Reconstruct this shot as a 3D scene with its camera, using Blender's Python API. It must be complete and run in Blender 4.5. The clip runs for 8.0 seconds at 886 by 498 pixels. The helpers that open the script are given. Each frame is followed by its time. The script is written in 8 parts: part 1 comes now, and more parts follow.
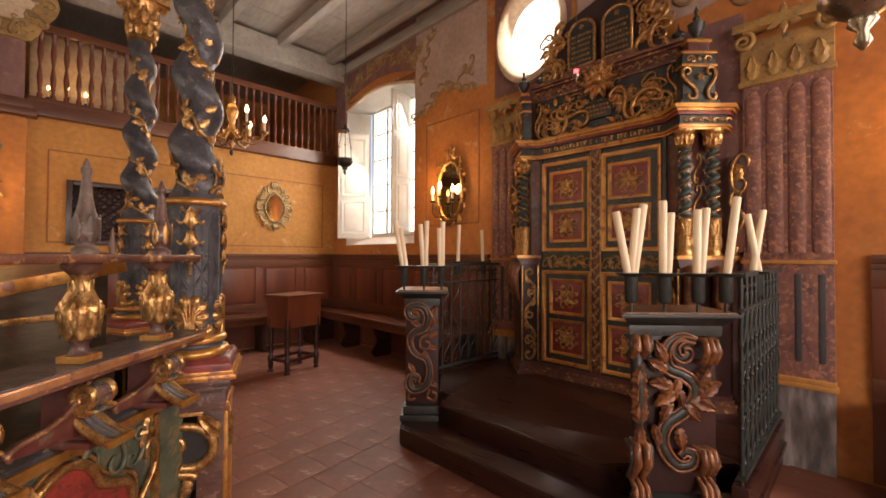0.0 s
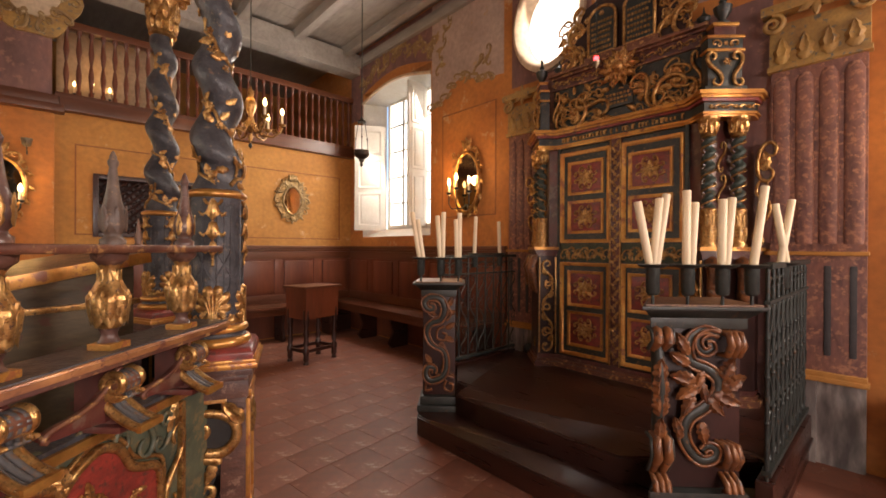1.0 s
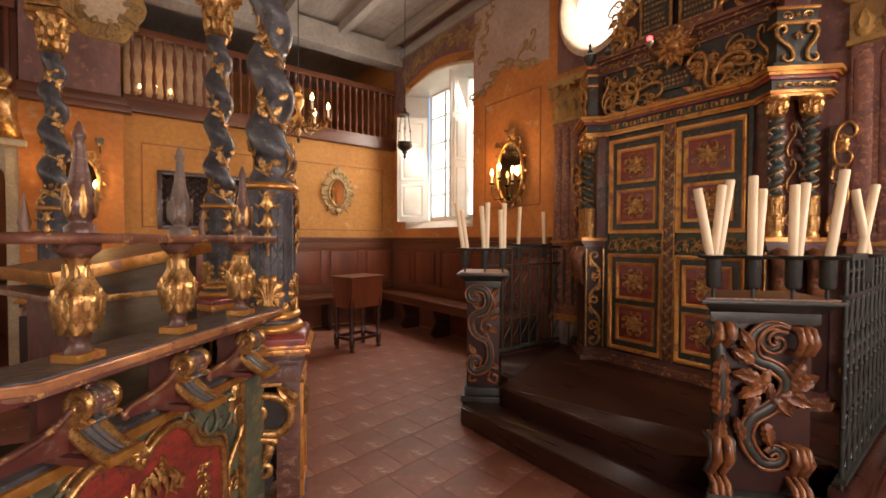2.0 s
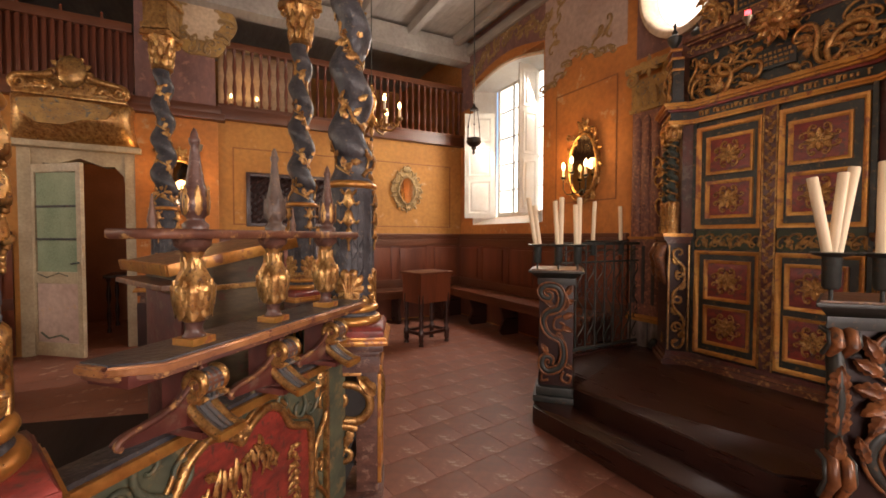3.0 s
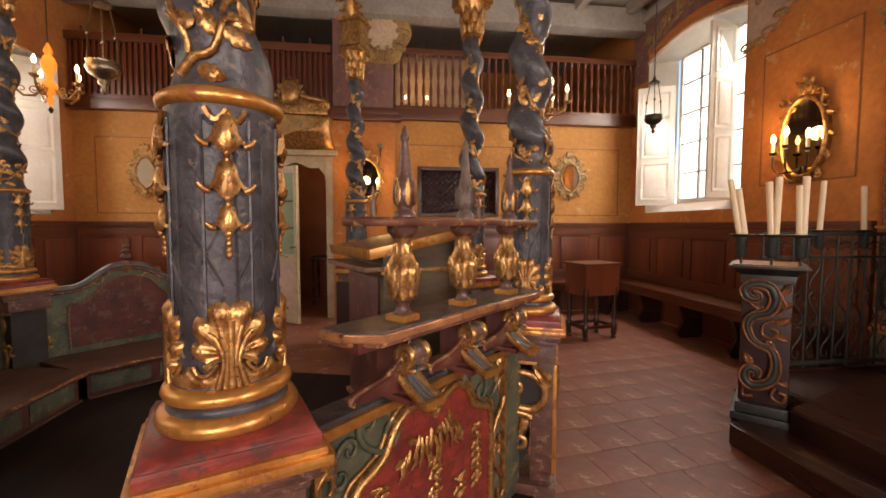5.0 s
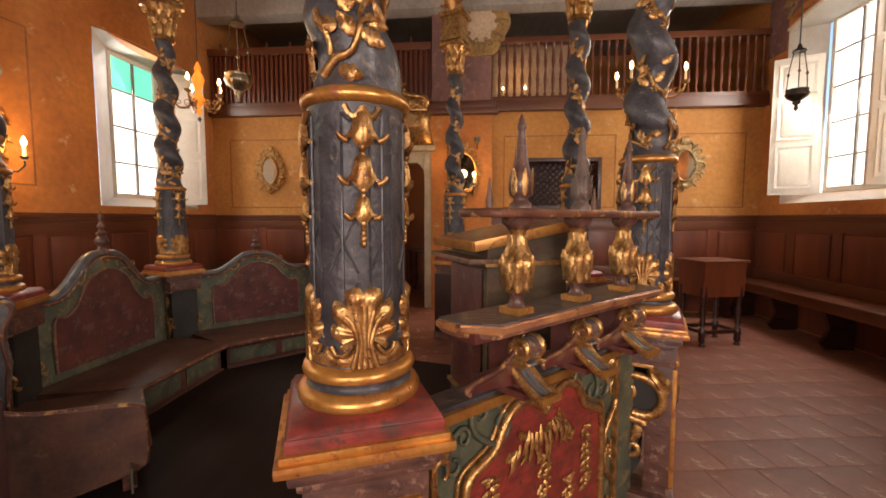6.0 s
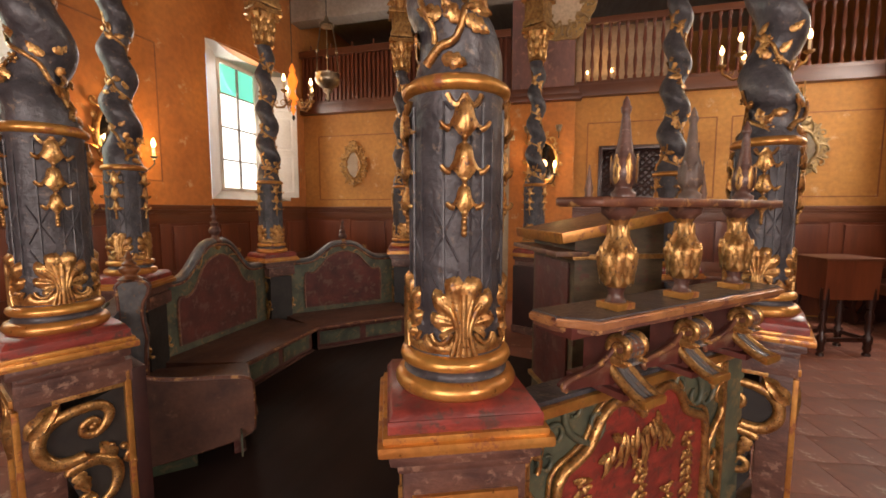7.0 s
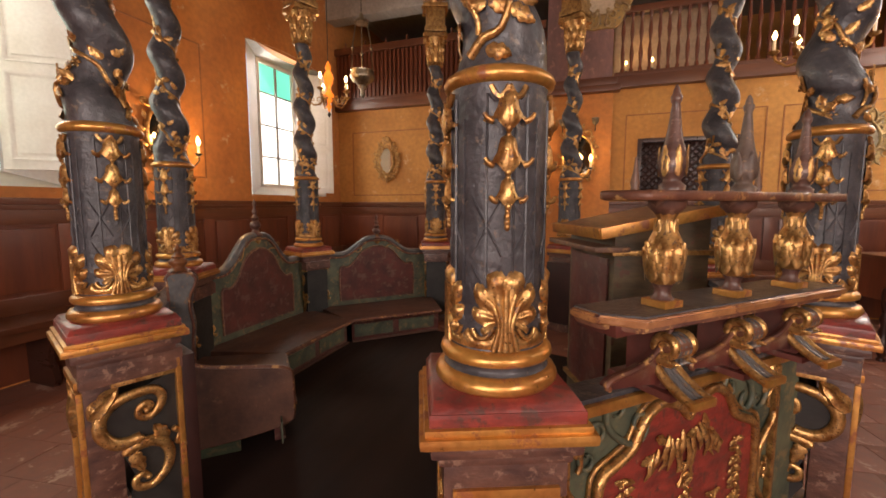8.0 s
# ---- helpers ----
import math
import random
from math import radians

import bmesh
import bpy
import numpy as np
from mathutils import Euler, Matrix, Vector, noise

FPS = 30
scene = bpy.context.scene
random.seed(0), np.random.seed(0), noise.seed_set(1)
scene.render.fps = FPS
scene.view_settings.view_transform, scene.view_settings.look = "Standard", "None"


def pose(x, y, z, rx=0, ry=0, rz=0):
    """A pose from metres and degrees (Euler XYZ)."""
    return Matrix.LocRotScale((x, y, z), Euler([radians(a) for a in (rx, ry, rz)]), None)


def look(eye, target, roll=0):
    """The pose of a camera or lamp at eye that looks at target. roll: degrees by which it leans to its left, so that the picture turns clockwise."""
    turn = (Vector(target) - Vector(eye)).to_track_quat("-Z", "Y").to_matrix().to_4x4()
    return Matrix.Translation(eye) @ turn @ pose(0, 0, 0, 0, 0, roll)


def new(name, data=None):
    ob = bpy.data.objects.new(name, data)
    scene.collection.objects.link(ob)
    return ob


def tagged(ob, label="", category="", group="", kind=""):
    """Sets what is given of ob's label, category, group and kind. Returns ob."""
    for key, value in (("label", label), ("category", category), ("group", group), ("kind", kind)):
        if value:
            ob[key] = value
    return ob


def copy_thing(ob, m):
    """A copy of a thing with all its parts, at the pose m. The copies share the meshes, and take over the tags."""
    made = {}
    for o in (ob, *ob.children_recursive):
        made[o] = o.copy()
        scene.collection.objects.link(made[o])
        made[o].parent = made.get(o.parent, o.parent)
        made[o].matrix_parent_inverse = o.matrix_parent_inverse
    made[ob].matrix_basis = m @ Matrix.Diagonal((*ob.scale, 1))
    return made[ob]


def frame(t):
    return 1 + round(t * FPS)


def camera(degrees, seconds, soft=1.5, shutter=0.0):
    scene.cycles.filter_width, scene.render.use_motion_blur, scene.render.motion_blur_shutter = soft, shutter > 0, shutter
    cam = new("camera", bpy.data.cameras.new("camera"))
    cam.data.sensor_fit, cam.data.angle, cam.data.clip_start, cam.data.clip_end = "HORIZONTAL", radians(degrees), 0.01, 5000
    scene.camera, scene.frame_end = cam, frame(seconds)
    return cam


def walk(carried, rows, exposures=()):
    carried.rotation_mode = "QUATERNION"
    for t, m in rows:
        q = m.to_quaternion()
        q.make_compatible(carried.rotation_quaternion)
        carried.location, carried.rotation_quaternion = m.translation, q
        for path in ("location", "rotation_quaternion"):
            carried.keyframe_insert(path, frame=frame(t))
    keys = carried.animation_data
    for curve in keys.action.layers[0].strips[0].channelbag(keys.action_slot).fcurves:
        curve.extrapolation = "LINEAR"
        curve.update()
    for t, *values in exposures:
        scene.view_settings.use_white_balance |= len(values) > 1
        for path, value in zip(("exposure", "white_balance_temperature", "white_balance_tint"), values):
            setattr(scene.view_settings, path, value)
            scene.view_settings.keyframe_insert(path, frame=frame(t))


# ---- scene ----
cam = camera(93.5, 8.0, soft=1.7)
METRES, EYE, TILT, LEAN, TURN = 0.36, 1.30, 0.0, 0.0, -44.6
ROWS = [
    (0.0, 0.0, 0.0, 0.0, -0.0, 0.96, -0.29),
    (0.5, -0.0088, 0.0061, -0.0056, 0.64, 0.6, -0.29),
    (1.0, -0.0291, 0.0167, -0.0159, 2.12, -0.11, -0.28),
    (1.5, -0.0585, 0.0278, -0.0261, 4.27, -0.79, -0.25),
    (3.0, -0.2419, 0.0274, -0.0422, 16.43, -1.79, -0.17),
    (3.5, -0.3118, 0.0144, -0.0468, 21.02, -1.93, -0.14),
    (4.0, -0.3882, -0.007, -0.0478, 26.26, -2.21, -0.12),
    (5.5, -0.6259, -0.119, -0.0668, 43.18, -3.65, -0.1),
    (6.0, -0.7055, -0.1803, -0.0745, 49.56, -4.21, -0.09),
    (6.5, -0.7701, -0.2386, -0.0818, 55.0, -4.76, -0.07),
    (7.0, -0.8192, -0.2911, -0.0907, 59.56, -5.33, -0.03),
    (7.5, -0.8496, -0.3244, -0.0977, 62.33, -5.76, -0.01),
    (8.0, -0.864, -0.3434, -0.1015, 63.74, -5.94, 0.02),
]
walk(cam, [(t, pose(0, 0, EYE, TILT, LEAN, TURN) @ pose(METRES * x, METRES * y, METRES * z, 90 + pitch, roll, yaw)) for t, x, y, z, yaw, pitch, roll in ROWS],
     exposures=[(0.0, 0.17), (8.0, 0.17)])

# ---- world and large lights ----
world = bpy.data.worlds.new("sky")
scene.world = world
world.use_nodes = True
wn = world.node_tree
sky = wn.nodes.new("ShaderNodeTexSky")
sky.sky_type, sky.sun_disc = "NISHITA", False
sky.sun_elevation, sky.sun_rotation = radians(40), radians(150)
wn.links.new(sky.outputs[0], wn.nodes["Background"].inputs[0])
wn.nodes["Background"].inputs[1].default_value = 0.3


def lamp(name, kind, m, energy, color, size=0.1, size_y=None):
    data = bpy.data.lights.new(name, kind)
    data.energy, data.color = energy, color
    if kind == "AREA":
        data.shape, data.size, data.size_y = "RECTANGLE", size, size_y or size
    else:
        data.shadow_soft_size = size
    ob = new(name, data)
    ob.matrix_basis = m
    return ob


DAY = (1.0, 0.89, 0.80)
WARM = (1.0, 0.54, 0.20)
# daylight behind the panes of the windows, east and west
lamp("daylight_east", "AREA", look((3.82, 4.85, 2.55), (0.5, 3.9, 0.9)), 96, DAY, 1.0, 1.8)
lamp("daylight_oval", "AREA", look((3.62, 2.29, 3.49), (-1.0, 1.9, 0.5)), 20, DAY, 0.5, 0.65)
lamp("daylight_west", "AREA", look((-4.50, 4.98, 2.35), (-1.0, 3.9, 1.4)), 42, DAY, 0.7, 1.6)
lamp("daylight_west_b", "AREA", look((-4.50, 1.42, 2.35), (-1.0, 1.8, 1.3)), 32, DAY, 1.0, 1.6)
# added fill from behind the camera; the south wall has no window
lamp("daylight_south", "AREA", look((-0.4, -3.35, 1.6), (0.2, 2.0, 0.1)), 165, (1.0, 0.85, 0.79), 3.2, 1.6)
# added lamp for an assumed, unseen east window; the wall is closed here
lamp("daylight_south_east", "AREA", look((3.35, -2.2, 2.1), (-0.4, 1.5, 0.6)), 150, (1.0, 0.85, 0.77), 1.0, 1.6)

# ---- materials ----


def mat(name, c1, c2=None, rough=0.6, metal=0.0, scale=8.0, bump=0.1, c3=None, detail=6.0, wear=0.0, wearc=(0.5, 0.35, 0.15), stretch=(1, 1, 1), fine=60.0, coat=0.0, rand=0.0, dist=0.01, grain=0.35):
    """Two-scale mottled surface: colour by noise, optional worn patches, bump."""
    m = bpy.data.materials.new(name)
    m.use_nodes = True
    nt = m.node_tree
    N, L = nt.nodes, nt.links
    b = N["Principled BSDF"]
    tc = N.new("ShaderNodeTexCoord")
    mp = N.new("ShaderNodeMapping")
    mp.inputs["Scale"].default_value = stretch
    L.new(tc.outputs["Object"], mp.inputs[0])
    n1 = N.new("ShaderNodeTexNoise")
    n1.inputs["Scale"].default_value, n1.inputs["Detail"].default_value = scale, detail
    n2 = N.new("ShaderNodeTexNoise")
    n2.inputs["Scale"].default_value, n2.inputs["Detail"].default_value = fine, 4
    L.new(mp.outputs[0], n1.inputs[0])
    L.new(mp.outputs[0], n2.inputs[0])
    r = N.new("ShaderNodeValToRGB")
    c2 = c2 or tuple(0.7 * c for c in c1)
    r.color_ramp.elements[0].position, r.color_ramp.elements[0].color = 0.32, (*c2, 1)
    r.color_ramp.elements[1].position, r.color_ramp.elements[1].color = 0.68, (*c1, 1)
    if c3:
        e = r.color_ramp.elements.new(0.5)
        e.color = (*c3, 1)
    L.new(n1.outputs[0], r.inputs[0])
    out = r.outputs[0]
    mx = N.new("ShaderNodeMix")
    mx.data_type, mx.blend_type = "RGBA", "MULTIPLY"
    mx.inputs[0].default_value = grain
    L.new(out, mx.inputs[6])
    r2 = N.new("ShaderNodeValToRGB")
    r2.color_ramp.elements[0].position, r2.color_ramp.elements[0].color = 0.3, (0.35, 0.35, 0.35, 1)
    r2.color_ramp.elements[1].position, r2.color_ramp.elements[1].color = 0.65, (1, 1, 1, 1)
    L.new(n2.outputs[0], r2.inputs[0])
    L.new(r2.outputs[0], mx.inputs[7])
    out = mx.outputs[2]
    if rand:
        oi = N.new("ShaderNodeObjectInfo")
        mr = N.new("ShaderNodeMapRange")
        mr.inputs[3].default_value, mr.inputs[4].default_value = 1 - rand, 1 + rand
        L.new(oi.outputs["Random"], mr.inputs[0])
        m3 = N.new("ShaderNodeMix")
        m3.data_type, m3.blend_type = "RGBA", "MULTIPLY"
        m3.inputs[0].default_value = 1
        L.new(out, m3.inputs[6])
        L.new(mr.outputs[0], m3.inputs[7])
        out = m3.outputs[2]
    if wear:
        n3 = N.new("ShaderNodeTexNoise")
        n3.inputs["Scale"].default_value, n3.inputs["Detail"].default_value = scale * 2.3, 8
        n3.inputs["Roughness"].default_value = 0.7
        L.new(tc.outputs["Object"], n3.inputs[0])
        r3 = N.new("ShaderNodeValToRGB")
        r3.color_ramp.elements[0].position, r3.color_ramp.elements[0].color = 0.62 - wear * 0.3, (0, 0, 0, 1)
        r3.color_ramp.elements[1].position, r3.color_ramp.elements[1].color = 0.68 - wear * 0.3, (1, 1, 1, 1)
        L.new(n3.outputs[0], r3.inputs[0])
        m4 = N.new("ShaderNodeMix")
        m4.data_type = "RGBA"
        L.new(r3.outputs[0], m4.inputs[0])
        L.new(out, m4.inputs[6])
        m4.inputs[7].default_value = (*wearc, 1)
        out = m4.outputs[2]
        if metal > 0.3:
            m5 = N.new("ShaderNodeMath")
            m5.operation = "MULTIPLY_ADD"
            m5.inputs[1].default_value, m5.inputs[2].default_value = -metal, metal
            L.new(r3.outputs[0], m5.inputs[0])
            L.new(m5.outputs[0], b.inputs["Metallic"])
    L.new(out, b.inputs["Base Color"])
    rr = N.new("ShaderNodeMapRange")
    rr.inputs[3].default_value, rr.inputs[4].default_value = max(0.05, rough - 0.12), min(1, rough + 0.15)
    L.new(n2.outputs[0], rr.inputs[0])
    L.new(rr.outputs[0], b.inputs["Roughness"])
    if not (wear and metal > 0.3):
        b.inputs["Metallic"].default_value = metal
    if coat:
        b.inputs["Coat Weight"].default_value, b.inputs["Coat Roughness"].default_value = coat, 0.25
    bp = N.new("ShaderNodeBump")
    bp.inputs["Strength"].default_value, bp.inputs["Distance"].default_value = bump, dist
    ad = N.new("ShaderNodeMath")
    ad.operation = "MULTIPLY_ADD"
    ad.inputs[1].default_value = 0.4
    L.new(n2.outputs[0], ad.inputs[0])
    L.new(n1.outputs[0], ad.inputs[2])
    L.new(ad.outputs[0], bp.inputs["Height"])
    L.new(bp.outputs[0], b.inputs["Normal"])
    return m


def glow(name, color, strength):
    m = bpy.data.materials.new(name)
    m.use_nodes = True
    b = m.node_tree.nodes["Principled BSDF"]
    b.inputs["Base Color"].default_value = (*color, 1)
    b.inputs["Emission Color"].default_value = (*color, 1)
    b.inputs["Emission Strength"].default_value = strength
    return m


GOLD = mat("gilding", (0.80, 0.49, 0.18), (0.34, 0.15, 0.045), 0.30, 0.82, 30, 0.55, wear=0.20, wearc=(0.11, 0.05, 0.028), fine=150, dist=0.004, grain=0.55)
GOLD_OLD = mat("dull_gilding", (0.66, 0.39, 0.135), (0.29, 0.145, 0.048), 0.33, 0.72, 26, 0.55, wear=0.21, wearc=(0.07, 0.045, 0.03), fine=120, dist=0.004, grain=0.55)
BLACK = mat("black_blue_paint", (0.080, 0.076, 0.084), (0.032, 0.031, 0.037), 0.42, 0, 16, 0.95, wear=0.11, wearc=(0.15, 0.115, 0.085), fine=75, coat=0.22, dist=0.009, grain=0.5)
GREEN = mat("faded_green_paint", (0.115, 0.125, 0.075), (0.045, 0.055, 0.040), 0.5, 0, 9, 0.3, wear=0.28, wearc=(0.17, 0.125, 0.06), fine=50)
GREEN_DARK = mat("dark_green_paint", (0.050, 0.065, 0.030), (0.022, 0.030, 0.018), 0.5, 0, 12, 0.3, wear=0.2, wearc=(0.10, 0.07, 0.03), fine=70)
RED = mat("red_lacquer_paint", (0.31, 0.042, 0.028), (0.13, 0.020, 0.016), 0.42, 0, 12, 0.4, wear=0.26, wearc=(0.085, 0.03, 0.022), fine=60, stretch=(1, 1, 2.5), coat=0.35)
MAROON = mat("maroon_paint", (0.135, 0.032, 0.024), (0.060, 0.018, 0.015), 0.42, 0, 7, 0.3, wear=0.25, wearc=(0.13, 0.07, 0.05), fine=40, coat=0.35)
WOOD = mat("walnut_panelling", (0.19, 0.050, 0.018), (0.095, 0.023, 0.010), 0.38, 0, 4, 0.12, fine=35, stretch=(1, 1, 0.12), coat=0.2)
WOOD_H = mat("walnut_boards", (0.16, 0.050, 0.018), (0.075, 0.022, 0.009), 0.38, 0, 3, 0.12, fine=40, stretch=(0.15, 0.15, 1), coat=0.15)
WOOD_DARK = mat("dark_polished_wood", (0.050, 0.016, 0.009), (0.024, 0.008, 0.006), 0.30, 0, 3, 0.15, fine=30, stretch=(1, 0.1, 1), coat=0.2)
WORN = mat("worn_brown_wood", (0.22, 0.11, 0.062), (0.095, 0.042, 0.026), 0.42, 0, 14, 0.35, wear=0.22, wearc=(0.30, 0.16, 0.06), fine=70)
GREY_WOOD = mat("grey_spire_wood", (0.165, 0.110, 0.080), (0.080, 0.048, 0.036), 0.5, 0, 14, 0.35, wear=0.15, wearc=(0.22, 0.13, 0.07), fine=70, coat=0.15)
OCHRE = mat("ochre_plaster", (0.57, 0.275, 0.066), (0.42, 0.180, 0.040), 0.75, 0, 1.6, 0.12, fine=18, wear=0.05, wearc=(0.58, 0.36, 0.17))
ORANGE = mat("orange_plaster", (0.58, 0.230, 0.054), (0.43, 0.152, 0.037), 0.75, 0, 1.8, 0.12, fine=18, wear=0.05, wearc=(0.53, 0.33, 0.16))
LINE = mat("red_brown_painted_line", (0.33, 0.13, 0.045), (0.24, 0.09, 0.03), 0.75, 0, 6, 0.05)
CREAM = mat("cream_plaster", (0.68, 0.52, 0.36), (0.52, 0.37, 0.24), 0.8, 0, 3, 0.15, fine=25)
WHITE = mat("white_paint", (0.80, 0.77, 0.70), (0.72, 0.67, 0.58), 0.5, 0, 5, 0.08, fine=40, grain=0.12)
PILASTER = mat("mottled_red_violet_marbling", (0.30, 0.135, 0.100), (0.140, 0.068, 0.066), 0.6, 0, 13, 0.15, c3=(0.25, 0.12, 0.098), fine=45, wear=0.30, wearc=(0.42, 0.20, 0.125), stretch=(1.2, 1.2, 0.45), grain=0.5)
VIOLET = mat("violet_marbling", (0.27, 0.13, 0.105), (0.17, 0.088, 0.078), 0.65, 0, 5, 0.10, c3=(0.22, 0.112, 0.10), fine=26, wear=0.22, wearc=(0.31, 0.155, 0.12), stretch=(1.2, 1.2, 0.5), grain=0.35)
FLUTE = mat("dark_flute_paint", (0.085, 0.080, 0.085), (0.05, 0.05, 0.055), 0.6, 0, 9, 0.1)
MARBLE = mat("grey_marble_paint", (0.46, 0.41, 0.37), (0.12, 0.105, 0.10), 0.5, 0, 7.0, 0.05, c3=(0.24, 0.21, 0.195), fine=18, stretch=(2.0, 1, 0.55), grain=0.5)
CAPOCHRE = mat("ochre_capital_paint", (0.50, 0.30, 0.085), (0.30, 0.17, 0.06), 0.6, 0, 10, 0.3, wear=0.2, wearc=(0.13, 0.13, 0.11))
CEIL = mat("grey_white_ceiling_paint", (0.40, 0.365, 0.325), (0.31, 0.275, 0.24), 0.7, 0, 3, 0.12, fine=25, stretch=(1, 0.2, 1))
IRON = mat("dark_green_iron", (0.045, 0.052, 0.046), (0.022, 0.026, 0.025), 0.45, 0.3, 14, 0.3, wear=0.1, wearc=(0.10, 0.055, 0.03))
WAX = mat("candle_wax", (0.86, 0.72, 0.50), (0.80, 0.64, 0.42), 0.45, 0, 6, 0.05, grain=0.05)
TILE = mat("terracotta_tile", (0.275, 0.108, 0.068), (0.190, 0.069, 0.042), 0.54, 0, 2.2, 0.22, fine=22, wear=0.13, wearc=(0.40, 0.25, 0.185), rand=0.055, dist=0.004)
GROUT = mat("grout", (0.265, 0.115, 0.076), (0.19, 0.076, 0.050), 0.7, 0, 8, 0.2)
TURQ = glow("turquoise_glass", (0.16, 0.72, 0.55), 0.9)
PANE = glow("bright_daylight_pane", (1.0, 0.96, 0.90), 2.0)
FLAME = glow("lit_candle_bulb", (1.0, 0.62, 0.25), 14.0)
REDLAMP = glow("red_eternal_light", (1.0, 0.05, 0.06), 6.0)
SILVER = mat("tarnished_silver", (0.42, 0.36, 0.26), (0.20, 0.16, 0.11), 0.3, 0.9, 12, 0.2)
ARKGREEN = mat("ark_blue_green", (0.046, 0.050, 0.042), (0.020, 0.022, 0.020), 0.45, 0, 12, 0.3, wear=0.15, wearc=(0.16, 0.10, 0.04))
INK = mat("black_lettering", (0.03, 0.025, 0.02))
WORN_GOLD = mat("rubbed_maroon_gilding", (0.21, 0.085, 0.045), (0.085, 0.028, 0.022), 0.40, 0.15, 11, 0.3, wear=0.24, wearc=(0.46, 0.25, 0.09), fine=55)
IRON_PAINT = mat("dark_green_painted_wood", (0.036, 0.040, 0.034), (0.018, 0.020, 0.018), 0.4, 0, 10, 0.2, wear=0.1, wearc=(0.11, 0.06, 0.03))
MAROON_DARK = mat("dark_maroon_board", (0.045, 0.014, 0.011), (0.022, 0.008, 0.007), 0.4, 0, 6, 0.2)
CARVED = mat("carved_orange_brown_wood", (0.30, 0.115, 0.038), (0.10, 0.034, 0.014), 0.34, 0.15, 14, 0.3, wear=0.25, wearc=(0.06, 0.03, 0.02))
ARKBLUE = mat("blue_green_paint", (0.058, 0.080, 0.070), (0.028, 0.040, 0.036), 0.45, 0, 14, 0.3, wear=0.15, wearc=(0.22, 0.13, 0.05))
SILVER_GILT = mat("silver_gilt", (0.48, 0.34, 0.16), (0.22, 0.145, 0.065), 0.34, 0.75, 16, 0.4, wear=0.2, wearc=(0.10, 0.07, 0.045))
IRON_LAMP = mat("dark_bronze", (0.07, 0.055, 0.04), (0.03, 0.025, 0.02), 0.35, 0.7, 12, 0.2)
AMBER = glow("amber_glass", (0.88, 0.22, 0.02), 0.9)
BULB_OFF = mat("unlit_bulb", (0.75, 0.66, 0.50), None, 0.2)
CREAM_PAINT = mat("cream_door_paint", (0.48, 0.39, 0.25), (0.36, 0.28, 0.17), 0.5, 0, 5, 0.12, fine=40)
GREEN_GLASS = mat("green_tinted_pane", (0.30, 0.36, 0.24), (0.20, 0.26, 0.17), 0.15, 0, 3, 0.05)
TERRA = mat("red_brown_plaster", (0.34, 0.13, 0.06), (0.24, 0.085, 0.04), 0.75, 0, 2, 0.12)
BENCHBROWN = mat("dark_worn_bench_paint", (0.135, 0.058, 0.034), (0.060, 0.025, 0.017), 0.5, 0, 7, 0.3, wear=0.14, wearc=(0.14, 0.07, 0.04), fine=50, stretch=(0.5, 1, 1))
CAPGREY = mat("grey_blue_cap_paint", (0.135, 0.130, 0.128), (0.060, 0.058, 0.062), 0.36, 0, 14, 0.3, wear=0.18, wearc=(0.17, 0.10, 0.06), fine=60, coat=0.2)
NECKWOOD = mat("worn_maroon_brown_wood", (0.150, 0.066, 0.044), (0.060, 0.025, 0.020), 0.42, 0, 12, 0.4, wear=0.20, wearc=(0.22, 0.125, 0.085), fine=60, stretch=(1, 1, 2.0), coat=0.35)
PIT = mat("nearly_black_fill", (0.030, 0.026, 0.022), (0.014, 0.012, 0.011), 0.5, 0, 12, 0.3)
# very dark, hardly reflecting colour of the platform floor sheet
DARKFLOOR = mat("very_dark_floor", (0.030, 0.016, 0.012), (0.014, 0.008, 0.007), 0.75, 0, 3, 0.2, stretch=(1, 0.12, 1), fine=25)
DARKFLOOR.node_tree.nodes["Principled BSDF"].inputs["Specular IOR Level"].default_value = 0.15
RUBBED = mat("rubbed_orange_gilding", (0.50, 0.235, 0.085), (0.23, 0.085, 0.04), 0.36, 0.4, 9, 0.3, wear=0.24, wearc=(0.13, 0.04, 0.025), fine=60, coat=0.35)
OLIVE = mat("olive_brown_marbling", (0.150, 0.105, 0.055), (0.060, 0.044, 0.026), 0.45, 0, 7, 0.25, wear=0.2, wearc=(0.11, 0.045, 0.03), fine=45, stretch=(0.6, 1, 2.2))
MIRROR = bpy.data.materials.new("mirror_glass")
MIRROR.use_nodes = True
MIRROR.node_tree.nodes["Principled BSDF"].inputs["Metallic"].default_value = 1
MIRROR.node_tree.nodes["Principled BSDF"].inputs["Roughness"].default_value = 0.06
MIRROR.node_tree.nodes["Principled BSDF"].inputs["Base Color"].default_value = (0.75, 0.72, 0.62, 1)

MIRROR_DARK = MIRROR.copy()
MIRROR_DARK.name = "old_mirror_glass"
MIRROR_DARK.node_tree.nodes["Principled BSDF"].inputs["Base Color"].default_value = (0.22, 0.19, 0.14, 1)
TILE_ISLAND = TILE.copy()
TILE_ISLAND.name = "terracotta_tile_field"
for nd in list(TILE_ISLAND.node_tree.nodes):
    if nd.bl_idname == "ShaderNodeObjectInfo":
        geo = TILE_ISLAND.node_tree.nodes.new("ShaderNodeNewGeometry")
        TILE_ISLAND.node_tree.links.new(geo.outputs["Random Per Island"], nd.outputs["Random"].links[0].to_socket)

# ---- mesh helpers ----


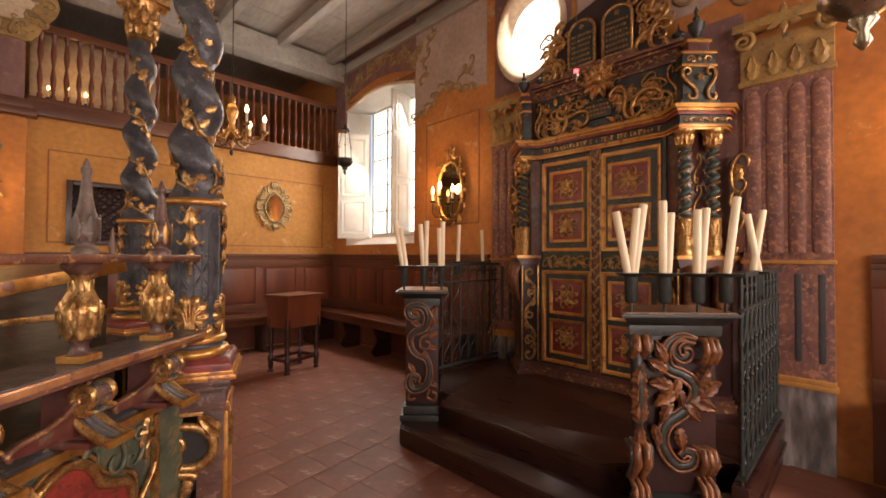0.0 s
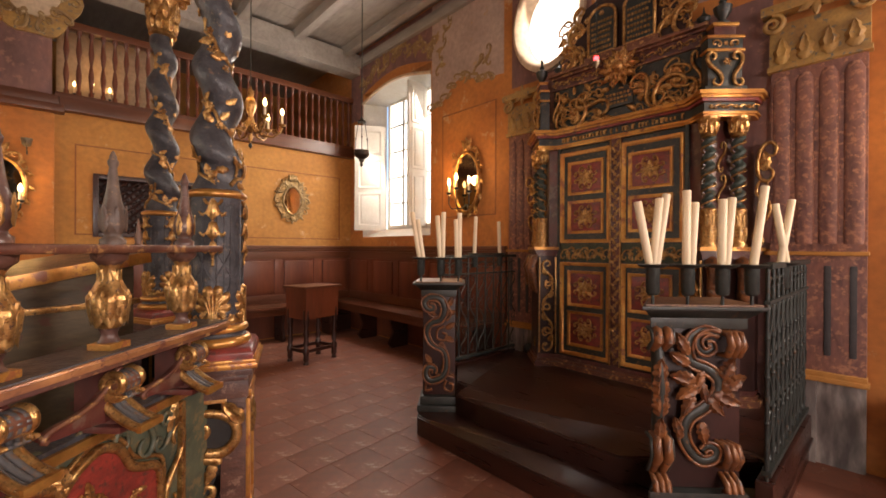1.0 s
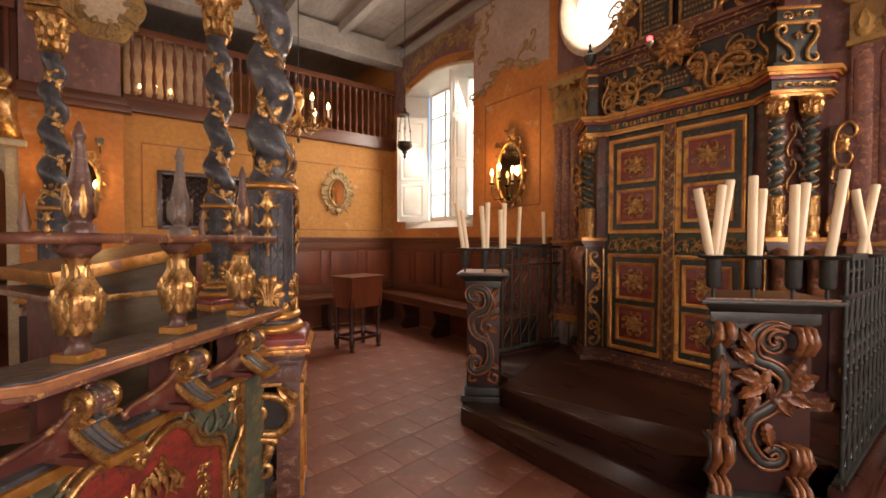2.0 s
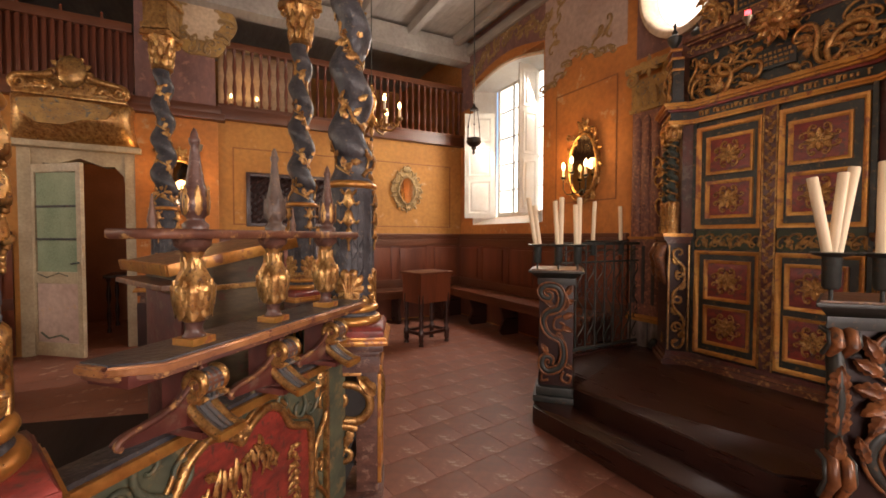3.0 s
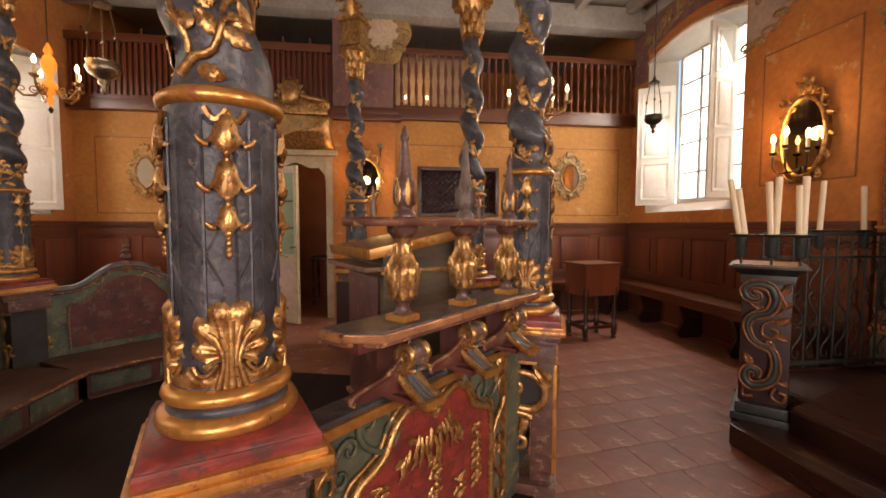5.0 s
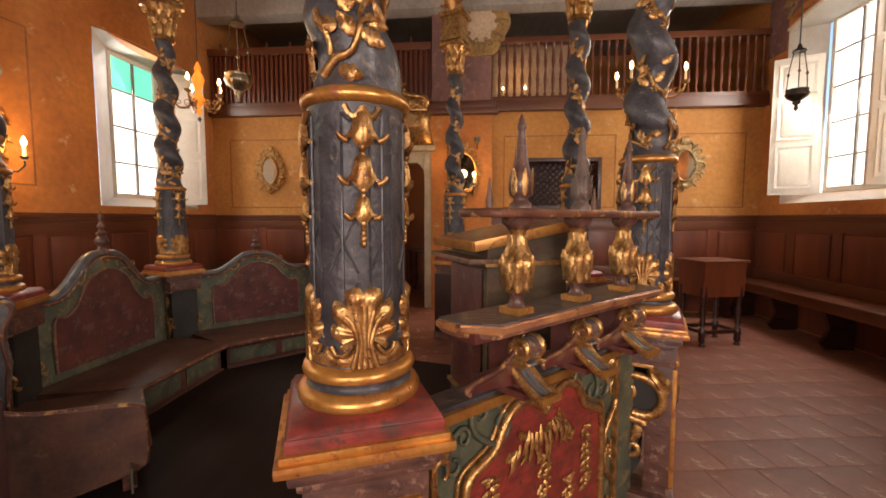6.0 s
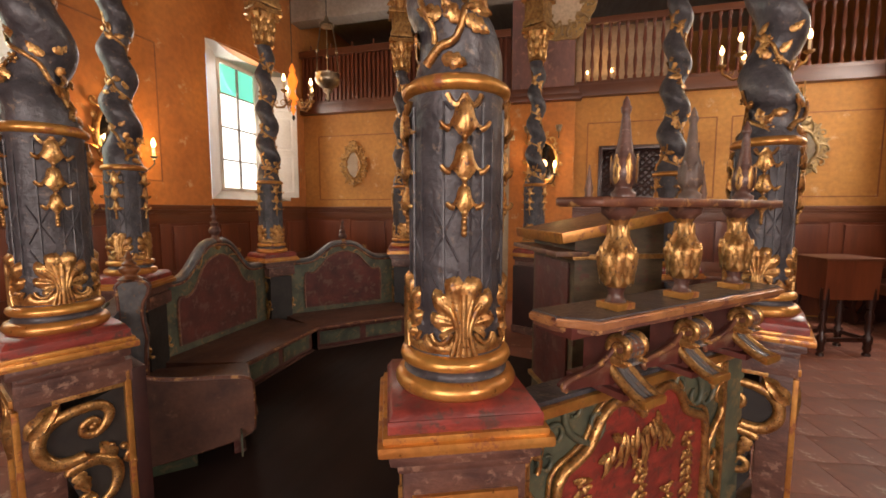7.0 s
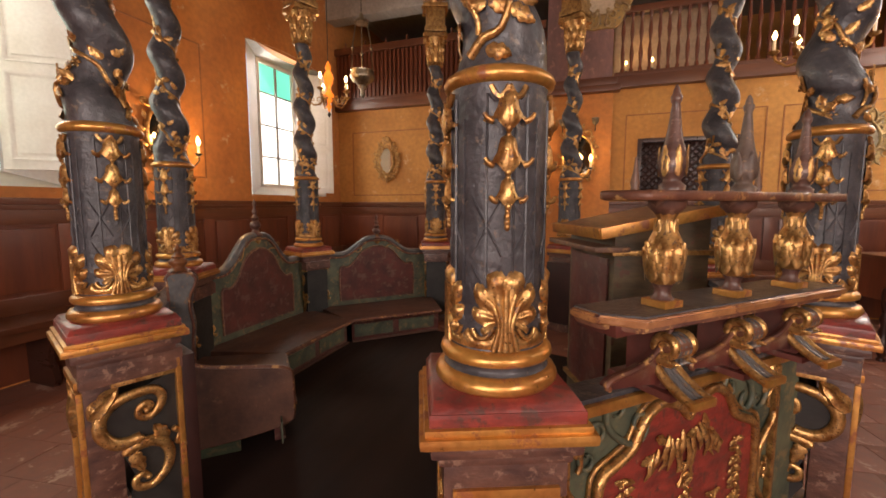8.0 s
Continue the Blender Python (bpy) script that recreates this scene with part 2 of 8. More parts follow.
def box(bm, x0, x1, y0, y1, z0, z1, bev=0.0, m=None):
    g = bmesh.ops.create_cube(bm, size=1)
    vs = g["verts"]
    for v in vs:
        v.co = Vector((x0 + (v.co.x + 0.5) * (x1 - x0), y0 + (v.co.y + 0.5) * (y1 - y0), z0 + (v.co.z + 0.5) * (z1 - z0)))
    if bev:
        es = {e for v in vs for e in v.link_edges}
        r = bmesh.ops.bevel(bm, geom=list(es), offset=bev, segments=2, affect="EDGES", profile=0.7)
        vs = list({v for v in vs if v.is_valid} | set(r["verts"]))
    if m:
        bmesh.ops.transform(bm, matrix=m, verts=vs)
    return bm


def lathe(bm, prof, seg=24, m=None, wobble=None):
    """Solid of revolution from (radius, z) pairs; wobble(angle, z, r) may change r."""
    rings = []
    for r, z in prof:
        ring = []
        for i in range(seg):
            a = 2 * math.pi * i / seg
            q = wobble(a, z, r) if wobble else r
            ring.append(bm.verts.new((q * math.cos(a), q * math.sin(a), z)))
        rings.append(ring)
    for a, b in zip(rings, rings[1:]):
        for i in range(seg):
            j = (i + 1) % seg
            bm.faces.new((a[i], a[j], b[j], b[i]))
    bm.faces.new(rings[0][::-1])
    bm.faces.new(rings[-1])
    if m:
        bmesh.ops.transform(bm, matrix=m, verts=[v for ring in rings for v in ring])
    return bm


def tube(bm, pts, rad, seg=7, flat=1.0, m=None, up=None):
    """Round bar along points; rad is a number or one per point; flat squeezes it along "up"."""
    pts = [Vector(p) for p in pts]
    n = len(pts)
    rads = rad if isinstance(rad, (list, tuple)) else [rad] * n
    rings, prev = [], None
    for i, p in enumerate(pts):
        d = (pts[min(i + 1, n - 1)] - pts[max(i - 1, 0)]).normalized()
        ref = Vector(up) if up else (prev or (Vector((0, 0, 1)) if abs(d.z) < 0.9 else Vector((1, 0, 0))))
        s = d.cross(ref)
        if s.length < 1e-5:
            s = d.cross(Vector((0.3, 1, 0.2)))
        s.normalize()
        u = s.cross(d).normalized()
        prev = u
        rings.append([bm.verts.new(p + s * rads[i] * math.cos(2 * math.pi * k / seg) + u * rads[i] * flat * math.sin(2 * math.pi * k / seg)) for k in range(seg)])
    for a, b in zip(rings, rings[1:]):
        for i in range(seg):
            j = (i + 1) % seg
            bm.faces.new((a[i], a[j], b[j], b[i]))
    bm.faces.new(rings[0][::-1])
    bm.faces.new(rings[-1])
    if m:
        bmesh.ops.transform(bm, matrix=m, verts=[v for r in rings for v in r])
    return bm


def plate(bm, outline, d0, d1, m=None):
    """Outline in (x, z), thick from y=d0 to y=d1."""
    a = [bm.verts.new((x, d0, z)) for x, z in outline]
    b = [bm.verts.new((x, d1, z)) for x, z in outline]
    fs = [bm.faces.new(a), bm.faces.new(b[::-1])]
    n = len(a)
    for i in range(n):
        j = (i + 1) % n
        fs.append(bm.faces.new((a[j], a[i], b[i], b[j])))
    for f in fs[:2]:
        f.normal_update()
    bmesh.ops.triangulate(bm, faces=fs[:2], ngon_method="EAR_CLIP")
    if m:
        bmesh.ops.transform(bm, matrix=m, verts=a + b)
    return bm


def spiral(cx, cz, r0, r1, a0, turns, n=26, y=0.0):
    """Points of a volute in the xz plane, from radius r0 to r1."""
    return [(cx + (r0 + (r1 - r0) * i / n) * math.cos(a0 + turns * 2 * math.pi * i / n), y, cz + (r0 + (r1 - r0) * i / n) * math.sin(a0 + turns * 2 * math.pi * i / n)) for i in range(n + 1)]


def blob(bm, x, y, z, sx, sy, sz, sub=1):
    g = bmesh.ops.create_icosphere(bm, subdivisions=sub, radius=1)
    for v in g["verts"]:
        v.co = Vector((x + v.co.x * sx, y + v.co.y * sy, z + v.co.z * sz))
    return bm


def leaf(bm, x, z, w, h, y=0.0, lobes=4, bulge=0.25, m=None):
    """Carved acanthus leaf standing in the xz plane, bulging to -y, with lobed edge and a midrib."""
    rows = lobes * 4
    left, mid, right = [], [], []
    made = []
    for i in range(rows + 1):
        t = i / rows
        env = math.sin(math.pi * min(1, t * 0.9 + 0.14)) ** 0.7
        lob = 0.72 + 0.28 * abs(math.sin(t * math.pi * lobes))
        hw = max(0.002, w / 2 * env * lob)
        out = -bulge * w * (math.sin(math.pi * t) * 0.55 + 0.25 + max(0, t - 0.75) * 1.6)
        zz = z + h * t
        vs = [bm.verts.new((x - hw, y, zz + 0.04 * h)), bm.verts.new((x - hw * 0.5, y + out * 0.9, zz)), bm.verts.new((x, y + out * 0.55, zz)), bm.verts.new((x + hw * 0.5, y + out * 0.9, zz)), bm.verts.new((x + hw, y, zz + 0.04 * h))]
        made.append(vs)
    for a, b in zip(made, made[1:]):
        for i in range(4):
            bm.faces.new((a[i], a[i + 1], b[i + 1], b[i]))
    back = [bm.verts.new((x, y + 0.003, z)), bm.verts.new((x, y + 0.003, z + h))]
    allv = [v for r in made for v in r] + back
    if m:
        bmesh.ops.transform(bm, matrix=m, verts=allv)
    bmesh.ops.delete(bm, geom=back, context="VERTS")
    return [v for r in made for v in r]


def smooth_line(pts, k=5):
    """Catmull-Rom curve through 2D points."""
    out = []
    n = len(pts)
    for i in range(n - 1):
        p0, p1_, p2_, p3_ = pts[max(i - 1, 0)], pts[i], pts[i + 1], pts[min(i + 2, n - 1)]
        for j in range(k):
            t = j / k
            out.append(tuple(0.5 * (2 * b + (c - a) * t + (2 * a - 5 * b + 4 * c - d) * t * t + (3 * b - a - 3 * c + d) * t ** 3) for a, b, c, d in zip(p0, p1_, p2_, p3_)))
    out.append(tuple(pts[-1]))
    return out


def sheet(bm, rows):
    """Grid of points laid as one skin."""
    vs = [[bm.verts.new(p) for p in row] for row in rows]
    for a, b in zip(vs, vs[1:]):
        for i in range(len(a) - 1):
            bm.faces.new((a[i], a[i + 1], b[i + 1], b[i]))


def acanthus(bm, put, w, h, step, lobes=9):
    """Carved leaf: stem, fan of lobes with veins and curled tips, and a wavy band to the next leaf at distance step."""
    v0, rows = 0.38 * h, []
    n = lobes * 6
    for j in range(8):
        t, row = j / 7, []
        for i in range(n + 1):
            s = 2 * i / n - 1
            a = s * 1.72
            lob = abs(math.cos(math.pi * lobes * (s + 1) / 2 + (math.pi / 2 if lobes % 2 == 0 else 0)))
            L = (0.64 * h * (1 - abs(s)) ** 0.9 + w * (0.50 + 0.5 * min(1, abs(s) * 1.25)) * (0.75 if abs(s) > 0.2 else 0.6 + 0.75 * abs(s))) * (0.78 + 0.24 * (1 - lob ** 2.2 if lobes % 2 == 0 else 1 - (1 - lob) ** 2.2))
            L = min(L, 0.66 * h)
            rr = L * t * (1 - 0.10 * t * abs(s))
            droop = 0.16 * h * t * t * abs(s) ** 2
            rib = 0.0035 * math.cos(math.pi * lobes * (s + 1)) * min(1, 2.2 * t)
            o = 0.006 + 0.007 * math.sin(math.pi * min(1, t * 0.9)) + rib + 0.009 * max(0, t - 0.6) / 0.4
            if j == 7:
                o -= 0.014
            row.append(put(rr * math.sin(a), v0 + rr * math.cos(a) - droop, o))
        rows.append(row)
    sheet(bm, rows)
    for k in (-2, -1, 0, 1, 2):
        ps = [(k * 0.012, 0.0), (k * 0.0085, 0.16 * h), (k * 0.0065, 0.34 * h), (k * 0.013, 0.58 * h), (k * 0.019, (0.80 - 0.07 * abs(k)) * h)]
        tube(bm, [put(u, v, 0.011) for u, v in smooth_line(ps, 3)], 0.0062 if k else 0.008, 6)
    rows = []
    for i in range(25):
        u = (2 * i / 24 - 1) * step
        q = abs(u) / step
        top = 0.42 * h * max(0, 1 - q / 0.55) ** 1.6 + 0.14 * h + 0.13 * h * math.exp(-((q - 1) / 0.16) ** 2) + 0.05 * h * math.exp(-((q - 0.62) / 0.07) ** 2)
        rows.append([put(u, top * t, 0.001 + 0.011 * math.sin(math.pi * (0.12 + 0.88 * t)) ** 0.7) for t in (0, 0.2, 0.45, 0.7, 0.88, 1.0)])
    sheet(bm, rows)
    for s in (-1, 1):
        ps = smooth_line([(0.30, 0.30), (0.42, 0.20), (0.58, 0.15), (0.74, 0.19), (0.82, 0.27)], 3)
        tube(bm, [put(s * q * step, v * h, 0.010) for q, v in ps], 0.005, 6)


def bevel_frame(bm, x0, x1, z0, z1, w, y, out, inn):
    """Sloping moulding round a rectangle: its outer edge stands out by out, its inner one by inn."""
    loops = []
    for e, dy in ((0, 0), (0, out), (w * 0.22, out * 1.05), (w, inn)):
        loops.append([bm.verts.new(c) for c in ((x0 + e, y - dy, z0 + e), (x1 - e, y - dy, z0 + e), (x1 - e, y - dy, z1 - e), (x0 + e, y - dy, z1 - e))])
    for a, b in zip(loops, loops[1:]):
        for i in range(4):
            bm.faces.new((a[i], a[(i + 1) % 4], b[(i + 1) % 4], b[i]))
    return bm


def link_mesh(name, bm, material, smooth=64):
    me = bpy.data.meshes.new(name)
    bmesh.ops.recalc_face_normals(bm, faces=bm.faces)
    bm.to_mesh(me)
    bm.free()
    me.materials.append(material)
    for p in me.polygons:
        p.use_smooth = True
    me.set_sharp_from_angle(angle=radians(smooth))
    return me


def part(name, bm, material, parent=None, label="", m=None, smooth=64):
    ob = new(name, link_mesh(name, bm, material, smooth))
    ob.parent = parent
    if m is not None:
        ob.matrix_basis = m
    if label:
        ob["label"] = label
    return ob


def thing(name, m, label, category, group=""):
    ob = new(name)
    ob.matrix_basis = m
    ob.empty_display_size = 0.1
    return tagged(ob, label, category, group)


def setting(name, bm, material, label, smooth=64):
    return tagged(part(name, bm, material, smooth=smooth), label, "", "", "structure")


def BM():
    return bmesh.new()


def bx(*a, **k):
    return box(BM(), *a, **k)

# ---- the room ----
YN, XE, XW, YS, ZC = 6.0, 3.45, -4.10, -3.5, 4.36


def wall_with_holes(bm, u0, u1, z0, z1, holes, make):
    """Fill the rectangle u0..u1, z0..z1 with boxes that leave the holes (u0, u1, z0, z1) open; make(bm, u0, u1, z0, z1)."""
    us = sorted({u0, u1, *[h[0] for h in holes], *[h[1] for h in holes]})
    for a, b in zip(us, us[1:]):
        spans = sorted((h[2], h[3]) for h in holes if h[0] < (a + b) / 2 < h[1])
        z = z0
        for s0, s1 in spans:
            if s0 > z + 1e-6:
                make(bm, a, b, z, s0)
            z = s1
        if z1 > z + 1e-6:
            make(bm, a, b, z, z1)
    return bm


DOOR = (-1.80, -0.98, 0.0, 2.12)
GRILLE = (0.25, 1.42, 1.40, 2.10)
WIN_E = (4.02, 5.62, 1.46, 3.66)
OVAL = (1.87, 2.71, 2.97, 4.01)
WIN_W = (4.12, 5.60, 1.40, 3.20)
WIN_W2 = (0.75, 2.28, 1.40, 3.20)
setting("wall_north", wall_with_holes(BM(), XW - 0.4, XE + 0.4, 0, 2.72, [DOOR, GRILLE], lambda b, u, v, s, t: box(b, u, v, YN, YN + 0.35, s, t)), OCHRE, "ochre painted plaster wall under the gallery")
setting("wall_east", wall_with_holes(BM(), YS, YN + 2.6, 0, ZC + 0.1, [WIN_E, OVAL], lambda b, u, v, s, t: box(b, XE, XE + 0.4, u, v, s, t)), ORANGE, "orange ochre plaster wall behind the ark")
setting("wall_west", wall_with_holes(BM(), YS, YN + 2.6, 0, ZC + 0.1, [WIN_W, WIN_W2], lambda b, u, v, s, t: box(b, XW - 0.4, XW, u, v, s, t)), ORANGE, "orange ochre plaster wall with windows")
setting("wall_south", bx(XW - 0.4, XE + 0.4, YS - 0.3, YS, 0, ZC + 0.1), OCHRE, "plain ochre plaster wall")
setting("wall_gallery", bx(XW - 0.4, XE + 0.4, YN + 2.6, YN + 2.8, 0, ZC + 0.1), OCHRE, "ochre back wall behind the gallery")
# ceiling with boards and joists, one mesh
bm = bx(XW - 0.4, XE + 0.4, YS, YN + 2.6, ZC + 0.02, ZC + 0.1)
rng = random.Random(3)
y = YS
while y < YN + 0.2:
    box(bm, XW - 0.4, XE + 0.4, y, y + 0.245, ZC - 0.004 * rng.random(), ZC + 0.03)
    y += 0.25
for x in (-3.55, -2.8, -2.05, -1.3, -0.55, 0.2, 0.95, 1.7, 2.45, 3.2):
    box(bm, x - 0.055, x + 0.055, YS, YN, ZC - 0.14, ZC, 0.008)
box(bm, XW, XE, YN - 0.28, YN - 0.02, ZC - 0.36, ZC - 0.05, 0.015)
box(bm, XW, XE, 2.0, 2.28, ZC - 0.36, ZC - 0.05, 0.015)
setting("ceiling", bm, CEIL, "grey-white painted timber ceiling with joists")
# cornice along the east wall
setting("trim", bx(XE - 0.06, XE, YS, YN, ZC - 0.26, ZC - 0.12, 0.02), CEIL, "grey moulded cornice below the ceiling")

# gallery floor edge and back room
setting("gallery_floor", bx(XW, XE, YN - 0.10, YN + 2.6, 2.72, 2.86, 0.012), WOOD_H, "dark wooden gallery floor edge")


def baluster_prof(h, r):
    return [(r * 0.9, 0), (r * 0.9, h * .06), (r * 0.5, h * .08), (r * 0.75, h * .2), (r, h * .32), (r * 0.6, h * .46), (r * .42, h * .5), (r * 0.6, h * .54), (r, h * .68), (r * .75, h * .8), (r * 0.5, h * .92), (r * .9, h * .94), (r * .9, h)]


rail = thing("gallery_balustrade", pose(0, YN - 0.04, 2.86), "dark wooden gallery balustrade with turned balusters", "balustrade")
part("handrail", bx(-0.06, XE, -0.04, 0.04, 0.74, 0.82, 0.012), WOOD_H, rail)
part("bottom_rail", bx(-0.06, XE, -0.035, 0.035, 0, 0.05, 0.008), WOOD_H, rail)
bal = link_mesh("baluster", lathe(BM(), baluster_prof(0.69, 0.026), 10), WOOD)
n = 34
for i in range(n):
    ob = new("baluster", bal)
    ob.parent = rail
    ob.matrix_basis = pose(0.03 + i * (XE - 0.1) / (n - 1), 0, 0.05)
scr = thing("gallery_screen", pose(0, YN - 0.04, 2.86), "dark red-brown wooden slatted gallery screen with small knobs", "screen")
part("handrail", bx(XW, -0.90, -0.04, 0.04, 0.70, 0.80, 0.012), WOOD_H, scr)
part("bottom_rail", bx(XW, -0.90, -0.035, 0.035, 0, 0.05, 0.008), WOOD_H, scr)
part("backing", bx(XW, -0.90, 0.06, 0.08, 0, 0.75), WOOD, scr)
slat = link_mesh("slat", bx(-0.018, 0.018, -0.012, 0.012, 0.05, 0.70, 0.005), WOOD)
knob = link_mesh("knob", lathe(BM(), [(0.012, 0), (0.02, 0.02), (0.008, 0.04), (0.018, 0.06), (0.002, 0.085)], 8), WOOD)
for i in range(46):
    ob = new("slat", slat)
    ob.parent = scr
    ob.matrix_basis = pose(XW + 0.05 + i * 0.0685, 0, 0)
    if i % 5 == 2:
        ob = new("knob", knob)
        ob.parent = scr
        ob.matrix_basis = pose(XW + 0.05 + i * 0.0685, 0, 0.80)

# pale panel added for the brightly lit stretch of the gallery's back wall
setting("gallery_board", bx(-0.05, 1.15, YN + 0.42, YN + 0.45, 2.86, 3.75), CREAM, "added pale panel standing in for the lit gallery wall behind the balusters")

# pier on the north wall
setting("pier", bx(-0.90, -0.06, YN - 0.06, YN, 0, 2.68, 0.01), ORANGE, "orange plaster pier under the gallery")
bm = bx(-0.98, 0.02, YN - 0.16, YN, 2.68, 2.76, 0.02)
box(bm, -0.94, -0.02, YN - 0.12, YN, 2.76, 2.86, 0.02)
setting("pier_moulding", bm, WOOD_H, "red-brown moulded wooden band on the pier")
setting("pier_upper", bx(-0.88, -0.08, YN - 0.08, YN + 0.1, 2.86, 4.1), VIOLET, "dull violet plaster pier above the gallery floor")

# floor
setting("floor", bx(XW - 0.4, XE + 0.4, YS, YN + 2.6, -0.1, -0.0018), GROUT, "mortar bed of the terracotta floor")

# wainscot, one run for each wall
ZW = 1.32


def wainscot(name, m, length, label, skip=()):
    w = thing(name, m, label, "wainscot")
    part("backboard", bx(0, length, -0.022, 0, 0.02, ZW - 0.05), WOOD, w)
    bm = bx(0, length, -0.055, 0, ZW - 0.05, ZW, 0.010)
    box(bm, 0, length, -0.04, 0, ZW - 0.085, ZW - 0.05, 0.006)
    part("cap_rail", bm, WOOD_H, w)
    part("bottom_rail", bx(0, length, -0.034, -0.02, 0.50, 0.62, 0.006), WOOD_H, w)
    part("top_rail", bx(0, length, -0.034, -0.02, ZW - 0.19, ZW - 0.085, 0.006), WOOD_H, w)
    n = max(2, round(length / 0.62))
    for i in range(n + 1):
        x = length * i / n
        part("stile", bx(max(0, x - 0.06), min(length, x + 0.06), -0.034, -0.02, 0.62, ZW - 0.19, 0.006), WOOD, w)
    for i in range(n):
        x0, x1 = length * i / n + 0.085, length * (i + 1) / n - 0.085
        part("raised_panel", bx(x0, x1, -0.042, -0.02, 0.65, ZW - 0.22, 0.012), WOOD, w)
    return w


wainscot("wainscot", pose(-0.06, YN, 0), XE + 0.06, "walnut wainscot panelling along the gallery wall")
wainscot("wainscot", pose(XW, YN, 0), -1.95 - XW, "walnut wainscot panelling below the small mirror")
wainscot("wainscot", pose(XE, YN, 0, 0, 0, -90), YN - 2.78, "walnut wainscot panelling under the tall window")
wainscot("wainscot", pose(XW, YS, 0, 0, 0, 90), YN - YS, "walnut wainscot panelling along the window wall")
wainscot("wainscot", pose(XE, -0.02, 0, 0, 0, -90), -0.02 - YS, "dark walnut wainscot panelling beside the ark")


def bench(m, length, label):
    b = thing("wall_bench", m, label, "bench", "benches along the walls")
    part("seat", bx(0, length, -0.42, -0.03, 0.46, 0.50, 0.012), WOOD_H, b)
    part("apron", bx(0.02, length - 0.02, -0.38, -0.36, 0.38, 0.46, 0.004), WOOD_H, b)
    n = max(2, round(length / 0.75))
    for i in range(n + 1):
        x = 0.04 + (length - 0.08) * i / n
        o = [(-0.04, 0), (-0.30, 0), (-0.34, 0.06), (-0.27, 0.2), (-0.33, 0.38), (-0.33, 0.46), (-0.04, 0.46)]
        part("bracket_leg", plate(BM(), o, -0.02, 0.02, Matrix.Translation((x, 0, 0)) @ pose(0, 0, 0, 0, 0, 90) @ pose(0, 0, 0)), WOOD_DARK, b)
    return b


bench(pose(0.05, YN, 0), XE - 0.5, "walnut wall bench with scrolled legs")
bench(pose(XW + 0.45, YN, 0), 1.6, "walnut wall bench beside the door")
bench(pose(XE, YN - 0.03, 0, 0, 0, -90), YN - 2.95, "walnut wall bench under the tall window")
bench(pose(XW, -2.0, 0, 0, 0, 90), 7.8, "dark walnut wall bench along the windows")
bench(pose(XE, -0.08, 0, 0, 0, -90), 2.6, "dark walnut wall bench beside the ark")

# painted frames on the plaster
def painted_frame(m, w, h, label="thin red-brown painted frame line on plaster"):
    bm = BM()
    t = 0.014
    for x0, x1, z0, z1 in ((0, w, 0, t), (0, w, h - t, h), (0, t, t, h - t), (w - t, w, t, h - t)):
        box(bm, x0, x1, -0.004, 0, z0, z1)
    ob = tagged(part("painted_frame", bm, LINE, m=m), label, "", "", "structure")
    return ob


painted_frame(pose(0.10, YN, 1.42), 1.5, 0.98)
painted_frame(pose(1.75, YN, 1.42), 1.5, 0.98)
painted_frame(pose(XW + 0.25, YN, 1.42), 1.7, 0.98)
painted_frame(pose(XE, 3.80, 1.66, 0, 0, -90), 0.86, 1.25)
painted_frame(pose(XW, 2.55, 1.55, 0, 0, 90), 0.95, 1.35)

# ---- windows ----


def window(num, m, w, h, cols, rows, label, stained=False, pane_m=PANE):
    """Frame in local x (width) and z, standing back at y=0.28 in the wall."""
    f = tagged(new("window_%d" % num), label, "window", "", "structure")
    f.matrix_basis = m
    y0, y1 = 0.26, 0.31
    bm = BM()
    for a in ((0, 0.05, 0, h), (w - 0.05, w, 0, h), (0.05, w - 0.05, 0, 0.06), (0.05, w - 0.05, h - 0.05, h)):
        box(bm, a[0], a[1], y0, y1, a[2], a[3], 0.006)
    part("window_frame", bm, WHITE, f)
    for i in range(1, cols):
        x = w * i / cols
        part("mullion", bx(x - 0.016, x + 0.016, y0 + 0.008, y1 - 0.01, 0.06, h - 0.05, 0.004), FRAMEGREY, f)
    for j in range(1, rows):
        z = h * j / rows
        part("glazing_bar", bx(0.05, w - 0.05, y0 + 0.012, y1 - 0.014, z - 0.010, z + 0.010, 0.003), FRAMEGREY, f)
    for i in range(cols):
        for j in range(rows):
            x0, x1 = max(0.05, w * i / cols), min(w - 0.05, w * (i + 1) / cols)
            z0, z1 = max(0.06, h * j / rows), min(h - 0.05, h * (j + 1) / rows)
            ob = part("pane", bx(x0, x1, y1 - 0.02, y1 - 0.016, z0, z1), TURQ if stained and j == rows - 1 else pane_m, f)
            ob.visible_shadow = False
    return f


FRAMEGREY = mat("grey_glazing_bar", (0.42, 0.40, 0.37), (0.30, 0.28, 0.26), 0.5, 0, 8, 0.1)


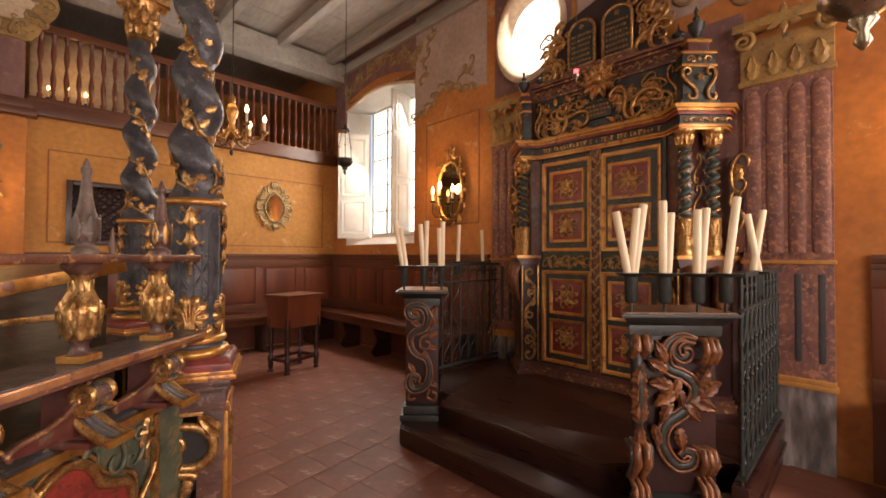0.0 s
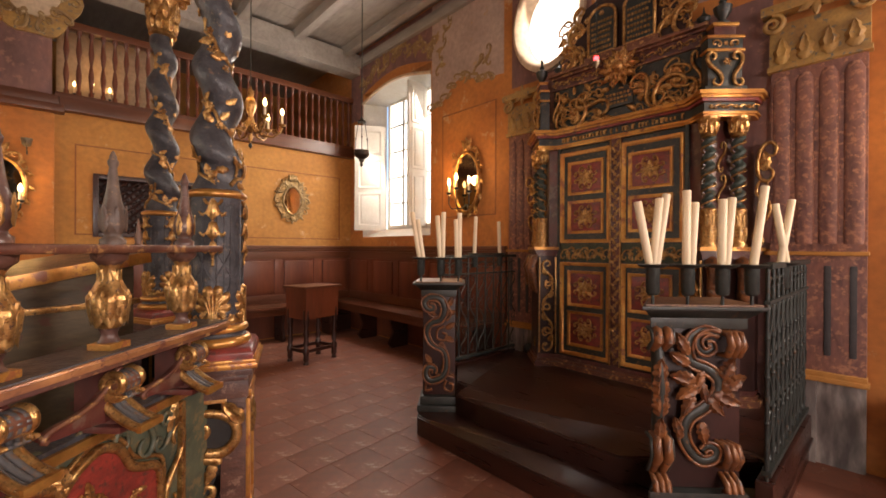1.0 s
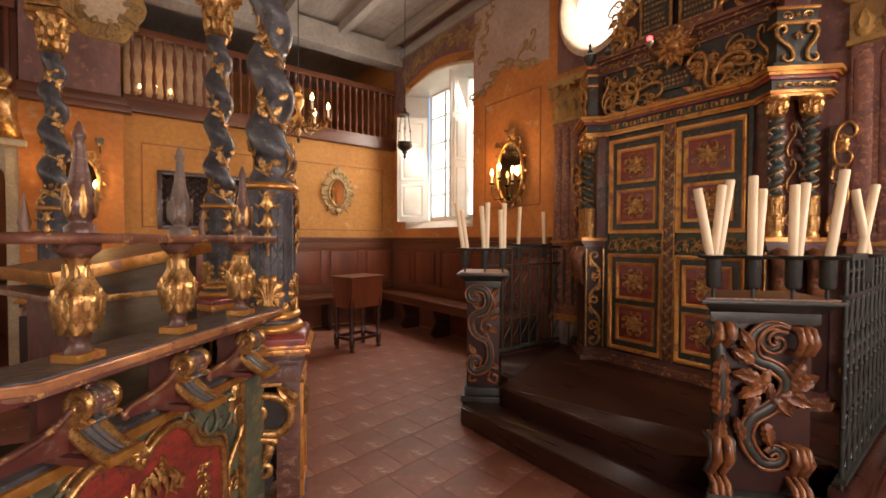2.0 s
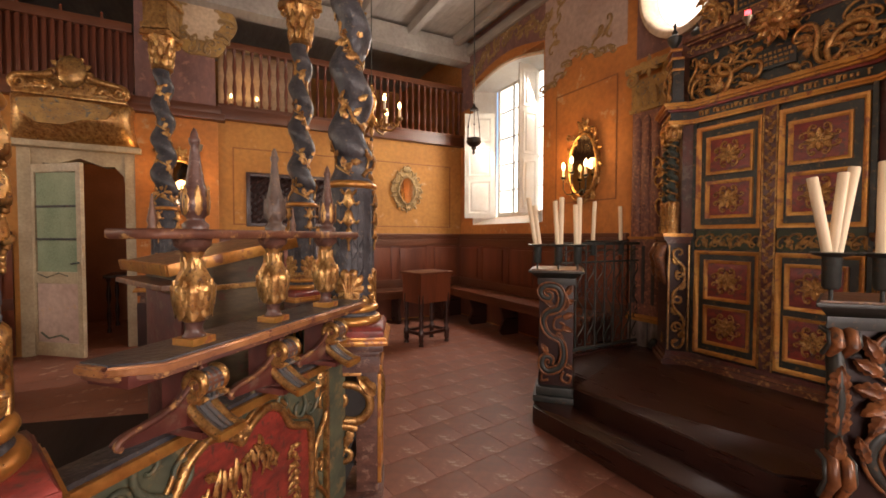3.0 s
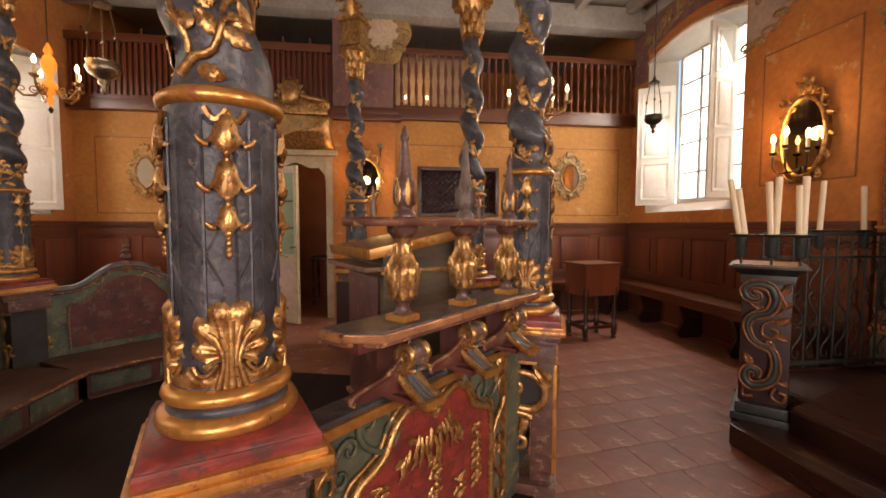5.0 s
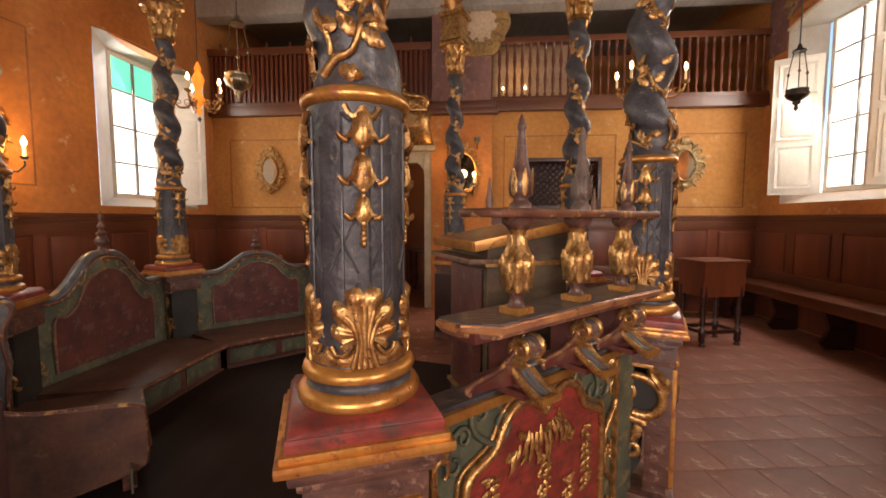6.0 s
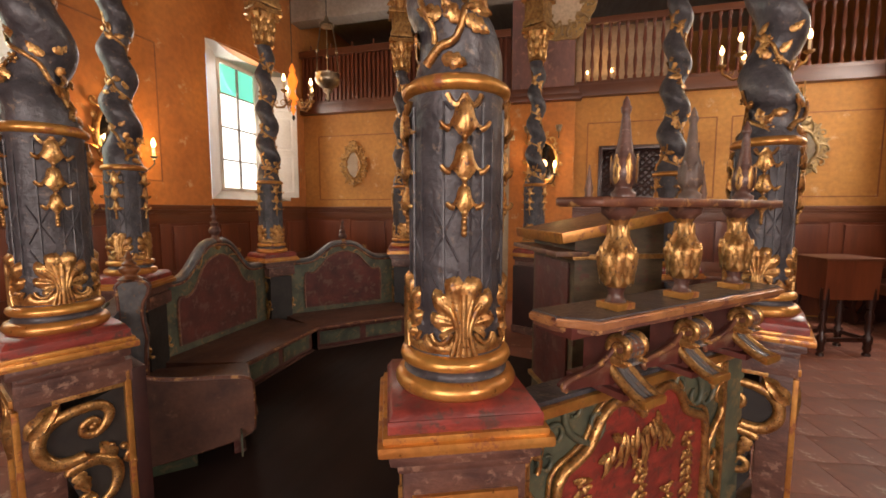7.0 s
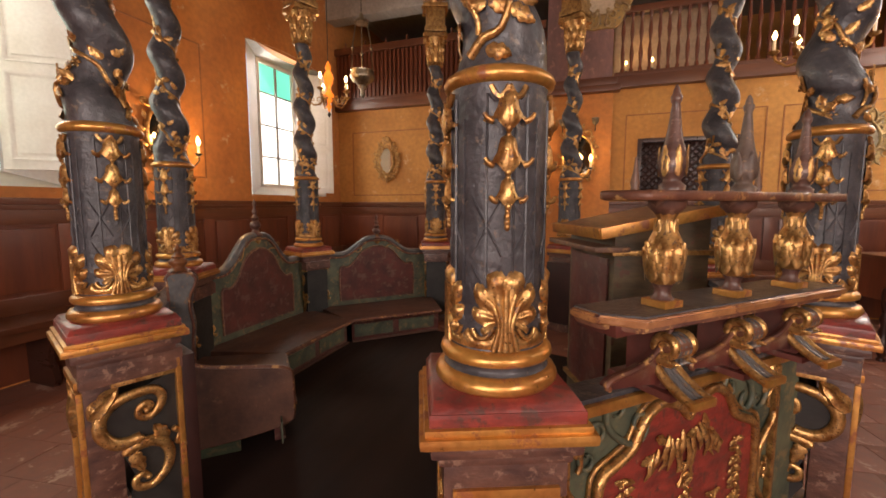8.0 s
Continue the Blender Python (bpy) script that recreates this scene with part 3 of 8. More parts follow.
def reveal(name, m, w, h, arch, label, sl=0.10, s=0.10):
    """Splayed white plaster lining of an opening; local x along the wall, front at y=0."""
    d = 0.30
    bm = BM()
    for x0, x1 in ((0, sl), (w, w - s)):
        v = [bm.verts.new(p) for p in ((x0, -0.004, 0), (x1, d, 0), (x1, d, h), (x0, -0.004, h))]
        bm.faces.new(v)
    n = 12
    top = [(w * i / n, h + arch * math.sin(math.pi * i / n)) for i in range(n + 1)]
    inn = [(sl + (w - s - sl) * i / n, h - 0.02) for i in range(n + 1)]
    a = [bm.verts.new((x, -0.004, z)) for x, z in top]
    b = [bm.verts.new((x, d, z)) for x, z in inn]
    for i in range(n):
        bm.faces.new((a[i], a[i + 1], b[i + 1], b[i]))
    # sloping sill
    v = [bm.verts.new(p) for p in ((0, -0.004, 0), (w, -0.004, 0), (w - s, d, 0.12), (sl, d, 0.12))]
    bm.faces.new(v)
    g = bmesh.ops.solidify(bm, geom=bm.faces[:], thickness=0.012)
    return tagged(part(name, bm, WHITE, m=m), label, "", "", "structure")


def shutter(m, w, h, label):
    s = thing("window_shutter", m, label, "shutter", "white window shutters")
    part("leaf", bx(0, w, -0.016, 0.016, 0, h, 0.004), WHITE, s)
    for z0, z1 in ((0.07, h * 0.36), (h * 0.36 + 0.07, h * 0.68), (h * 0.68 + 0.07, h - 0.07)):
        for side in (pose(0, 0, 0), pose(w, 0, 0, 0, 0, 180)):
            part("panel_moulding", bevel_frame(BM(), 0.055, w - 0.055, z0, z1, 0.030, -0.016, 0.014, 0.0), WHITE, s, m=side)
            part("panel", bx(0.105, w - 0.105, -0.026, -0.015, z0 + 0.048, z1 - 0.048, 0.006), WHITE, s, m=side)
    return s


reveal("window_reveal_1", pose(XE, WIN_E[1], WIN_E[2], 0, 0, -90), WIN_E[1] - WIN_E[0], 2.06, 0.14, "white splayed plaster window reveal", 0.20)
window(1, pose(XE + 0.02, 5.36, 1.58, 0, 0, -90), 1.12, 1.95, 3, 5, "tall window with bright daylight panes")
shutter(pose(XE + 0.24, 5.385, 1.56, 0, 0, 151), 0.46, 1.60, "open white panelled window shutter")
shutter(pose(XE + 0.30, 4.45, 1.60, 0, 0, 180), 0.34, 1.95, "white casement leaf standing open in the window reveal")
reveal("window_reveal_2", pose(XW, WIN_W[0], WIN_W[2], 0, 0, 90), WIN_W[1] - WIN_W[0], 1.78, 0.06, "white splayed plaster window reveal", 0.48, 0.28)
window(2, pose(XW - 0.02, 4.58, 1.50, 0, 0, 90), 0.72, 1.66, 2, 4, "window with turquoise upper panes", True)
shutter(pose(XW - 0.26, 5.31, 1.45, 0, 0, 40), 0.50, 1.70, "open white panelled window shutter")
reveal("window_reveal_3", pose(XW, WIN_W2[0], WIN_W2[2], 0, 0, 90), WIN_W2[1] - WIN_W2[0], 1.78, 0.06, "white splayed plaster window reveal", 0.10, 0.28)
window(3, pose(XW - 0.02, WIN_W2[0] + 0.08, 1.50, 0, 0, 90), 1.16, 1.65, 2, 4, "window with pale greenish panes", False, glow("greenish_pane", (0.86, 1.0, 0.80), 2.2))
shutter(pose(XW - 0.26, 2.01, 1.53, 0, 0, 40), 0.56, 1.95, "open white panelled window shutter")

# oval window
oc, orr = (2.29, 3.49), (0.35, 0.44)
ov = tagged(new("window_4"), "oval window with a white plaster rim", "window", "", "structure")
ov.matrix_basis = pose(XE, oc[0], oc[1], 0, 0, -90)
bm = BM()
N = 40
rings = []
for r, y in ((1.12, -0.002), (1.13, -0.05), (1.04, -0.065), (0.96, -0.04), (0.92, 0.01), (0.82, 0.10)):
    rings.append([bm.verts.new((orr[0] * r * math.cos(2 * math.pi * i / N), y, orr[1] * r * math.sin(2 * math.pi * i / N))) for i in range(N)])
for a, b in zip(rings, rings[1:]):
    for i in range(N):
        bm.faces.new((a[i], a[(i + 1) % N], b[(i + 1) % N], b[i]))
part("window_rim", bm, CREAM, ov)
bm = BM()
bm.faces.new([bm.verts.new((orr[0] * 0.84 * math.cos(2 * math.pi * i / N), 0.09, orr[1] * 0.84 * math.sin(2 * math.pi * i / N))) for i in range(N)])
ob = part("pane", bm, PANE, ov)
ob.visible_shadow = False
# spandrel plaster round the oval inside its square opening
bm = BM()
a = [bm.verts.new((orr[0] * 1.05 * math.cos(2 * math.pi * i / N), 0, orr[1] * 1.05 * math.sin(2 * math.pi * i / N))) for i in range(N)]
b = []
for i in range(N):
    c, s = math.cos(2 * math.pi * i / N), math.sin(2 * math.pi * i / N)
    k = 1 / max(abs(c), abs(s))
    b.append(bm.verts.new((c * k * 0.44, -0.004, s * k * 0.54)))
for i in range(N):
    bm.faces.new((a[i], a[(i + 1) % N], b[(i + 1) % N], b[i]))
part("spandrel", bm, VIOLET, ov)

# ---- the reading platform (tebah), a regular octagon ----
SIDE = 1.42
APO = SIDE / 2 * (1 + math.sqrt(2))
CX, CY = -1.215, 2.779
RAD = math.hypot(SIDE / 2, APO)


CORNERS = [(-0.503, 1.066), (0.507, 2.055), (0.515, 3.48), (-0.49, 4.58), (-1.92, 4.52), (-2.885, 3.54), (-2.865, 2.15), (-1.925, 1.15)]


def corner(k):
    """Corner k counted anticlockwise; k=0 is the near one."""
    x, y = CORNERS[k % 8]
    return x, y, -67.5 + 45 * k


def wrapped_leaf(bm, r, ang, z, w, h, bulge=0.16, lobes=4):
    """A carved leaf laid on a drum of radius r at the angle ang."""
    vs = leaf(bm, 0, z, w, h, 0, lobes, bulge)
    for v in vs:
        a = ang + v.co.x / r
        rr = r + 0.002 - v.co.y
        v.co = Vector((rr * math.cos(a), rr * math.sin(a), v.co.z))


def bell(bm, r, ang, z, s):
    """A carved bell flower of the garland on the drum."""
    tmp = []
    for i, (hw, dz, o) in enumerate(((0.14, 0.52, 0.10), (0.30, 0.44, 0.24), (0.36, 0.28, 0.30), (0.42, 0.06, 0.34), (0.60, -0.18, 0.36), (0.84, -0.36, 0.22), (1.02, -0.26, 0.02))):
        row = []
        for u in (-1, -0.55, -0.2, 0, 0.2, 0.55, 1):
            x = u * hw * s * 0.70
            z2 = z + dz * s - (0.16 * s if abs(u) < 0.3 and i > 3 else 0) + (0.10 * s if abs(u) == 0.55 and i > 4 else 0)
            o2 = o * s * (1 - abs(u) ** 2 * 0.9) * 0.75 + 0.002
            a = ang + x / r
            row.append(bm.verts.new(((r + o2) * math.cos(a), (r + o2) * math.sin(a), z2)))
        tmp.append(row)
    for a, b in zip(tmp, tmp[1:]):
        for i in range(6):
            bm.faces.new((a[i], a[i + 1], b[i + 1], b[i]))


def flower(bm, p, nrm, s):
    """Six-petalled carved rosette at p facing nrm."""
    q = Vector(nrm).to_track_quat("Z", "Y").to_matrix().to_4x4()
    m = Matrix.Translation(p) @ q
    for k in range(6):
        g = bmesh.ops.create_icosphere(bm, subdivisions=1, radius=1)
        a = k * math.pi / 3
        for v in g["verts"]:
            l = Vector((v.co.x * s * 0.42 + s * 0.62, v.co.y * s * 0.30, v.co.z * s * 0.22 + s * 0.1))
            v.co = m @ Vector((l.x * math.cos(a) - l.y * math.sin(a), l.x * math.sin(a) + l.y * math.cos(a), l.z))
    g = bmesh.ops.create_icosphere(bm, subdivisions=1, radius=s * 0.28)
    for v in g["verts"]:
        v.co = m @ (v.co + Vector((0, 0, s * 0.22)))


TWIST = 4.1         # turns of the shaft
RD = 0.104          # radius of the drum
Z_PL, Z_TOR, Z_DR, Z_RING, Z_CAP, Z_TOP = 0.70, 0.835, 0.955, 1.525, 2.78, 3.08


def square(bm, h, z0, z1, bev=0.004):
    return box(bm, -h, h, -h, h, z0, z1, bev)


def helix(z, ph=0.0):
    """Axis offset and radius of the twisted shaft at height z."""
    t = (z - Z_RING) / (Z_CAP - Z_RING)
    a = ph - 2 * math.pi * TWIST * t
    amp = 0.025 * min(1, t * 9, (1 - t) * 8 + 0.15)
    return amp * math.cos(a), amp * math.sin(a), (0.088 - 0.026 * t)


def column(m):
    """Twisted column on its pedestal; local x points outwards."""
    c = thing("twisted_column", m, "twisted black wooden column with gilded vines and capital", "column", "columns of the reading platform")
    # pedestal pier below
    bm = bx(-0.205, -0.158, -0.13, 0.13, 0.02, 0.70, 0.006)
    part("pedestal", bm, MAROON_DARK, c, "dark maroon painted pedestal")
    part("foot_block", bx(-0.215, 0.15, -0.14, 0.14, 0.0, 0.08, 0.01), NECKWOOD, c)
    for s in (-1, 1):
        part("gilded_strip", bx(-0.158, -0.138, s * 0.118 - 0.012, s * 0.118 + 0.012, 0.08, 0.70, 0.005), GOLD_EDGE, c)
    bm = BM()
    for y0, y1, z0, z1 in ((-0.085, 0.085, 0.15, 0.17), (-0.085, 0.085, 0.61, 0.635), (-0.10, -0.080, 0.12, 0.64), (0.080, 0.10, 0.12, 0.64)):
        box(bm, 0.128, 0.146, y0, y1, z0, z1, 0.004)
    box(bm, 0.128, 0.150, -0.112, 0.112, 0.658, 0.684, 0.005)
    part("panel_moulding", bm, GOLD_EDGE, c)
    part("front_board", bx(0.03, 0.130, -0.098, 0.098, 0.08, 0.66, 0.004), NECKWOOD, c)
    bm = bx(-0.165, 0.140, -0.130, 0.130, 0.655, 0.735, 0.006)
    square(bm, 0.142, 0.73, 0.76, 0.012)
    square(bm, 0.158, 0.755, 0.790, 0.012)
    part("pedestal_neck", bm, NECKWOOD, c, "worn maroon-brown painted neck")
    bm = square(BM(), 0.180, 0.788, 0.812, 0.010)
    square(bm, 0.170, 0.810, 0.826, 0.006)
    part("plinth_moulding", bm, GOLD_EDGE, c, "gilded and orange worn plinth moulding")
    bm = square(BM(), 0.160, 0.822, 0.853, 0.005)
    v0 = [bm.verts.new((sx * 0.157, sy * 0.157, 0.852)) for sx, sy in ((1, 1), (-1, 1), (-1, -1), (1, -1))]
    v1 = [bm.verts.new((sx * 0.147, sy * 0.147, 0.870)) for sx, sy in ((1, 1), (-1, 1), (-1, -1), (1, -1))]
    for i in range(4):
        bm.faces.new((v0[i], v0[(i + 1) % 4], v1[(i + 1) % 4], v1[i]))
    bm.faces.new(v0[::-1])
    bm.faces.new(v1)
    part("plinth", bm, RED, c, "red painted sloping plinth")
    part("base_torus", lathe(BM(), [(0.118, 0.866), (0.130, 0.870), (0.139, 0.880), (0.140, 0.890), (0.133, 0.903), (0.120, 0.908)], 40), GOLD_EDGE, c, "gilded torus moulding with orange wear")
    part("base_hollow", lathe(BM(), [(0.122, 0.906), (0.115, 0.912), (0.113, 0.922), (0.118, 0.930)], 40), BLACK, c)
    part("base_torus", lathe(BM(), [(0.114, 0.926), (0.124, 0.930), (0.128, 0.939), (0.125, 0.950), (0.116, 0.956), (0.108, 0.960)], 40), GOLD_EDGE, c, "gilded torus moulding with orange wear")
    # scrolled console on the outer side
    q = lambda x, y: (-0.14 + (560 - x) / 1365, 0.64 - (y - 300) / 1365)
    big = [q(*c) for c in smooth_line([(428, 456), (446, 440), (428, 420), (398, 436), (394, 474), (432, 494), (478, 462), (494, 406), (462, 362), (400, 356), (330, 368), (272, 402), (242, 456), (246, 520), (286, 574), (340, 594), (396, 588)], 4)]
    mid = [q(*c) for c in smooth_line([(330, 640), (372, 622), (440, 622), (496, 662), (512, 730), (486, 806), (428, 848), (372, 836), (360, 796), (392, 774), (414, 800)], 4)]
    low = [q(*c) for c in smooth_line([(540, 600), (566, 628), (546, 672), (580, 690)], 4)]
    for y in (-0.116, 0.116):
        for pts, r0, r1 in ((big, 0.010, 0.024), (mid, 0.024, 0.010), (low, 0.012, 0.008)):
            n = len(pts) - 1
            bm = tube(BM(), [(x, y, z) for x, z in pts], [r0 + (r1 - r0) * i / n for i in range(n + 1)], 9, 0.7, None, (0, 1, 0))
            for x, z in (pts[0], pts[-1]):
                blob(bm, x, y, z, 0.013, 0.018, 0.013)
            part("scroll_edging", bm, GOLD, c)
        bm = bx(-0.14, 0.055, y - 0.012, y + 0.012, 0.640, 0.658, 0.004)
        s = 1 if y > 0 else -1
        leaf(bm, 0, -0.05, 0.075, 0.12, 0, 2, 0.4, pose(0.085, y + s * 0.004, 0.585, 0, 40 * s, 180 if s > 0 else 0))
        leaf(bm, 0, -0.03, 0.05, 0.09, 0, 3, 0.3, pose(0.0, y + s * 0.006, 0.36, 0, 160 * s, 180 if s > 0 else 0))
        leaf(bm, 0, -0.03, 0.05, 0.08, 0, 3, 0.3, pose(-0.085, y + s * 0.004, 0.42, 0, -30 * s, 180 if s > 0 else 0))
        part("scroll_leaf", bm, GOLD, c)
    # nearly black plate filling the gaps between the scrolls
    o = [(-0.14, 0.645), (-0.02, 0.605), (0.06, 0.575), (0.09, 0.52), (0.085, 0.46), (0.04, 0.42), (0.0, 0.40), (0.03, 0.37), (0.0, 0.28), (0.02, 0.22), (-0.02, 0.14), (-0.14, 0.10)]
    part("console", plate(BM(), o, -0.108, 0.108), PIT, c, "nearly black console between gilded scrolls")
    bm = BM()
    leaf(bm, 0, 0.44, 0.12, 0.20, 0, 4, 0.3, pose(0.31, 0, 0, 0, 0, 90) @ pose(0, 0, 0, -6, 0, 0))
    leaf(bm, 0, 0.12, 0.11, 0.20, 0, 4, 0.3, pose(0.25, 0, 0, 0, 0, 90) @ pose(0, 0, 0, -4, 0, 0))
    part("console_leaf", bm, GOLD, c, m=pose(-0.12, 0, 0.02))
    # drum of flat facets with scored lattice joints
    part("drum", lathe(BM(), [(RD + 0.006, 0.955), (RD + 0.001, 0.97), (RD, 0.99), (RD, 1.50), (RD + 0.004, 1.512)], 40), BLACK, c)
    bm = BM()
    for k in range(8):
        a = k * math.pi / 4 + math.pi / 8
        o = 0.30
        for s in (-1, 1):
            p = lambda aa, zz: ((RD + 0.0005) * math.cos(aa), (RD + 0.0005) * math.sin(aa), zz)
            if k % 2 == 0:
                tube(bm, [p(a + s * 0.26, 1.06 + 0.38 * i / 6) for i in range(7)], 0.003, 4)
            tube(bm, [p(a - 0.3 * s + s * 0.6 * i / 5, 1.02 + 0.12 * i / 5) for i in range(6)], 0.0028, 4)
            tube(bm, [p(a - 0.3 * s + s * 0.6 * i / 5, 1.16 + 0.12 * i / 5) for i in range(6)], 0.0028, 4)
    for k in range(4):
        a = k * math.pi / 2
        for s in (-1, 1):
            top = [(a + s * (0.40 - 0.34 * i / 8), 1.484 - 0.016 * math.sin(math.pi * i / 8) ** 2) for i in range(9)]
            tube(bm, [((RD + 0.001) * math.cos(b), (RD + 0.001) * math.sin(b), z) for b, z in [(a + s * 0.40, 1.06), (a + s * 0.40, 1.27)] + top], 0.0032, 5)
    part("raised_lattice", bm, BLACK, c)
    for k in range(4):
        bm = BM()
        ka = k * math.pi / 2
        put = lambda u, v, o: ((RD + o - 0.004) * math.cos(ka + u / RD), (RD + o - 0.004) * math.sin(ka + u / RD), 0.962 + v)
        acanthus(bm, put, 0.064, 0.165, RD * math.pi / 4, 7)
        part("acanthus_leaf", bm, GOLD, c)
    for k in range(4):
        a = k * math.pi / 2
        bm = BM()
        for z, s in ((1.452, 0.072), (1.366, 0.069), (1.290, 0.053)):
            bell(bm, RD, a, z, s)
            for f in (-1, 1):
                lip = [(RD + 0.012 + 0.010 * math.sin(0.5 * i), a + f * (0.029 + 0.0042 * i) * s / (0.07 * RD), z - s * 0.34 + 0.0016 * i * i * s / 0.07) for i in range(4)]
                tube(bm, [(r * math.cos(b), r * math.sin(b), zz) for r, b, zz in lip], [0.0065, 0.006, 0.005, 0.004], 6)
            blob(bm, (RD + 0.010) * math.cos(a), (RD + 0.010) * math.sin(a), z - s * 0.52, 0.008, 0.008, 0.010)
            blob(bm, (RD + 0.006) * math.cos(a), (RD + 0.006) * math.sin(a), z - s * 0.70, 0.006, 0.006, 0.008)
        for z in (1.243, 1.231, 1.220):
            blob(bm, (RD + 0.004) * math.cos(a), (RD + 0.004) * math.sin(a), z, 0.007, 0.007, 0.009)
        for s in (-1, 1):
            tube(bm, [((RD + 0.006) * math.cos(a + s * 0.32 * i / 6), (RD + 0.006) * math.sin(a + s * 0.32 * i / 6), 1.497 - 0.022 * math.sin(math.pi * i / 6)) for i in range(7)], 0.006, 5)
        part("bell_garland", bm, GOLD, c)
    part("ring", lathe(BM(), [(RD, 1.505), (RD + 0.014, 1.512), (RD + 0.017, 1.522), (RD + 0.012, 1.532), (RD, 1.54)], 40), GOLD_EDGE, c, "gilded ring moulding")
    # twisted shaft
    ph = 2.2
    pts, rads = [], []
    nz = 90
    for i in range(nz + 1):
        z = Z_RING + 0.01 + (Z_CAP - Z_RING - 0.01) * i / nz
        ox, oy, r = helix(z, ph)
        pts.append((ox, oy, z))
        rads.append(r + (RD * 0.97 - r) * max(0, 1 - i / 7) ** 1.5)
    part("twisted_shaft", twist_mesh(pts, rads), BLACK, c)
    # gilded vine in the groove, with flowers and leaves
    bm = BM()
    rr = random.Random(5)
    vine = []
    for i in range(140):
        z = Z_RING + 0.02 + (Z_CAP - Z_RING - 0.05) * i / 139
        ox, oy, r = helix(z, ph)
        t = (z - Z_RING) / (Z_CAP - Z_RING)
        a = ph + math.pi - 2 * math.pi * TWIST * t + 0.25 * math.sin(i * 0.35)
        vine.append((ox + (r + 0.001) * math.cos(a), oy + (r + 0.001) * math.sin(a), z))
    tube(bm, vine, 0.008, 6)
    part("vine", bm, GOLD, c)
    bm = BM()
    for i in range(72):
        z = Z_RING + 0.05 + (Z_CAP - Z_RING - 0.10) * i / 71
        ox, oy, r = helix(z, ph)
        t = (z - Z_RING) / (Z_CAP - Z_RING)
        a = ph + math.pi - 2 * math.pi * TWIST * t + rr.uniform(-0.75, 0.75) * (1 if i % 3 else 2)
        nrm = Vector((math.cos(a), math.sin(a), rr.uniform(-0.2, 0.3)))
        p = Vector((ox + r * math.cos(a), oy + r * math.sin(a), z))
        if i % 5 == 0:
            flower(bm, p, nrm, 0.021)
        else:
            lf = BM()
            leaf(lf, 0, -0.005, 0.036, 0.052, 0, 3, 0.22, Matrix.Translation(p + nrm * 0.004) @ Matrix(((-nrm.y, -nrm.x, 0, 0), (nrm.x, -nrm.y, 0, 0), (0, 0, 1, 0), (0, 0, 0, 1))) @ pose(0, 0, 0, 0, rr.uniform(-110, 110), 0))
            me = bpy.data.meshes.new("tmp")
            lf.to_mesh(me)
            lf.free()
            bm.from_mesh(me)
            bpy.data.meshes.remove(me)
    part("vine_leaves", bm, GOLD, c)
    # sprigs on the dome above the ring
    for a0 in (-0.15, math.pi - 0.15):
        def on(a, z, o):
            ox, oy, r = helix(z, ph)
            r += (RD * 0.97 - r) * max(0, 1 - (z - Z_RING) / 0.10) ** 1.5
            return Vector((ox + (r + o) * math.cos(a), oy + (r + o) * math.sin(a), z))
        bm = tube(BM(), [on(a0 - 0.75 + 0.13 * i, 1.562 + 0.011 * i + 0.010 * math.sin(i), 0.005) for i in range(12)], [0.010 - 0.0004 * i for i in range(12)], 7)
        tube(bm, [on(a0 - 0.62 + 0.02 * math.sin(i), 1.60 + 0.014 * i, 0.006) for i in range(7)], 0.006, 6)
        tube(bm, [on(a0 + 0.35 + 0.06 * i, 1.675 + 0.010 * i, 0.006) for i in range(6)], 0.006, 6)
        part("vine_sprig", bm, GOLD, c)
        for da, z, t in ((-0.30, 1.570, 110), (0.0, 1.640, -40), (0.30, 1.640, 120), (0.10, 1.690, -10), (0.55, 1.670, 100), (-0.40, 1.650, -70)):
            p, b = on(a0 + da, z, 0.003), a0 + da
            bm = BM()
            leaf(bm, 0, -0.01, 0.036, 0.055, 0, 3, 0.25, Matrix.Translation(p) @ pose(0, 0, 0, 0, 0, math.degrees(b) + 90) @ pose(0, 0, 0, 0, t, 0))
            part("sprig_leaf", bm, GOLD, c)
        bm = BM()
        p = on(a0 + 0.12, 1.70, 0.004)
        flower(bm, p, (math.cos(a0), math.sin(a0), 0.2), 0.022)
        part("sprig_flower", bm, GOLD, c)
    capital(c)
    # upper block over the capital
    bm = square(BM(), 0.115, Z_TOP, Z_TOP + 0.05, 0.008)
    square(bm, 0.10, Z_TOP + 0.05, Z_TOP + 0.24, 0.006)
    square(bm, 0.13, Z_TOP + 0.24, Z_TOP + 0.28, 0.01)
    part("impost_block", bm, GOLD_OLD, c)
    return c


GOLD_EDGE = mat("rubbed_gilding", (0.72, 0.38, 0.09), (0.50, 0.20, 0.05), 0.32, 0.7, 6, 0.25, wear=0.24, wearc=(0.28, 0.09, 0.03), fine=55, coat=0.3)


def twist_mesh(pts, rads, seg=28):
    """Shaft with level rings, so that its bulges stay round."""
    bm = BM()
    rings = [[bm.verts.new((p[0] + r * math.cos(2 * math.pi * k / seg), p[1] + r * math.sin(2 * math.pi * k / seg), p[2])) for k in range(seg)] for p, r in zip(pts, rads)]
    for a, b in zip(rings, rings[1:]):
        for i in range(seg):
            bm.faces.new((a[i], a[(i + 1) % seg], b[(i + 1) % seg], b[i]))
    bm.faces.new(rings[0][::-1])
    bm.faces.new(rings[-1])
    return bm


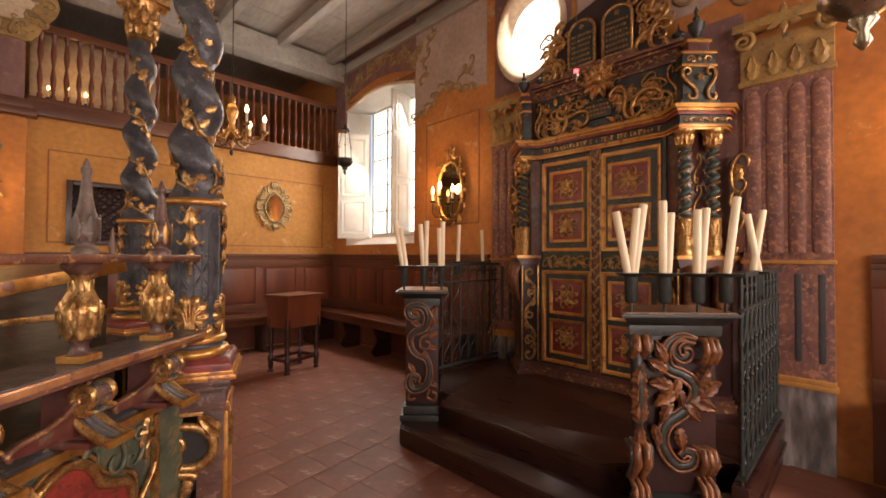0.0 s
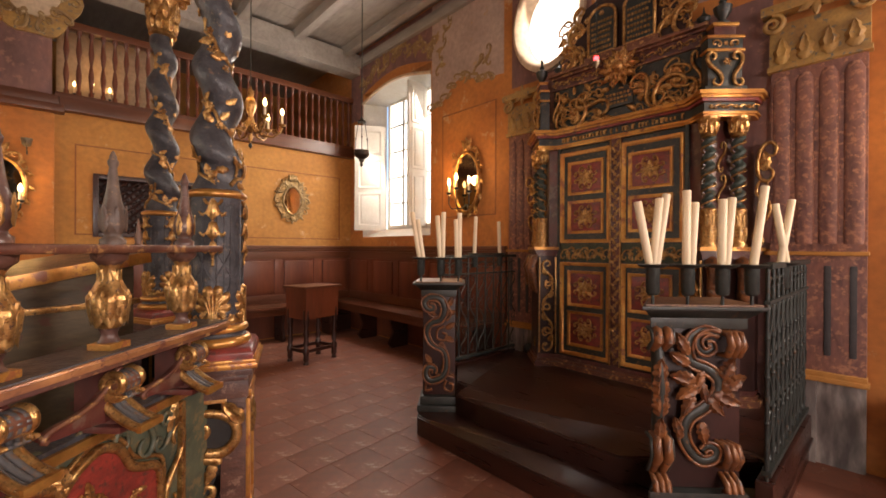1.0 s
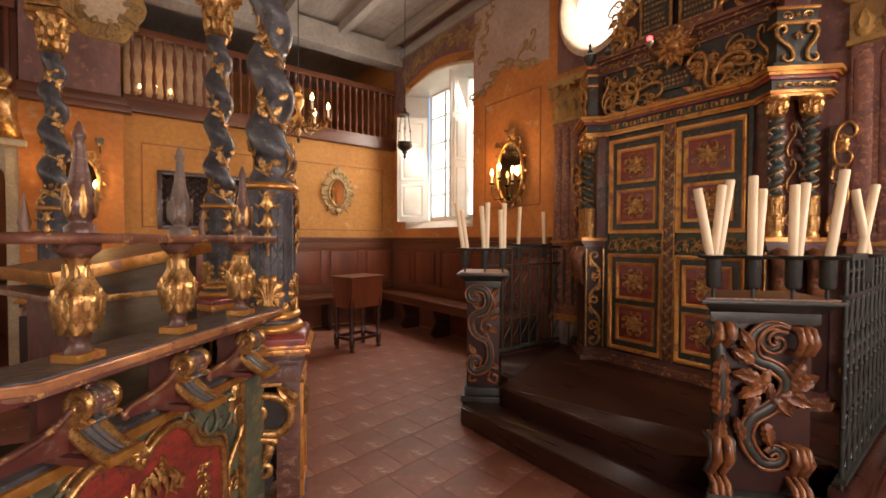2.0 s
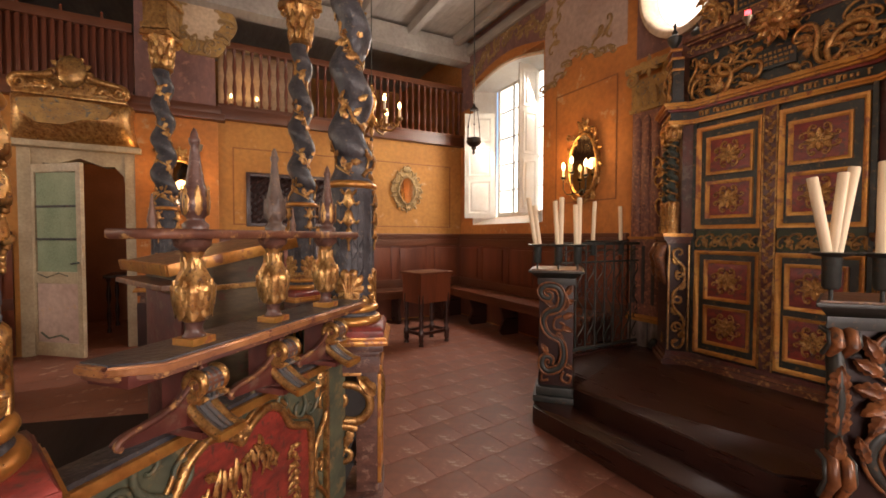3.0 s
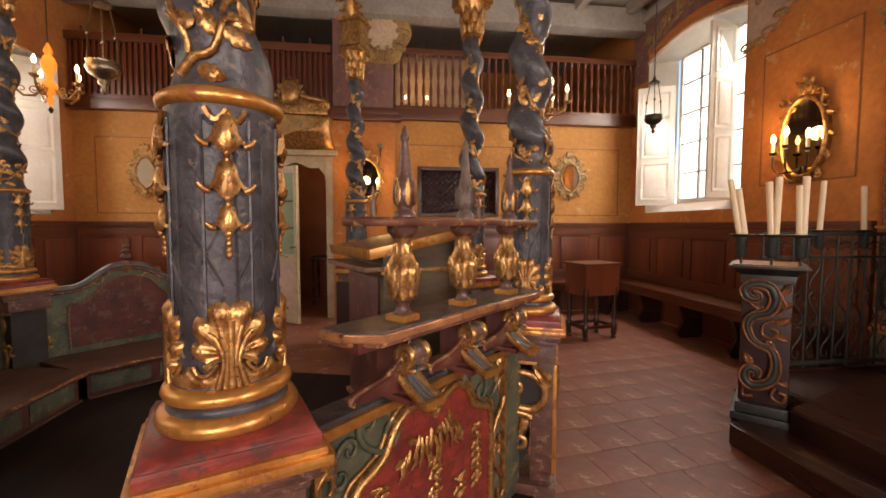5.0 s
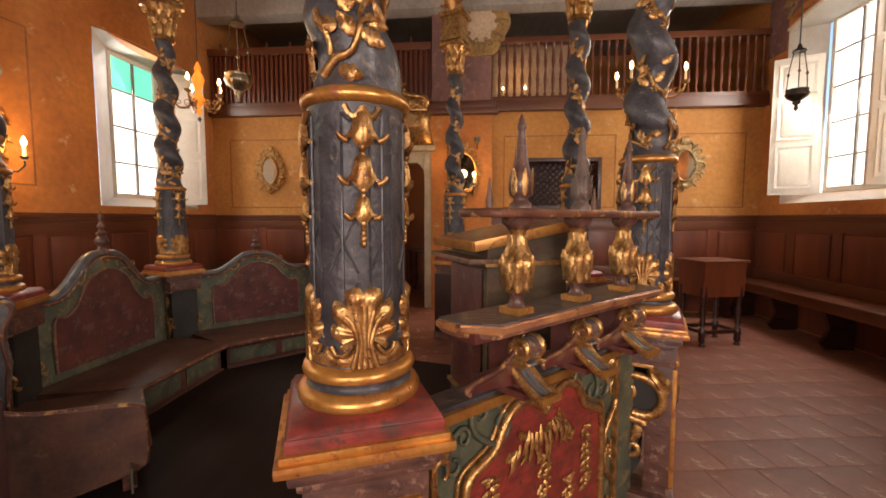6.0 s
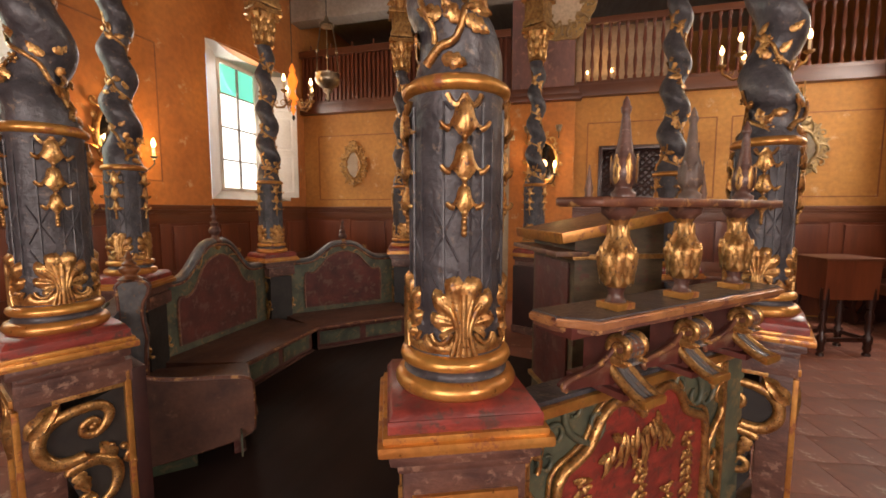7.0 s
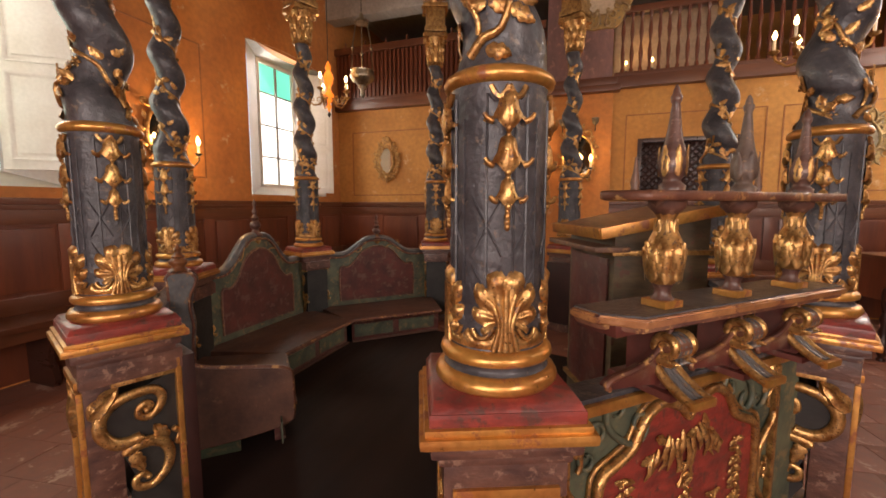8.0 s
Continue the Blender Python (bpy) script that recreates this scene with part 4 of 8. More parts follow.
def capital(c):
    """Corinthian capital: bell, two rows of leaves, volutes and abacus."""
    bm = lathe(BM(), [(0.075, Z_CAP - 0.03), (0.085, Z_CAP - 0.02), (0.075, Z_CAP), (0.072, Z_CAP + 0.02), (0.078, Z_CAP + 0.14), (0.10, Z_CAP + 0.22), (0.115, Z_CAP + 0.25)], 20)
    for row, (n, z, h, w, r) in enumerate(((8, Z_CAP, 0.12, 0.062, 0.076), (8, Z_CAP + 0.08, 0.13, 0.064, 0.084))):
        for k in range(n):
            wrapped_leaf(bm, r, 2 * math.pi * (k + 0.5 * row) / n, z, w, h, 0.42, 3)
    for k in range(4):
        a = math.pi / 4 + k * math.pi / 2
        pts = [(x * math.cos(a), x * math.sin(a), z) for x, _, z in spiral(0.118, Z_CAP + 0.215, 0.030, 0.005, math.pi * 0.9, -1.6, 18)]
        tube(bm, pts, 0.009, 6)
    part("capital", bm, GOLD, c, "gilded Corinthian capital")
    bm = BM()
    o = []
    for k in range(4):
        a = math.pi / 4 + k * math.pi / 2
        for d, r in ((-0.12, 0.165), (0.12, 0.165), (math.pi / 4, 0.105)):
            o.append((r * math.cos(a + d), r * math.sin(a + d)))
    plate(bm, o, -Z_CAP - 0.285, -Z_CAP - 0.245, pose(0, 0, 0, -90))
    part("abacus", bm, GOLD, c)


first = None
for k in range(8):
    x, y, a = corner(k)
    m = pose(x, y, 0, 0, 0, a)
    if first is None:
        first = column(m)
    else:
        copy_thing(first, m)

# inside the bench ring the pedestals stay behind the parapets
for ob in [o for o in bpy.data.objects if o.parent and o.parent.name.startswith("twisted_column")]:
    at = ob.parent.matrix_basis.translation
    if min(math.hypot(at.x - CORNERS[k][0], at.y - CORNERS[k][1]) for k in (4, 5, 6)) < 0.05:
        if ob.name.split(".")[0] in ("pedestal", "gilded_strip"):
            ob.matrix_basis = pose(0.15, 0, 0) @ ob.matrix_basis


def scroll(kind, a, h, w=None, n=44):
    """S- or C-shaped scroll with a volute at each end, upright, fitted into height h (and width w), centred, as (x, z)."""
    pts, x, z, th0 = [], 0.0, 0.0, 0.0
    for i in range(n + 1):
        s = -1 + 2 * i / n
        th = a * s * s / 2 if kind == "S" else a * s * abs(s) / 2 + 0.6 * s
        x += math.cos(th) / n
        z += math.sin(th) / n
        pts.append((x, z))
    dx, dz = pts[-1][0] - pts[0][0], pts[-1][1] - pts[0][1]
    l = math.hypot(dx, dz)
    c, s = dz / l, dx / l
    pts = [(c * p - s * q, s * p + c * q) for p, q in pts]
    xs, zs = [p[0] for p in pts], [p[1] for p in pts]
    k = h / (max(zs) - min(zs))
    kx = (w / (max(xs) - min(xs))) if w else k
    mx, mz = (max(xs) + min(xs)) / 2, (max(zs) + min(zs)) / 2
    return [((p - mx) * kx, (q - mz) * k) for p, q in pts]


def add_scroll(bm, kind, a, h, w, x, z, rad, y=0.0, turn=0.0, flip=1, n=40, seg=6):
    ps = scroll(kind, a, h, w, n)
    c, s = math.cos(radians(turn)), math.sin(radians(turn))
    pts = [(x + flip * (c * p - s * q), y, z + s * p + c * q) for p, q in ps]
    tube(bm, pts, [rad * (0.55 + 0.45 * math.sin(math.pi * i / n)) for i in range(n + 1)], seg, 1.0, None, (0, -1, 0))
    return pts


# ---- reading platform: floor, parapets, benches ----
# very dark floor sheet; it leaves out the platform's north-east part
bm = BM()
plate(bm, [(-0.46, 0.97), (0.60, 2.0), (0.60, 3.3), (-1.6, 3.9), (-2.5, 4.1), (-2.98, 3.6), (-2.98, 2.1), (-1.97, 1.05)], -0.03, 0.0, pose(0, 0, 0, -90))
tagged(part("reading_platform_floor", bm, DARKFLOOR), "very dark floor sheet inside the reading platform", "platform")


def side_frame(k):
    """Local frame of the side between corners k and k+1: x along it, -y outwards, origin at its middle on the ground."""
    x0, y0, _ = corner(k)
    x1, y1, _ = corner(k + 1)
    return pose((x0 + x1) / 2, (y0 + y1) / 2, 0, 0, 0, math.degrees(math.atan2(y1 - y0, x1 - x0)))


HW = SIDE / 2 - 0.11


def parapet(k, hump, fin, label):
    p = thing("parapet", side_frame(k), label, "parapet", "parapets of the reading platform")
    zt = 0.765
    def top(x):
        t = abs(x) / (HW * 0.62)
        return zt + (hump * (0.5 + 0.5 * math.cos(math.pi * min(1, max(0, (t - 0.16) / 0.90)))) ** 1.15 if hump else 0)
    n = 36
    hw = SIDE / 2 - 0.025 if hump else HW
    xs = [-hw + 2 * hw * i / n for i in range(n + 1)]
    part("board", plate(BM(), [(x, top(x)) for x in xs] + [(hw, 0.0), (-hw, 0.0)], -0.025, 0.025), GREEN, p, "worn blue-green painted board")
    if not hump:
        part("ledge", bx(-HW, HW, -0.045, 0.05, zt - 0.03, zt + 0.008, 0.006), BLACK, p)
        part("ledge_moulding", bx(-HW, HW, -0.062, -0.044, zt - 0.034, zt - 0.004, 0.006), GOLD_EDGE, p)
    else:
        part("cap", tube(BM(), [(x, 0, top(x) + 0.008) for x in xs], 0.046, 10, 0.55, None, (0, 0, 1)), CAPGREY, p, "grey-blue rounded capping")
        for s in (-1, 1):
            part("cap_edging", tube(BM(), [(x, s * 0.033, top(x) - 0.022) for x in xs], 0.010, 6), WORN_GOLD, p)
    for side, outer in ((-1, True), (1, False)):
        y = side * 0.026
        if outer and not hump:
            front_panel(p, y)
            continue
        o = [(-HW * 0.66, 0.30), (-HW * 0.66, zt - 0.14), (-HW * 0.52, zt - 0.12), (-HW * 0.40, zt - 0.06), (-HW * 0.25, zt + hump * 0.55 - 0.05), (0, zt + hump * 0.8 - 0.045)]
        o = o + [(-x, z) for x, z in o[-2::-1]]
        o = smooth_line(o, 4)
        part("panel", plate(BM(), o, y - 0.006 * side, y + 0.006 * side), MAROON, p, "worn maroon panel with shaped top")
        part("panel_moulding", tube(BM(), [(x, y + 0.006 * side, z) for x, z in o], 0.009, 6), WORN, p)
        if hump:
            bm = BM()
            leaf(bm, 0, -0.045, 0.07, 0.10, 0, 3, 0.25, pose(0, y, zt + hump * 0.93, 0, 0, 0 if side < 0 else 180))
            part("carved_leaf", bm, GOLD_OLD, p)
            for s in (-1, 1):
                bm = BM()
                add_scroll(bm, "S", 9, 0.16, 0.06, s * 0.17, zt + hump * 0.55, 0.006, y * 1.02, s * 50, s)
                part("carved_scroll", bm, GOLD_OLD, p)
    if fin:
        part("finial", lathe(BM(), [(0.050, 0), (0.055, 0.010), (0.050, 0.020), (0.028, 0.030), (0.020, 0.045), (0.040, 0.058), (0.044, 0.072), (0.034, 0.088), (0.020, 0.096), (0.030, 0.106), (0.032, 0.114), (0.016, 0.124), (0.012, 0.134), (0.022, 0.144), (0.023, 0.152), (0.010, 0.162), (0.009, 0.178), (0.017, 0.190), (0.016, 0.202), (0.006, 0.212), (0.002, 0.225)], 14), NECKWOOD, p, "turned ringed finial", m=pose(0, 0, zt + hump - 0.005) @ Matrix.Diagonal((1, 1, fin / 0.225, 1)))
    return p


def front_panel(p, y):
    """Outer face: red field in a curvy gilded frame with applied gilded foliage, green scrollwork round it."""
    p = part("carved_front", bx(-HW, HW, y + 0.004, y + 0.02, 0.03, 0.73, 0.003), GREEN, p, "green painted front with carving", m=pose(-0.045, 0, 0.035) @ Matrix.Diagonal((0.86, 1, 1, 1)))
    o = [(-0.42, 0.10), (-0.42, 0.42), (-0.40, 0.50), (-0.33, 0.53), (-0.27, 0.56), (-0.22, 0.63), (-0.14, 0.665), (-0.05, 0.64), (0, 0.60)]
    o = smooth_line(o, 4)
    o = o + [(-x, z) for x, z in o[-2::-1]]
    part("red_field", plate(BM(), o, y - 0.008, y + 0.004), RED, p, "red painted field")
    bm = tube(BM(), [(x, y - 0.012, z) for x, z in o], 0.016, 7)
    tube(bm, [(x * 1.07, y - 0.006, z * 1.02 + 0.012) for x, z in o], 0.008, 6)
    box(bm, -0.43, 0.43, y - 0.024, y, 0.075, 0.105, 0.006)
    part("gilded_frame", bm, GOLD, p)
    for s in (-1, 1):
        for kk, zz, hh, ww in ((s, 0.45, 0.30, 0.11), (-s, 0.20, 0.26, 0.10)):
            bm = BM()
            add_scroll(bm, "S", 10, hh, ww, s * 0.50, zz, 0.012, y - 0.012, 0, kk)
            part("carved_scroll", bm, GOLD, p)
        bm = BM()
        leaf(bm, 0, -0.05, 0.07, 0.13, 0, 4, 0.3, pose(s * 0.50, y - 0.005, 0.62, 0, s * 12, 0))
        part("carved_leaf", bm, GOLD, p)
        part("gilded_strip", bx(s * 0.55 - 0.012, s * 0.55 + 0.012, y - 0.02, y, 0.08, 0.68, 0.005), GOLD, p)
        for hh, ww, xx, zz, rad, tt in ((0.20, 0.10, 0.30, 0.635, 0.011, s * 60), (0.13, 0.07, 0.45, 0.60, 0.009, s * -30), (0.16, 0.06, 0.12, 0.715, 0.008, 90)):
            bm = BM()
            add_scroll(bm, "C", 11, hh, ww, s * xx, zz, rad, y - 0.008, tt, s)
            part("green_relief", bm, GREEN, p)
    bm = BM()
    leaf(bm, 0, -0.03, 0.09, 0.08, 0, 4, 0.3, pose(0, y - 0.012, 0.625))
    part("carved_leaf", bm, GOLD, p)
    # cascading foliage on the red field
    bm = BM()
    r = random.Random(11)
    yy = y - 0.012
    for i in range(15):
        x = -0.19 + 0.38 * i / 14 + r.uniform(-0.008, 0.008)
        zt0 = 0.575 - 0.9 * x * x - r.uniform(0, 0.05)
        h = 0.05 + 0.10 * (1 - abs(x) / 0.24) * r.uniform(0.4, 1.3)
        tube(bm, [(x * 0.85, yy, zt0), (x + r.uniform(-0.012, 0.012), yy - 0.008, zt0 - h * 0.35), (x + r.uniform(-0.016, 0.016), yy - 0.005, zt0 - h * 0.7), (x * 1.1 + r.uniform(-0.02, 0.02), yy, zt0 - h)], [0.006, 0.013, 0.009, 0.003], 6, 0.6, None, (0, -1, 0))
        if i % 2:
            leaf(bm, 0, 0, 0.035, 0.06, 0, 3, 0.4, pose(x, yy, zt0 - 0.02, 0, r.uniform(-120, 120), 0))
    for cx, n, z0 in ((0, 9, 0.44), (-0.30, 8, 0.46), (0.30, 8, 0.46), (-0.17, 6, 0.30), (0.17, 6, 0.30)):
        for i in range(n):
            z = z0 - 0.032 * i
            if z < 0.13:
                break
            blob(bm, cx + r.uniform(-0.02, 0.02), yy, z, 0.013, 0.008, 0.013)
            if i % 2 == 0:
                flower(bm, (cx + r.uniform(-0.015, 0.015), yy, z), (0, -1, 0), 0.018)
            for s in (-1, 1):
                leaf(bm, 0, 0, 0.024, 0.045, 0, 2, 0.3, pose(cx, yy, z, 0, s * r.uniform(60, 130), 0))
    part("gilded_foliage", bm, GOLD, p)


parapet(0, 0.0, 0, "carved red and green parapet with gilded foliage")
for k in (1, 2):
    parapet(k, 0.0, 0, "carved red and green parapet with gilded foliage")
parapet(4, 0.16, 0.26, "blue-green parapet back with shaped maroon panel")
parapet(5, 0.25, 0.31, "taller blue-green parapet back with shaped maroon panel")
parapet(6, 0.0, 0, "carved red and green parapet with gilded foliage")


def platform_bench(k, z, d, label, end=False):
    b = thing("platform_bench", side_frame(k), label, "bench", "benches inside the reading platform")
    w0, w1 = SIDE / 2 - 0.10, SIDE / 2 - d * math.tan(radians(22.5))
    xr = w0 - 0.30 if end else None
    o = [(-w0, 0.04), (xr or w0, 0.04), (xr or w1, d), (-w1, d)]
    w2 = xr or w1
    bm = plate(BM(), [(x, -yv) for x, yv in o], z - 0.035, z, pose(0, 0, 0, 90))
    bmesh.ops.transform(bm, matrix=Matrix.Diagonal((1, 1, -1, 1)), verts=bm.verts)
    if min(v.co.z for v in bm.verts) < 0:
        bmesh.ops.transform(bm, matrix=Matrix.Diagonal((1, 1, -1, 1)), verts=bm.verts)
    part("seat", bm, BENCHBROWN, b, "dark worn painted seat board")
    part("seat_moulding", tube(BM(), [(-w1, d, z - 0.018), (w2, d, z - 0.018)], 0.016, 6), WORN_GOLD, b)
    part("front_board", bx(-w1, min(w1, w2 - 0.04), d - 0.10, d - 0.07, 0.0, z - 0.035), MAROON, b)
    part("foot_moulding", bx(-w1, min(w1, w2 - 0.04), d - 0.07, d - 0.045, 0.0, 0.045, 0.006), BENCHBROWN, b)
    n = 2
    for i in range(n):
        x0 = -w1 + 0.05 + i * (2 * w1 - 0.05) / n
        part("front_panel", bx(x0, x0 + (2 * w1 - 0.05) / n - 0.06, d - 0.07, d - 0.062, 0.07, z - 0.07, 0.004), GREEN, b)
    if end:
        e = d - 0.005
        o = smooth_line([(0.03, 0.09), (0.25, 0.10), (e - 0.15, 0.12), (e - 0.02, 0.15), (e, 0.20), (e, z + 0.10), (e - 0.02, z + 0.17), (e * 0.75, z + 0.20), (0.25, z + 0.23), (0.12, z + 0.28), (0.03, z + 0.32)], 3)
        part("end_base", bx(w0 - 0.34, w0 - 0.31, 0.04, 0.36, 0.0, 0.12, 0.004), GREEN_DARK, b)
        xe = w0 - 0.30
        part("end_panel", plate(BM(), o, -0.02, 0.02, pose(xe, 0, 0, 0, 0, 90)), BENCHBROWN, b, "worn brown panel with rubbed edging")
        part("end_edging", tube(BM(), [(xe, x, zz) for x, zz in o], 0.013, 6), WORN_GOLD, b)
    return b


platform_bench(4, 0.255, 0.62, "worn painted bench inside the reading platform")
platform_bench(5, 0.255, 0.62, "worn painted bench inside the reading platform")
platform_bench(6, 0.255, 0.62, "worn painted bench beside the platform entrance", True)

# bench end post with a curled arm beside the entrance
ap = thing("bench_post", pose(-2.34, 1.73, 0, 0, 0, -45), "dark post with curled top at the bench end", "post")
o = smooth_line([(-0.05, 0.0), (-0.05, 0.80), (-0.06, 0.88), (-0.03, 0.915), (0.04, 0.915), (0.075, 0.885), (0.07, 0.84), (0.05, 0.80), (0.042, 0.72), (0.055, 0.62), (0.045, 0.50), (0.04, 0.0)], 3)
part("post", plate(BM(), o, -0.042, 0.042, pose(0, 0, 0, 0, 0, 90)), CAPGREY, ap, "grey-blue draped post")
for s in (-1, 1):
    part("post_edging", tube(BM(), [(s * 0.040, x, z) for x, z in o[2:]], 0.008, 6), WORN_GOLD, ap)
for x in (-0.022, 0.0, 0.022):
    part("carved_fold", tube(BM(), [(x, 0.060, 0.895), (x, 0.076, 0.875), (x, 0.070, 0.84), (x, 0.050, 0.80), (x, 0.042, 0.72), (x, 0.055, 0.62), (x, 0.045, 0.50)], 0.009, 6), CAPGREY, ap)
part("knob", lathe(BM(), [(0.050, 0), (0.055, 0.012), (0.034, 0.024), (0.030, 0.036), (0.044, 0.050), (0.046, 0.064), (0.028, 0.078), (0.032, 0.088), (0.018, 0.100), (0.013, 0.112), (0.020, 0.122), (0.010, 0.136), (0.002, 0.155)], 16), CARVED, ap, "turned brown knob", m=pose(0, 0.0, 0.912))

# ---- shelf with balusters, rail and spires on the near side ----
U = side_frame(0)
sh = thing("shelf_rail", U, "painted shelf with gilded balusters carrying a spired rail", "shelf rail")
u0, u1 = -0.46, 0.56
def shelf_outline(d):
    return [(u0 + d, 0.03), (u0 + d, -0.06), (u0 + 0.075 + d * 0.4, -0.152 + d), (u1, -0.152 + d), (u1, 0.03)]


part("shelf_top", plate(BM(), shelf_outline(0.016), -1.0, -0.990, pose(0, 0, 0, -90)), BLACK, sh, "dark worn shelf top")
bm = plate(BM(), shelf_outline(0.0), -0.996, -0.974, pose(0, 0, 0, -90))
bmesh.ops.bevel(bm, geom=list(bm.edges), offset=0.005, segments=2, affect="EDGES")
part("shelf_moulding", bm, RUBBED, sh, "rubbed gilded and brown shelf edge")
bm = plate(BM(), shelf_outline(0.014), -0.976, -0.958, pose(0, 0, 0, -90))
bmesh.ops.bevel(bm, geom=list(bm.edges), offset=0.005, segments=2, affect="EDGES")
part("shelf_moulding", bm, WORN_GOLD, sh, "worn maroon lower moulding")
part("shelf_board", bx(u0 + 0.03, u1, -0.10, 0.03, 0.945, 0.975, 0.004), MAROON, sh)
r0, r1 = -0.43, 0.55
o = [(r0, -0.03), (r0 + 0.05, -0.14), (r0 + 0.30, -0.15), (r1 - 0.05, -0.15), (r1, -0.12), (r1, -0.03)]
bm = BM()
plate(bm, o, -1.30, -1.276, pose(0, 0, 0, -90))
bmesh.ops.bevel(bm, geom=[e for e in bm.edges], offset=0.004, segments=1, affect="EDGES")
part("top_rail", bm, WORN_GOLD, sh, "worn maroon rail with rubbed gilded edge")
US = (-0.24, 0.063, 0.37)
for u in US:
    part("baluster_foot", square(BM(), 0.036, 0, 0.020, 0.005), GOLD_EDGE, sh, m=pose(u, -0.075, 1.0))
    part("baluster_neck", lathe(BM(), [(0.030, 0.019), (0.022, 0.030), (0.019, 0.044), (0.026, 0.060)], 16), NECKWOOD, sh, m=pose(u, -0.075, 1.0))
    prof = [(0.020, 0.056), (0.030, 0.064), (0.041, 0.080), (0.047, 0.105), (0.050, 0.135), (0.051, 0.152), (0.044, 0.162), (0.036, 0.180), (0.027, 0.200), (0.022, 0.218), (0.021, 0.230), (0.027, 0.243)]
    part("baluster", lathe(BM(), prof, 48, wobble=lambda a, z, r: r * (1 + (0.05 * math.cos(8 * a) if 0.06 < z < 0.16 else 0.03 * math.cos(8 * a)))), GOLD, sh, m=pose(u, -0.075, 1.0))
    part("baluster_cap", lathe(BM(), [(0.025, 0.240), (0.034, 0.250), (0.044, 0.258), (0.046, 0.278)], 20), NECKWOOD, sh, m=pose(u, -0.075, 1.0))
    bm = BM()
    for j in range(8):
        wrapped_leaf(bm, 0.040, j * math.pi / 4, 0.066, 0.034, 0.100, 0.20, 4)
        wrapped_leaf(bm, 0.042, j * math.pi / 4 + 0.39, 0.098, 0.024, 0.070, 0.34, 3)
        wrapped_leaf(bm, 0.024, j * math.pi / 4, 0.172, 0.016, 0.055, 0.3, 2)
    part("baluster_leaves", bm, GOLD_OLD, sh, m=pose(u, -0.075, 1.0))
for i, (u, hh) in enumerate(((-0.24, 0.262), (0.063, 0.27), (0.37, 0.262))):
    mt = GREY_WOOD if i == 1 else NECKWOOD
    prof = [(0.036, 0), (0.037, 0.014), (0.026, 0.022), (0.024, 0.030), (0.032, 0.040), (0.038, 0.058), (0.038, 0.075), (0.033, 0.098), (0.024, 0.125), (0.018, 0.160), (0.014, 0.200), (0.011, 0.222), (0.015, 0.230), (0.016, 0.240), (0.011, 0.247), (0.010, 0.256), (0.003, 0.27)]
    part("spire", lathe(BM(), [(r * 0.86, z * hh / 0.27) for r, z in prof], 16, wobble=lambda a, z, r: r * (1 + (0.06 * math.cos(8 * a) if 0.03 < z < 0.16 else 0))), mt, sh, "worn turned wooden spire", m=pose(u, -0.085, 1.30))
    bm = BM()
    for j in range(6):
        wrapped_leaf(bm, 0.0290, j * math.pi / 3, 0.036, 0.024, 0.075, 0.22, 3)
    part("spire_leaves", bm, mt if i == 1 else GOLD_OLD, sh, m=pose(u, -0.085, 1.30))
for u in (-0.33, 0.20):
    part("small_spire", lathe(BM(), [(0.012, 0), (0.009, 0.01), (0.012, 0.02), (0.006, 0.05), (0.002, 0.085)], 10), WORN, sh, m=pose(u, -0.05, 1.30))
# scroll brackets under the shelf: a volute, a channelled band running down to a flat foot, and a curved apron behind
for u in (-0.25, 0.055, 0.36):
    m = pose(u, 0, 0, 0, 0, -90)
    coil = [(x, z) for x, _, z in spiral(0.128, 0.908, 0.008, 0.040, math.pi * 0.3, 1.7, 30)]
    run = smooth_line([coil[-1], (0.096, 0.868), (0.110, 0.842), (0.145, 0.815), (0.180, 0.796), (0.205, 0.790)], 4)
    path = coil + run[1:]
    for y in (-0.033, 0.033):
        part("bracket_edge", tube(BM(), [(x, y, z) for x, z in path], [0.008 + 0.004 * min(1, i / 20) for i in range(len(path))], 8), GOLD, sh, m=m)
    bm = BM()
    for dy in (-0.030, 0.0, 0.030):
        tube(bm, [(x - 0.003, dy * 0.62, z - 0.004) for x, z in path[14:]], 0.010, 6)
    part("bracket_channel", bm, CAPGREY, sh, "grey-blue channel of the bracket", m=m)
    part("bracket_roll", tube(BM(), [(0.128, -0.038, 0.908), (0.128, 0.038, 0.908)], 0.030, 14), WORN_GOLD, sh, m=m)
    part("bracket_foot", bx(0.196, 0.214, -0.044, 0.044, 0.778, 0.800, 0.007), GOLD_EDGE, sh, m=m)
    oo = smooth_line([(0.0, 0.80), (0.09, 0.795), (0.13, 0.80), (0.105, 0.835), (0.088, 0.87), (0.095, 0.91), (0.10, 0.945), (0.0, 0.945)], 3)
    part("bracket", plate(BM(), oo, -0.024, 0.024), MAROON, sh, m=m)
    # apron swept back from the volute towards the next bracket
    ap_o = smooth_line([(0.0, 0.945), (-0.035, 0.905), (-0.075, 0.875), (-0.13, 0.858), (-0.19, 0.85), (-0.215, 0.835), (-0.19, 0.822), (-0.10, 0.815), (0.0, 0.800)], 3)
    part("apron", plate(BM(), ap_o, -0.108, -0.088, pose(u, 0, 0)), MAROON, sh, "maroon swept apron")
    part("apron_edge", tube(BM(), [(u + x, -0.110, z) for x, z in ap_o[:18]], 0.008, 6), WORN_GOLD, sh)
    part("bracket_base", bx(-0.05, 0.15, -0.040, 0.040, 0.773, 0.793, 0.006), MAROON, sh, m=m)

